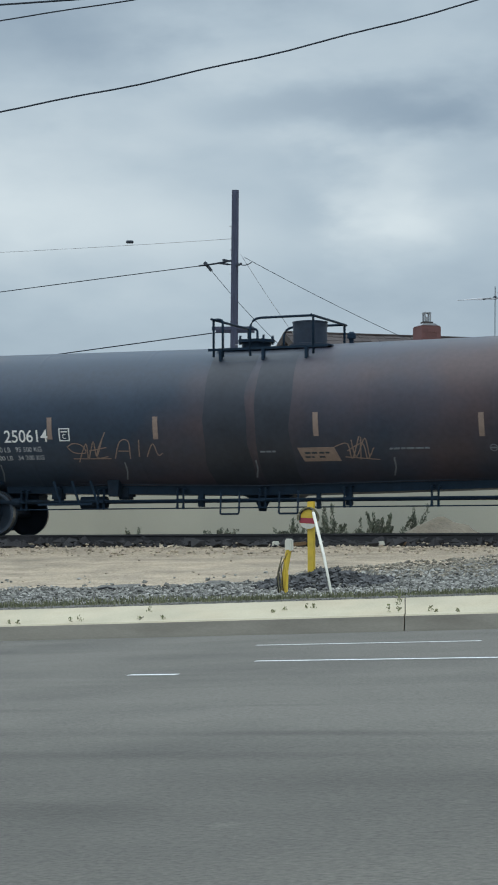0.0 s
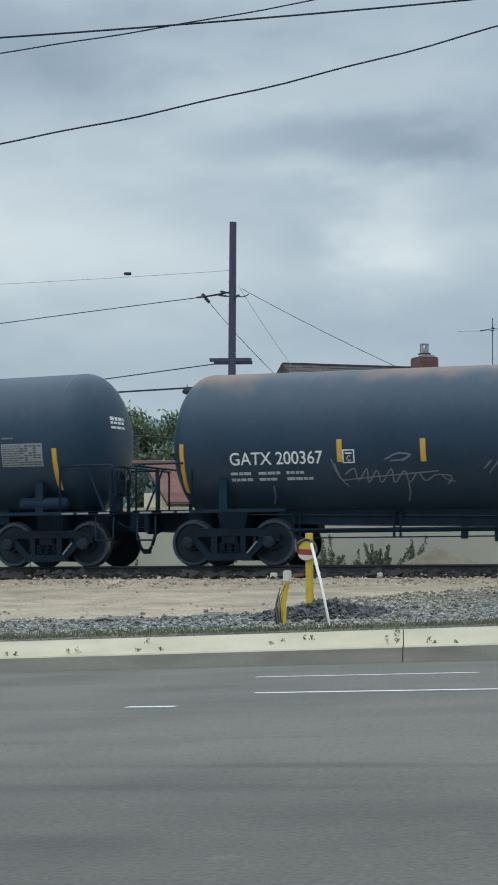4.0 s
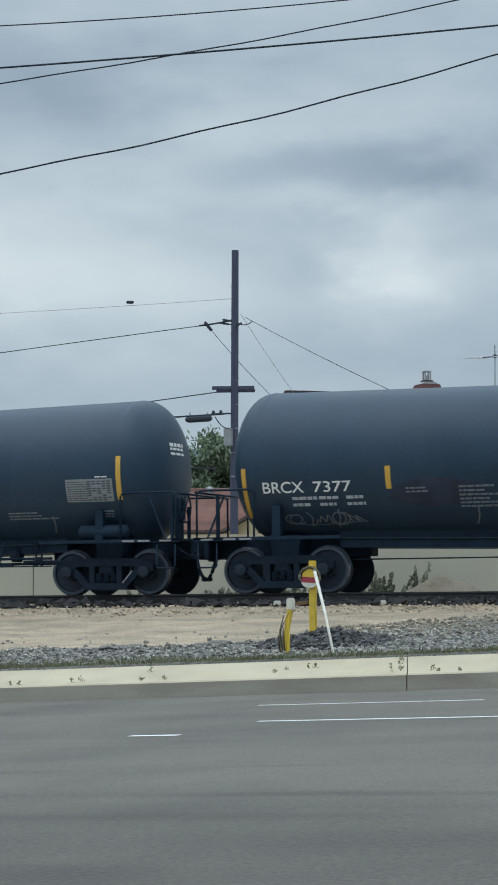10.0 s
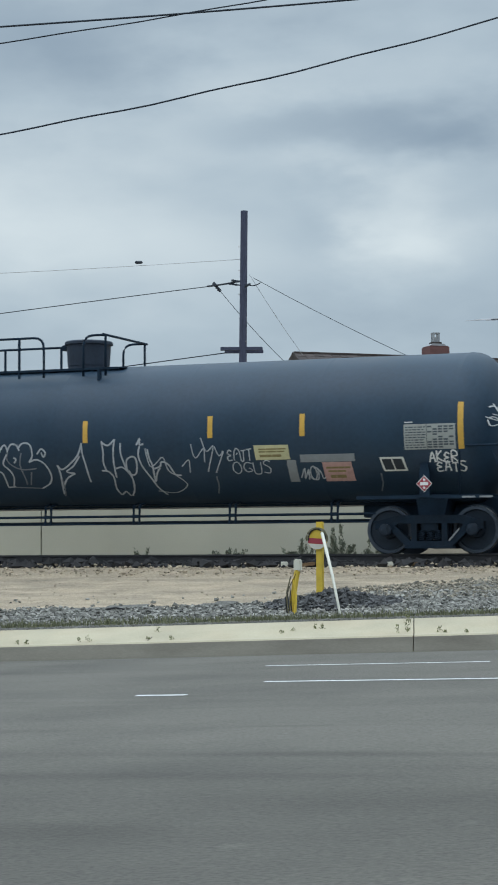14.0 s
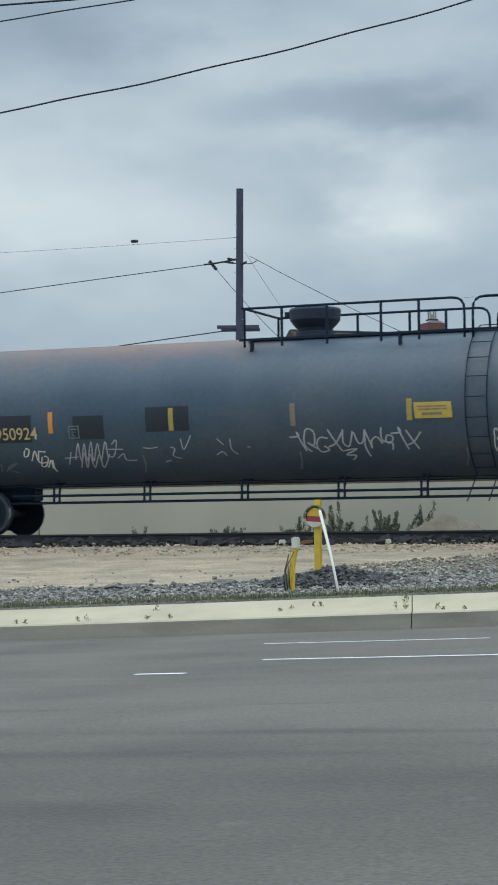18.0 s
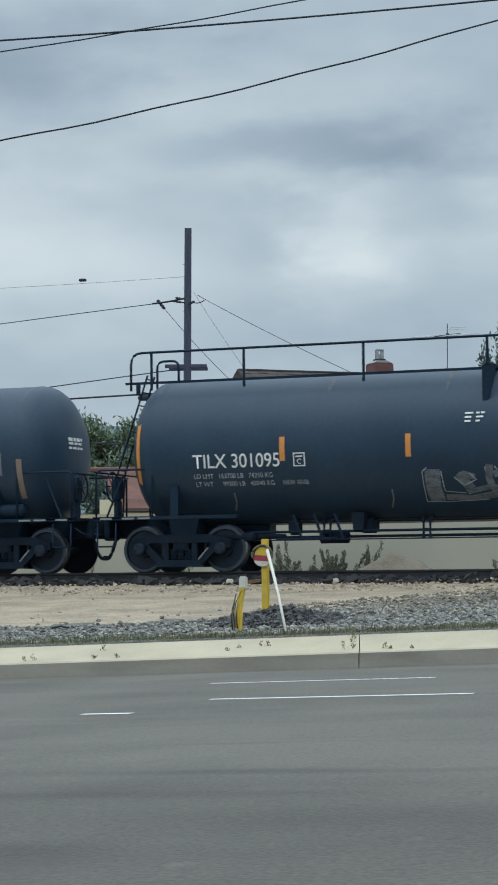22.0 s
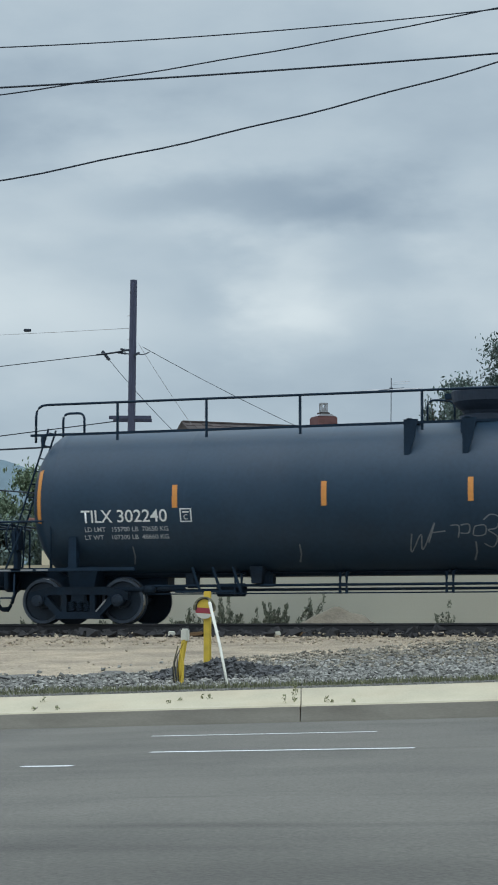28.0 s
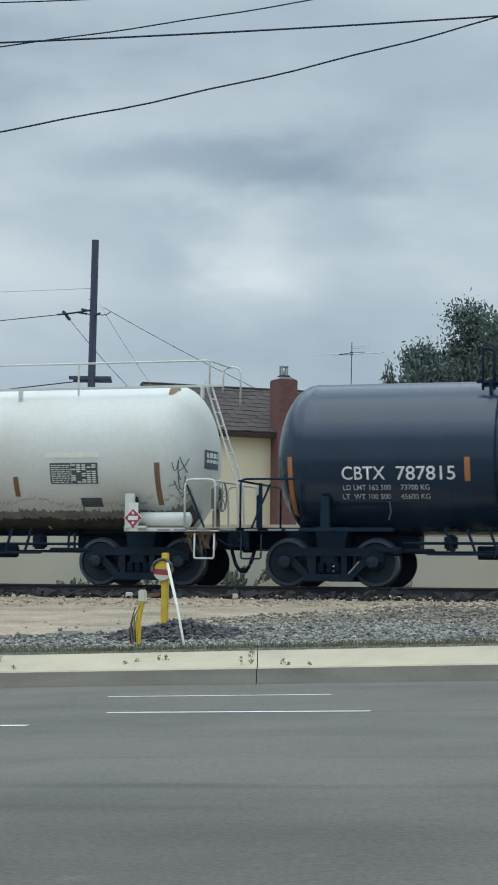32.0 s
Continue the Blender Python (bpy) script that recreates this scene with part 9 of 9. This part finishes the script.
text(C11, "787815", -6.74, -5.61, -0.55, -0.28, "white")
text(C11, "LD LMT 162 500     73700 KG", -7.78, -6.11, -0.75, -0.64, "chalk")
text(C11, "LT  WT 100 500     45600 KG", -7.80, -6.11, -0.95, -0.83, "chalk")
text(C11, "ODORIZED", 6.09, 6.76, -0.46, -0.33, "white")
text(C11, "LIQUEFIED PETROLEUM GAS", 5.32, 7.21, -0.68, -0.53, "white")
sign(C11, 5.85, 6.03, -0.44, -0.28, "rose", "small rose emblem board")
sign(C11, 2.80, 3.50, -0.76, -0.33, "panel_yellow", "bright yellow notice board")
doodle(C11, 4.37, 5.74, -1.28, -0.85, [(0.028, ((0.00, 0.22), (0.07, 0.21), (0.13, 0.59))), (0.028, ((0.24, 0.15), (0.32, 0.94), (0.42, 1.00), (0.36, 0.62), (0.44, 0.23))), (0.028, ((0.46, 0.23), (0.55, 0.93), (0.58, 0.32))), (0.028, ((0.49, 0.56), (0.58, 0.60))), (0.028, ((0.63, 0.82), (0.74, 0.85), (0.67, 0.24), (0.57, 0.13))), (0.028, ((0.88, 0.93), (0.77, 0.59), (0.84, 0.21))), (0.028, ((0.80, 0.63), (0.87, 0.67))), (0.028, ((1.00, 0.92), (0.91, 0.69), (0.99, 0.34), (0.88, 0.00)))], "chalk", "thin pale sprayed word")
doodle(C11, 5.61, 6.51, -1.40, -0.88, [(0.028, ((0.37, 1.00), (0.21, 0.75), (0.33, 0.44), (0.13, 0.15))), (0.028, ((0.42, 0.86), (0.78, 0.91))), (0.028, ((0.61, 0.89), (0.59, 0.35), (0.44, 0.05))), (0.028, ((0.78, 0.84), (0.85, 0.62), (1.00, 0.69))), (0.028, ((0.00, 0.16), (0.38, 0.00)))], "chalk", "thin pale sprayed word")
bars(C11, 6.17, 7.13, -0.92, -0.79, 2, "dim", 2)
stripe(C11, 2.22, -0.59, -0.14, "rust_tape")
wash(C11, -0.09, 2.26, -1.44, -0.70, "red_smear", 21, "paint_smear", "dull red shadow behind graffiti")
doodle(C11, -0.23, 2.65, -1.38, -0.67, [(0.16, ((0.00, 0.56), (0.09, 0.71), (0.21, 0.62))), (0.19, ((0.15, 0.94), (0.12, 0.52), (0.06, 0.12))), (0.19, ((0.23, 0.99), (0.23, 0.65), (0.17, 0.14))), (0.18, ((0.38, 1.00), (0.30, 0.88), (0.25, 0.58), (0.25, 0.17), (0.36, 0.32))), (0.13, ((0.26, 0.59), (0.37, 0.72))), (0.19, ((0.35, 0.13), (0.41, 0.63), (0.46, 0.94), (0.49, 0.60), (0.50, 0.15))), (0.13, ((0.39, 0.38), (0.51, 0.49))), (0.18, ((0.54, 0.11), (0.57, 0.57), (0.60, 0.86), (0.67, 0.93), (0.70, 0.77), (0.62, 0.53), (0.66, 0.33), (0.71, 0.10))), (0.15, ((0.76, 0.58), (0.85, 0.62), (0.97, 0.70))), (0.17, ((0.83, 0.96), (0.83, 0.57), (0.82, 0.15), (0.90, 0.08), (1.00, 0.00)))], "gold", "broad yellow sprayed word")
doodle(C11, -0.25, 2.53, -1.29, -0.72, [(0.05, ((0.95, 0.88), (1.00, 0.90))), (0.05, ((0.98, 1.00), (0.98, 0.78))), (0.05, ((0.00, 0.00), (0.04, 0.08)))], "pink", "small pink sprayed dots")
doodle(C11, -0.64, -0.36, -1.49, -0.59, [(0.03, ((0.46, 1.00), (0.70, 0.92), (0.40, 0.84), (0.17, 0.92), (0.46, 1.00))), (0.03, ((0.60, 0.81), (0.82, 0.72), (0.48, 0.63), (0.30, 0.73), (0.60, 0.81))), (0.03, ((0.45, 0.63), (0.64, 0.53), (0.31, 0.43), (0.12, 0.53), (0.45, 0.63))), (0.03, ((0.38, 0.41), (0.60, 0.31), (0.23, 0.18), (0.03, 0.30), (0.38, 0.41))), (0.03, ((0.00, 0.11), (0.56, 0.20), (0.72, 0.00))), (0.03, ((0.10, 0.00), (1.00, 0.15)))], "chalk", "column of small sprayed loops")

tag_word(C11, "BT", -4.49, -4.12, -0.31, -0.04, "pink", 0.04, "pink sprayed letters", 1.0)
doodle(C11, -3.74, -2.45, -1.39, -0.41, [(0.032, ((0.31, 0.94), (0.39, 1.00), (0.53, 0.95), (0.48, 0.85), (0.33, 0.89))), (0.032, ((0.28, 0.81), (0.18, 0.64), (0.13, 0.36), (0.17, 0.22), (0.34, 0.45), (0.34, 0.77))), (0.032, ((0.38, 0.77), (0.48, 0.83), (0.55, 0.72), (0.43, 0.45), (0.39, 0.59))), (0.032, ((0.53, 0.68), (0.63, 0.72), (0.59, 0.49), (0.46, 0.40), (0.62, 0.19), (0.60, 0.00))), (0.032, ((0.68, 0.67), (0.79, 0.76), (0.73, 0.54), (0.65, 0.47))), (0.032, ((0.00, 0.14), (0.23, 0.08))), (0.032, ((0.07, 0.01), (0.23, 0.26))), (0.032, ((0.67, 0.57), (0.84, 0.62))), (0.032, ((0.72, 0.43), (0.83, 0.72))), (0.032, ((0.97, 0.70), (1.00, 0.49), (0.85, 0.27)))], "chalk", "tangled pale sprayed scrawl")
data_panel(C11, 7.46, 8.50, -0.58, -0.09)
bars(C11, 8.14, 8.52, -0.08, -0.04, 1, "white", 1)
placard_up(C11, 7.86, 1.35)
head_print(C11, 0.05, 0.36, 3)
stripe(C12, 4.70, -0.82, -0.40, "brown_tape")
stripe(C12, 7.70, -1.04, -0.14, "brown_tape")
data_panel(C12, 5.45, 6.46, -0.55, -0.13, "slate", "panel_white")
plate(C12, 5.37, 6.48, -0.03, 0.07, "panel_white", "pale_strip")
plate(C12, 6.03, 6.47, -1.07, -0.86, "slate", "slate_plate")
placard_up(C12, 7.23, 1.30, 0.2, holder="panel_white")
tag_word(C12, "yx", 7.96, 8.19, -0.49, -0.05, "slate", 0.014, "unreadable sprayed scrawl", 1.25)
tag_word(C12, "zu", 7.91, 8.16, -0.94, -0.52, "slate", 0.014, "unreadable sprayed scrawl", 1.25)
head_print(C12, -0.15, 0.12, 2, "white", board="slate")
head_print(C1, 0.25, 0.55, 3, "dim")
head_print(C2, 0.25, 0.55, 3, "white")
head_print(C3, 0.25, 0.55, 3, "white")
head_print(C4, 0.25, 0.55, 3, "white")
head_print(C5, 0.25, 0.55, 3, "white")
head_print(C7, 0.25, 0.55, 3, "dim")
wash(C1, -1.0, -0.08, -2.0, 2.2, "spill_brown", 353, "spill_stain", "dark spill stain down the flank", False)
wash(C1, 0.1, 0.85, -2.0, 2.2, "spill_brown", 447, "spill_stain", "dark spill stain down the flank", False)
wash(C3, -0.04, 0.26, -2.0, 2.2, "spill_navy", 415, "spill_stain", "dark spill stain down the flank", False)
wash(C3, 0.47, 0.63, -2.0, 2.2, "spill_navy", 417, "spill_stain", "dark spill stain down the flank", False)
wash(C4, -0.78, -0.48, -2.0, 2.2, "spill_navy", 518, "spill_stain", "dark spill stain down the flank", False)
wash(C4, -0.34, -0.10, -2.0, 2.2, "spill_navy", 521, "spill_stain", "dark spill stain down the flank", False)
wash(C5, 0.37, 0.58, -2.0, 2.2, "spill_navy", 553, "spill_stain", "dark spill stain down the flank", False)
wash(C5, 0.83, 0.94, -2.0, 2.2, "spill_navy", 557, "spill_stain", "dark spill stain down the flank", False)
wash(C4, -4.5, -2.6, -1.0, -0.4, "red_smear", 1, "paint_smear", "faded red paint smear")
wash(C4, -1.96, -0.52, -0.75, -0.1, "red_smear", 2, "paint_smear", "faded red paint smear")
wash(C4, 7.57, 7.91, -0.02, 0.32, "red_smear", 3, "paint_smear", "faded red paint smear")
wash(C2, -0.88, -0.52, -0.1, 2.05, "grime", 4)
wash(C2, 1.46, 1.8, 0.75, 1.9, "grime", 5)
wash(C2, 1.8, 2.2, 1.45, 2.1, "grime", 35)
wash(C2, -0.3, 0.1, 0.7, 1.9, "grime", 36)
wash(C2, 6.47, 7.16, -1.98, -1.43, "chalk", 31, "paint_smear", "smeared white paint")
wash(C4, -2.16, -2.01, 1.1, 1.9, "grime", 6)
wash(C4, -1.76, -1.66, 1.2, 1.9, "grime", 7)
wash(C5, 1.96, 2.06, 0.9, 2.0, "grime", 8)
wash(C5, 2.68, 2.76, 1.0, 1.9, "grime", 9)
wash(C8, -2.14, -2.06, 1.0, 1.9, "grime", 10)
wash(C8, -4.53, -4.43, 1.1, 1.9, "grime", 11)
rusty_rigging(C12, 8.52)
# bands darken downwards: dirt, and the underside's shade painted in
belly_grime_shade(C12, -2.0, 8.2, -0.95, 0.2, "dirt_shade_thin", 41, 0.004)
belly_grime_shade(C12, -2.0, 8.17, -1.18, 0.16, "dirt_shade_mid", 43, 0.006)
belly_grime_shade(C12, -2.0, 8.15, -1.4, 0.14, "dirt_shade_black", 44, 0.008)
part("jacking_bracket", box(B(), 7.04, 7.24, -1.47, -1.4, 1.1, 1.78, 0.015), M["cream"], C12, "white-painted bracket")
part("bracket_foot", box(B(), 7.04, 7.5, -1.5, -1.38, 1.1, 1.15, 0.01), M["cream"], C12)
wash(C12, 7.64, 7.82, 1.5, 2.0, "rust", 12, "rust_stain", "rust stain at the shoulder")


# ---- motion ----
SHIFT = [
    -78.02, -75.11, -72.20, -69.47, -66.53, -63.38, -60.43, -57.66, -54.62, -51.58, -48.54, -45.50,
    -42.71, -39.71, -36.69, -33.46, -30.42, -27.60, -24.56, -21.52, -18.46, -15.20, -12.34, -9.28,
    -6.18, -3.10, 0.00, 3.07, 6.18, 9.29, 12.39, 15.51, 18.65, 21.79, 24.95, 28.10,
    31.26, 34.42, 37.60, 40.79, 43.98, 47.18, 50.38, 53.58, 56.79, 59.80, 63.24, 66.48,
    69.72, 72.96, 76.00, 79.48, 82.77, 86.06, 89.34, 92.64, 95.93, 99.24, 102.54, 105.82,
    108.89, 112.41, 115.72, 119.03, 122.14,
]


def shift(t):
    return float(np.interp(t, [0.5 * i for i in range(len(SHIFT))], SHIFT))


def motions():
    for car in (C1, C2, C3, C4, C5, C6, C7, C8, C9, C10, C11, C12):
        walk(car, [(0.5 * i, pose(car["uc"] + s, MID_Y, RAIL_Z)) for i, s in enumerate(SHIFT)])
    for w, s in WHEELS:
        walk(w, [(0.1 * k, pose(s, 0, 0.457, 0, math.degrees(shift(0.1 * k) / 0.457) % 360, 0)) for k in range(321)])


motions()
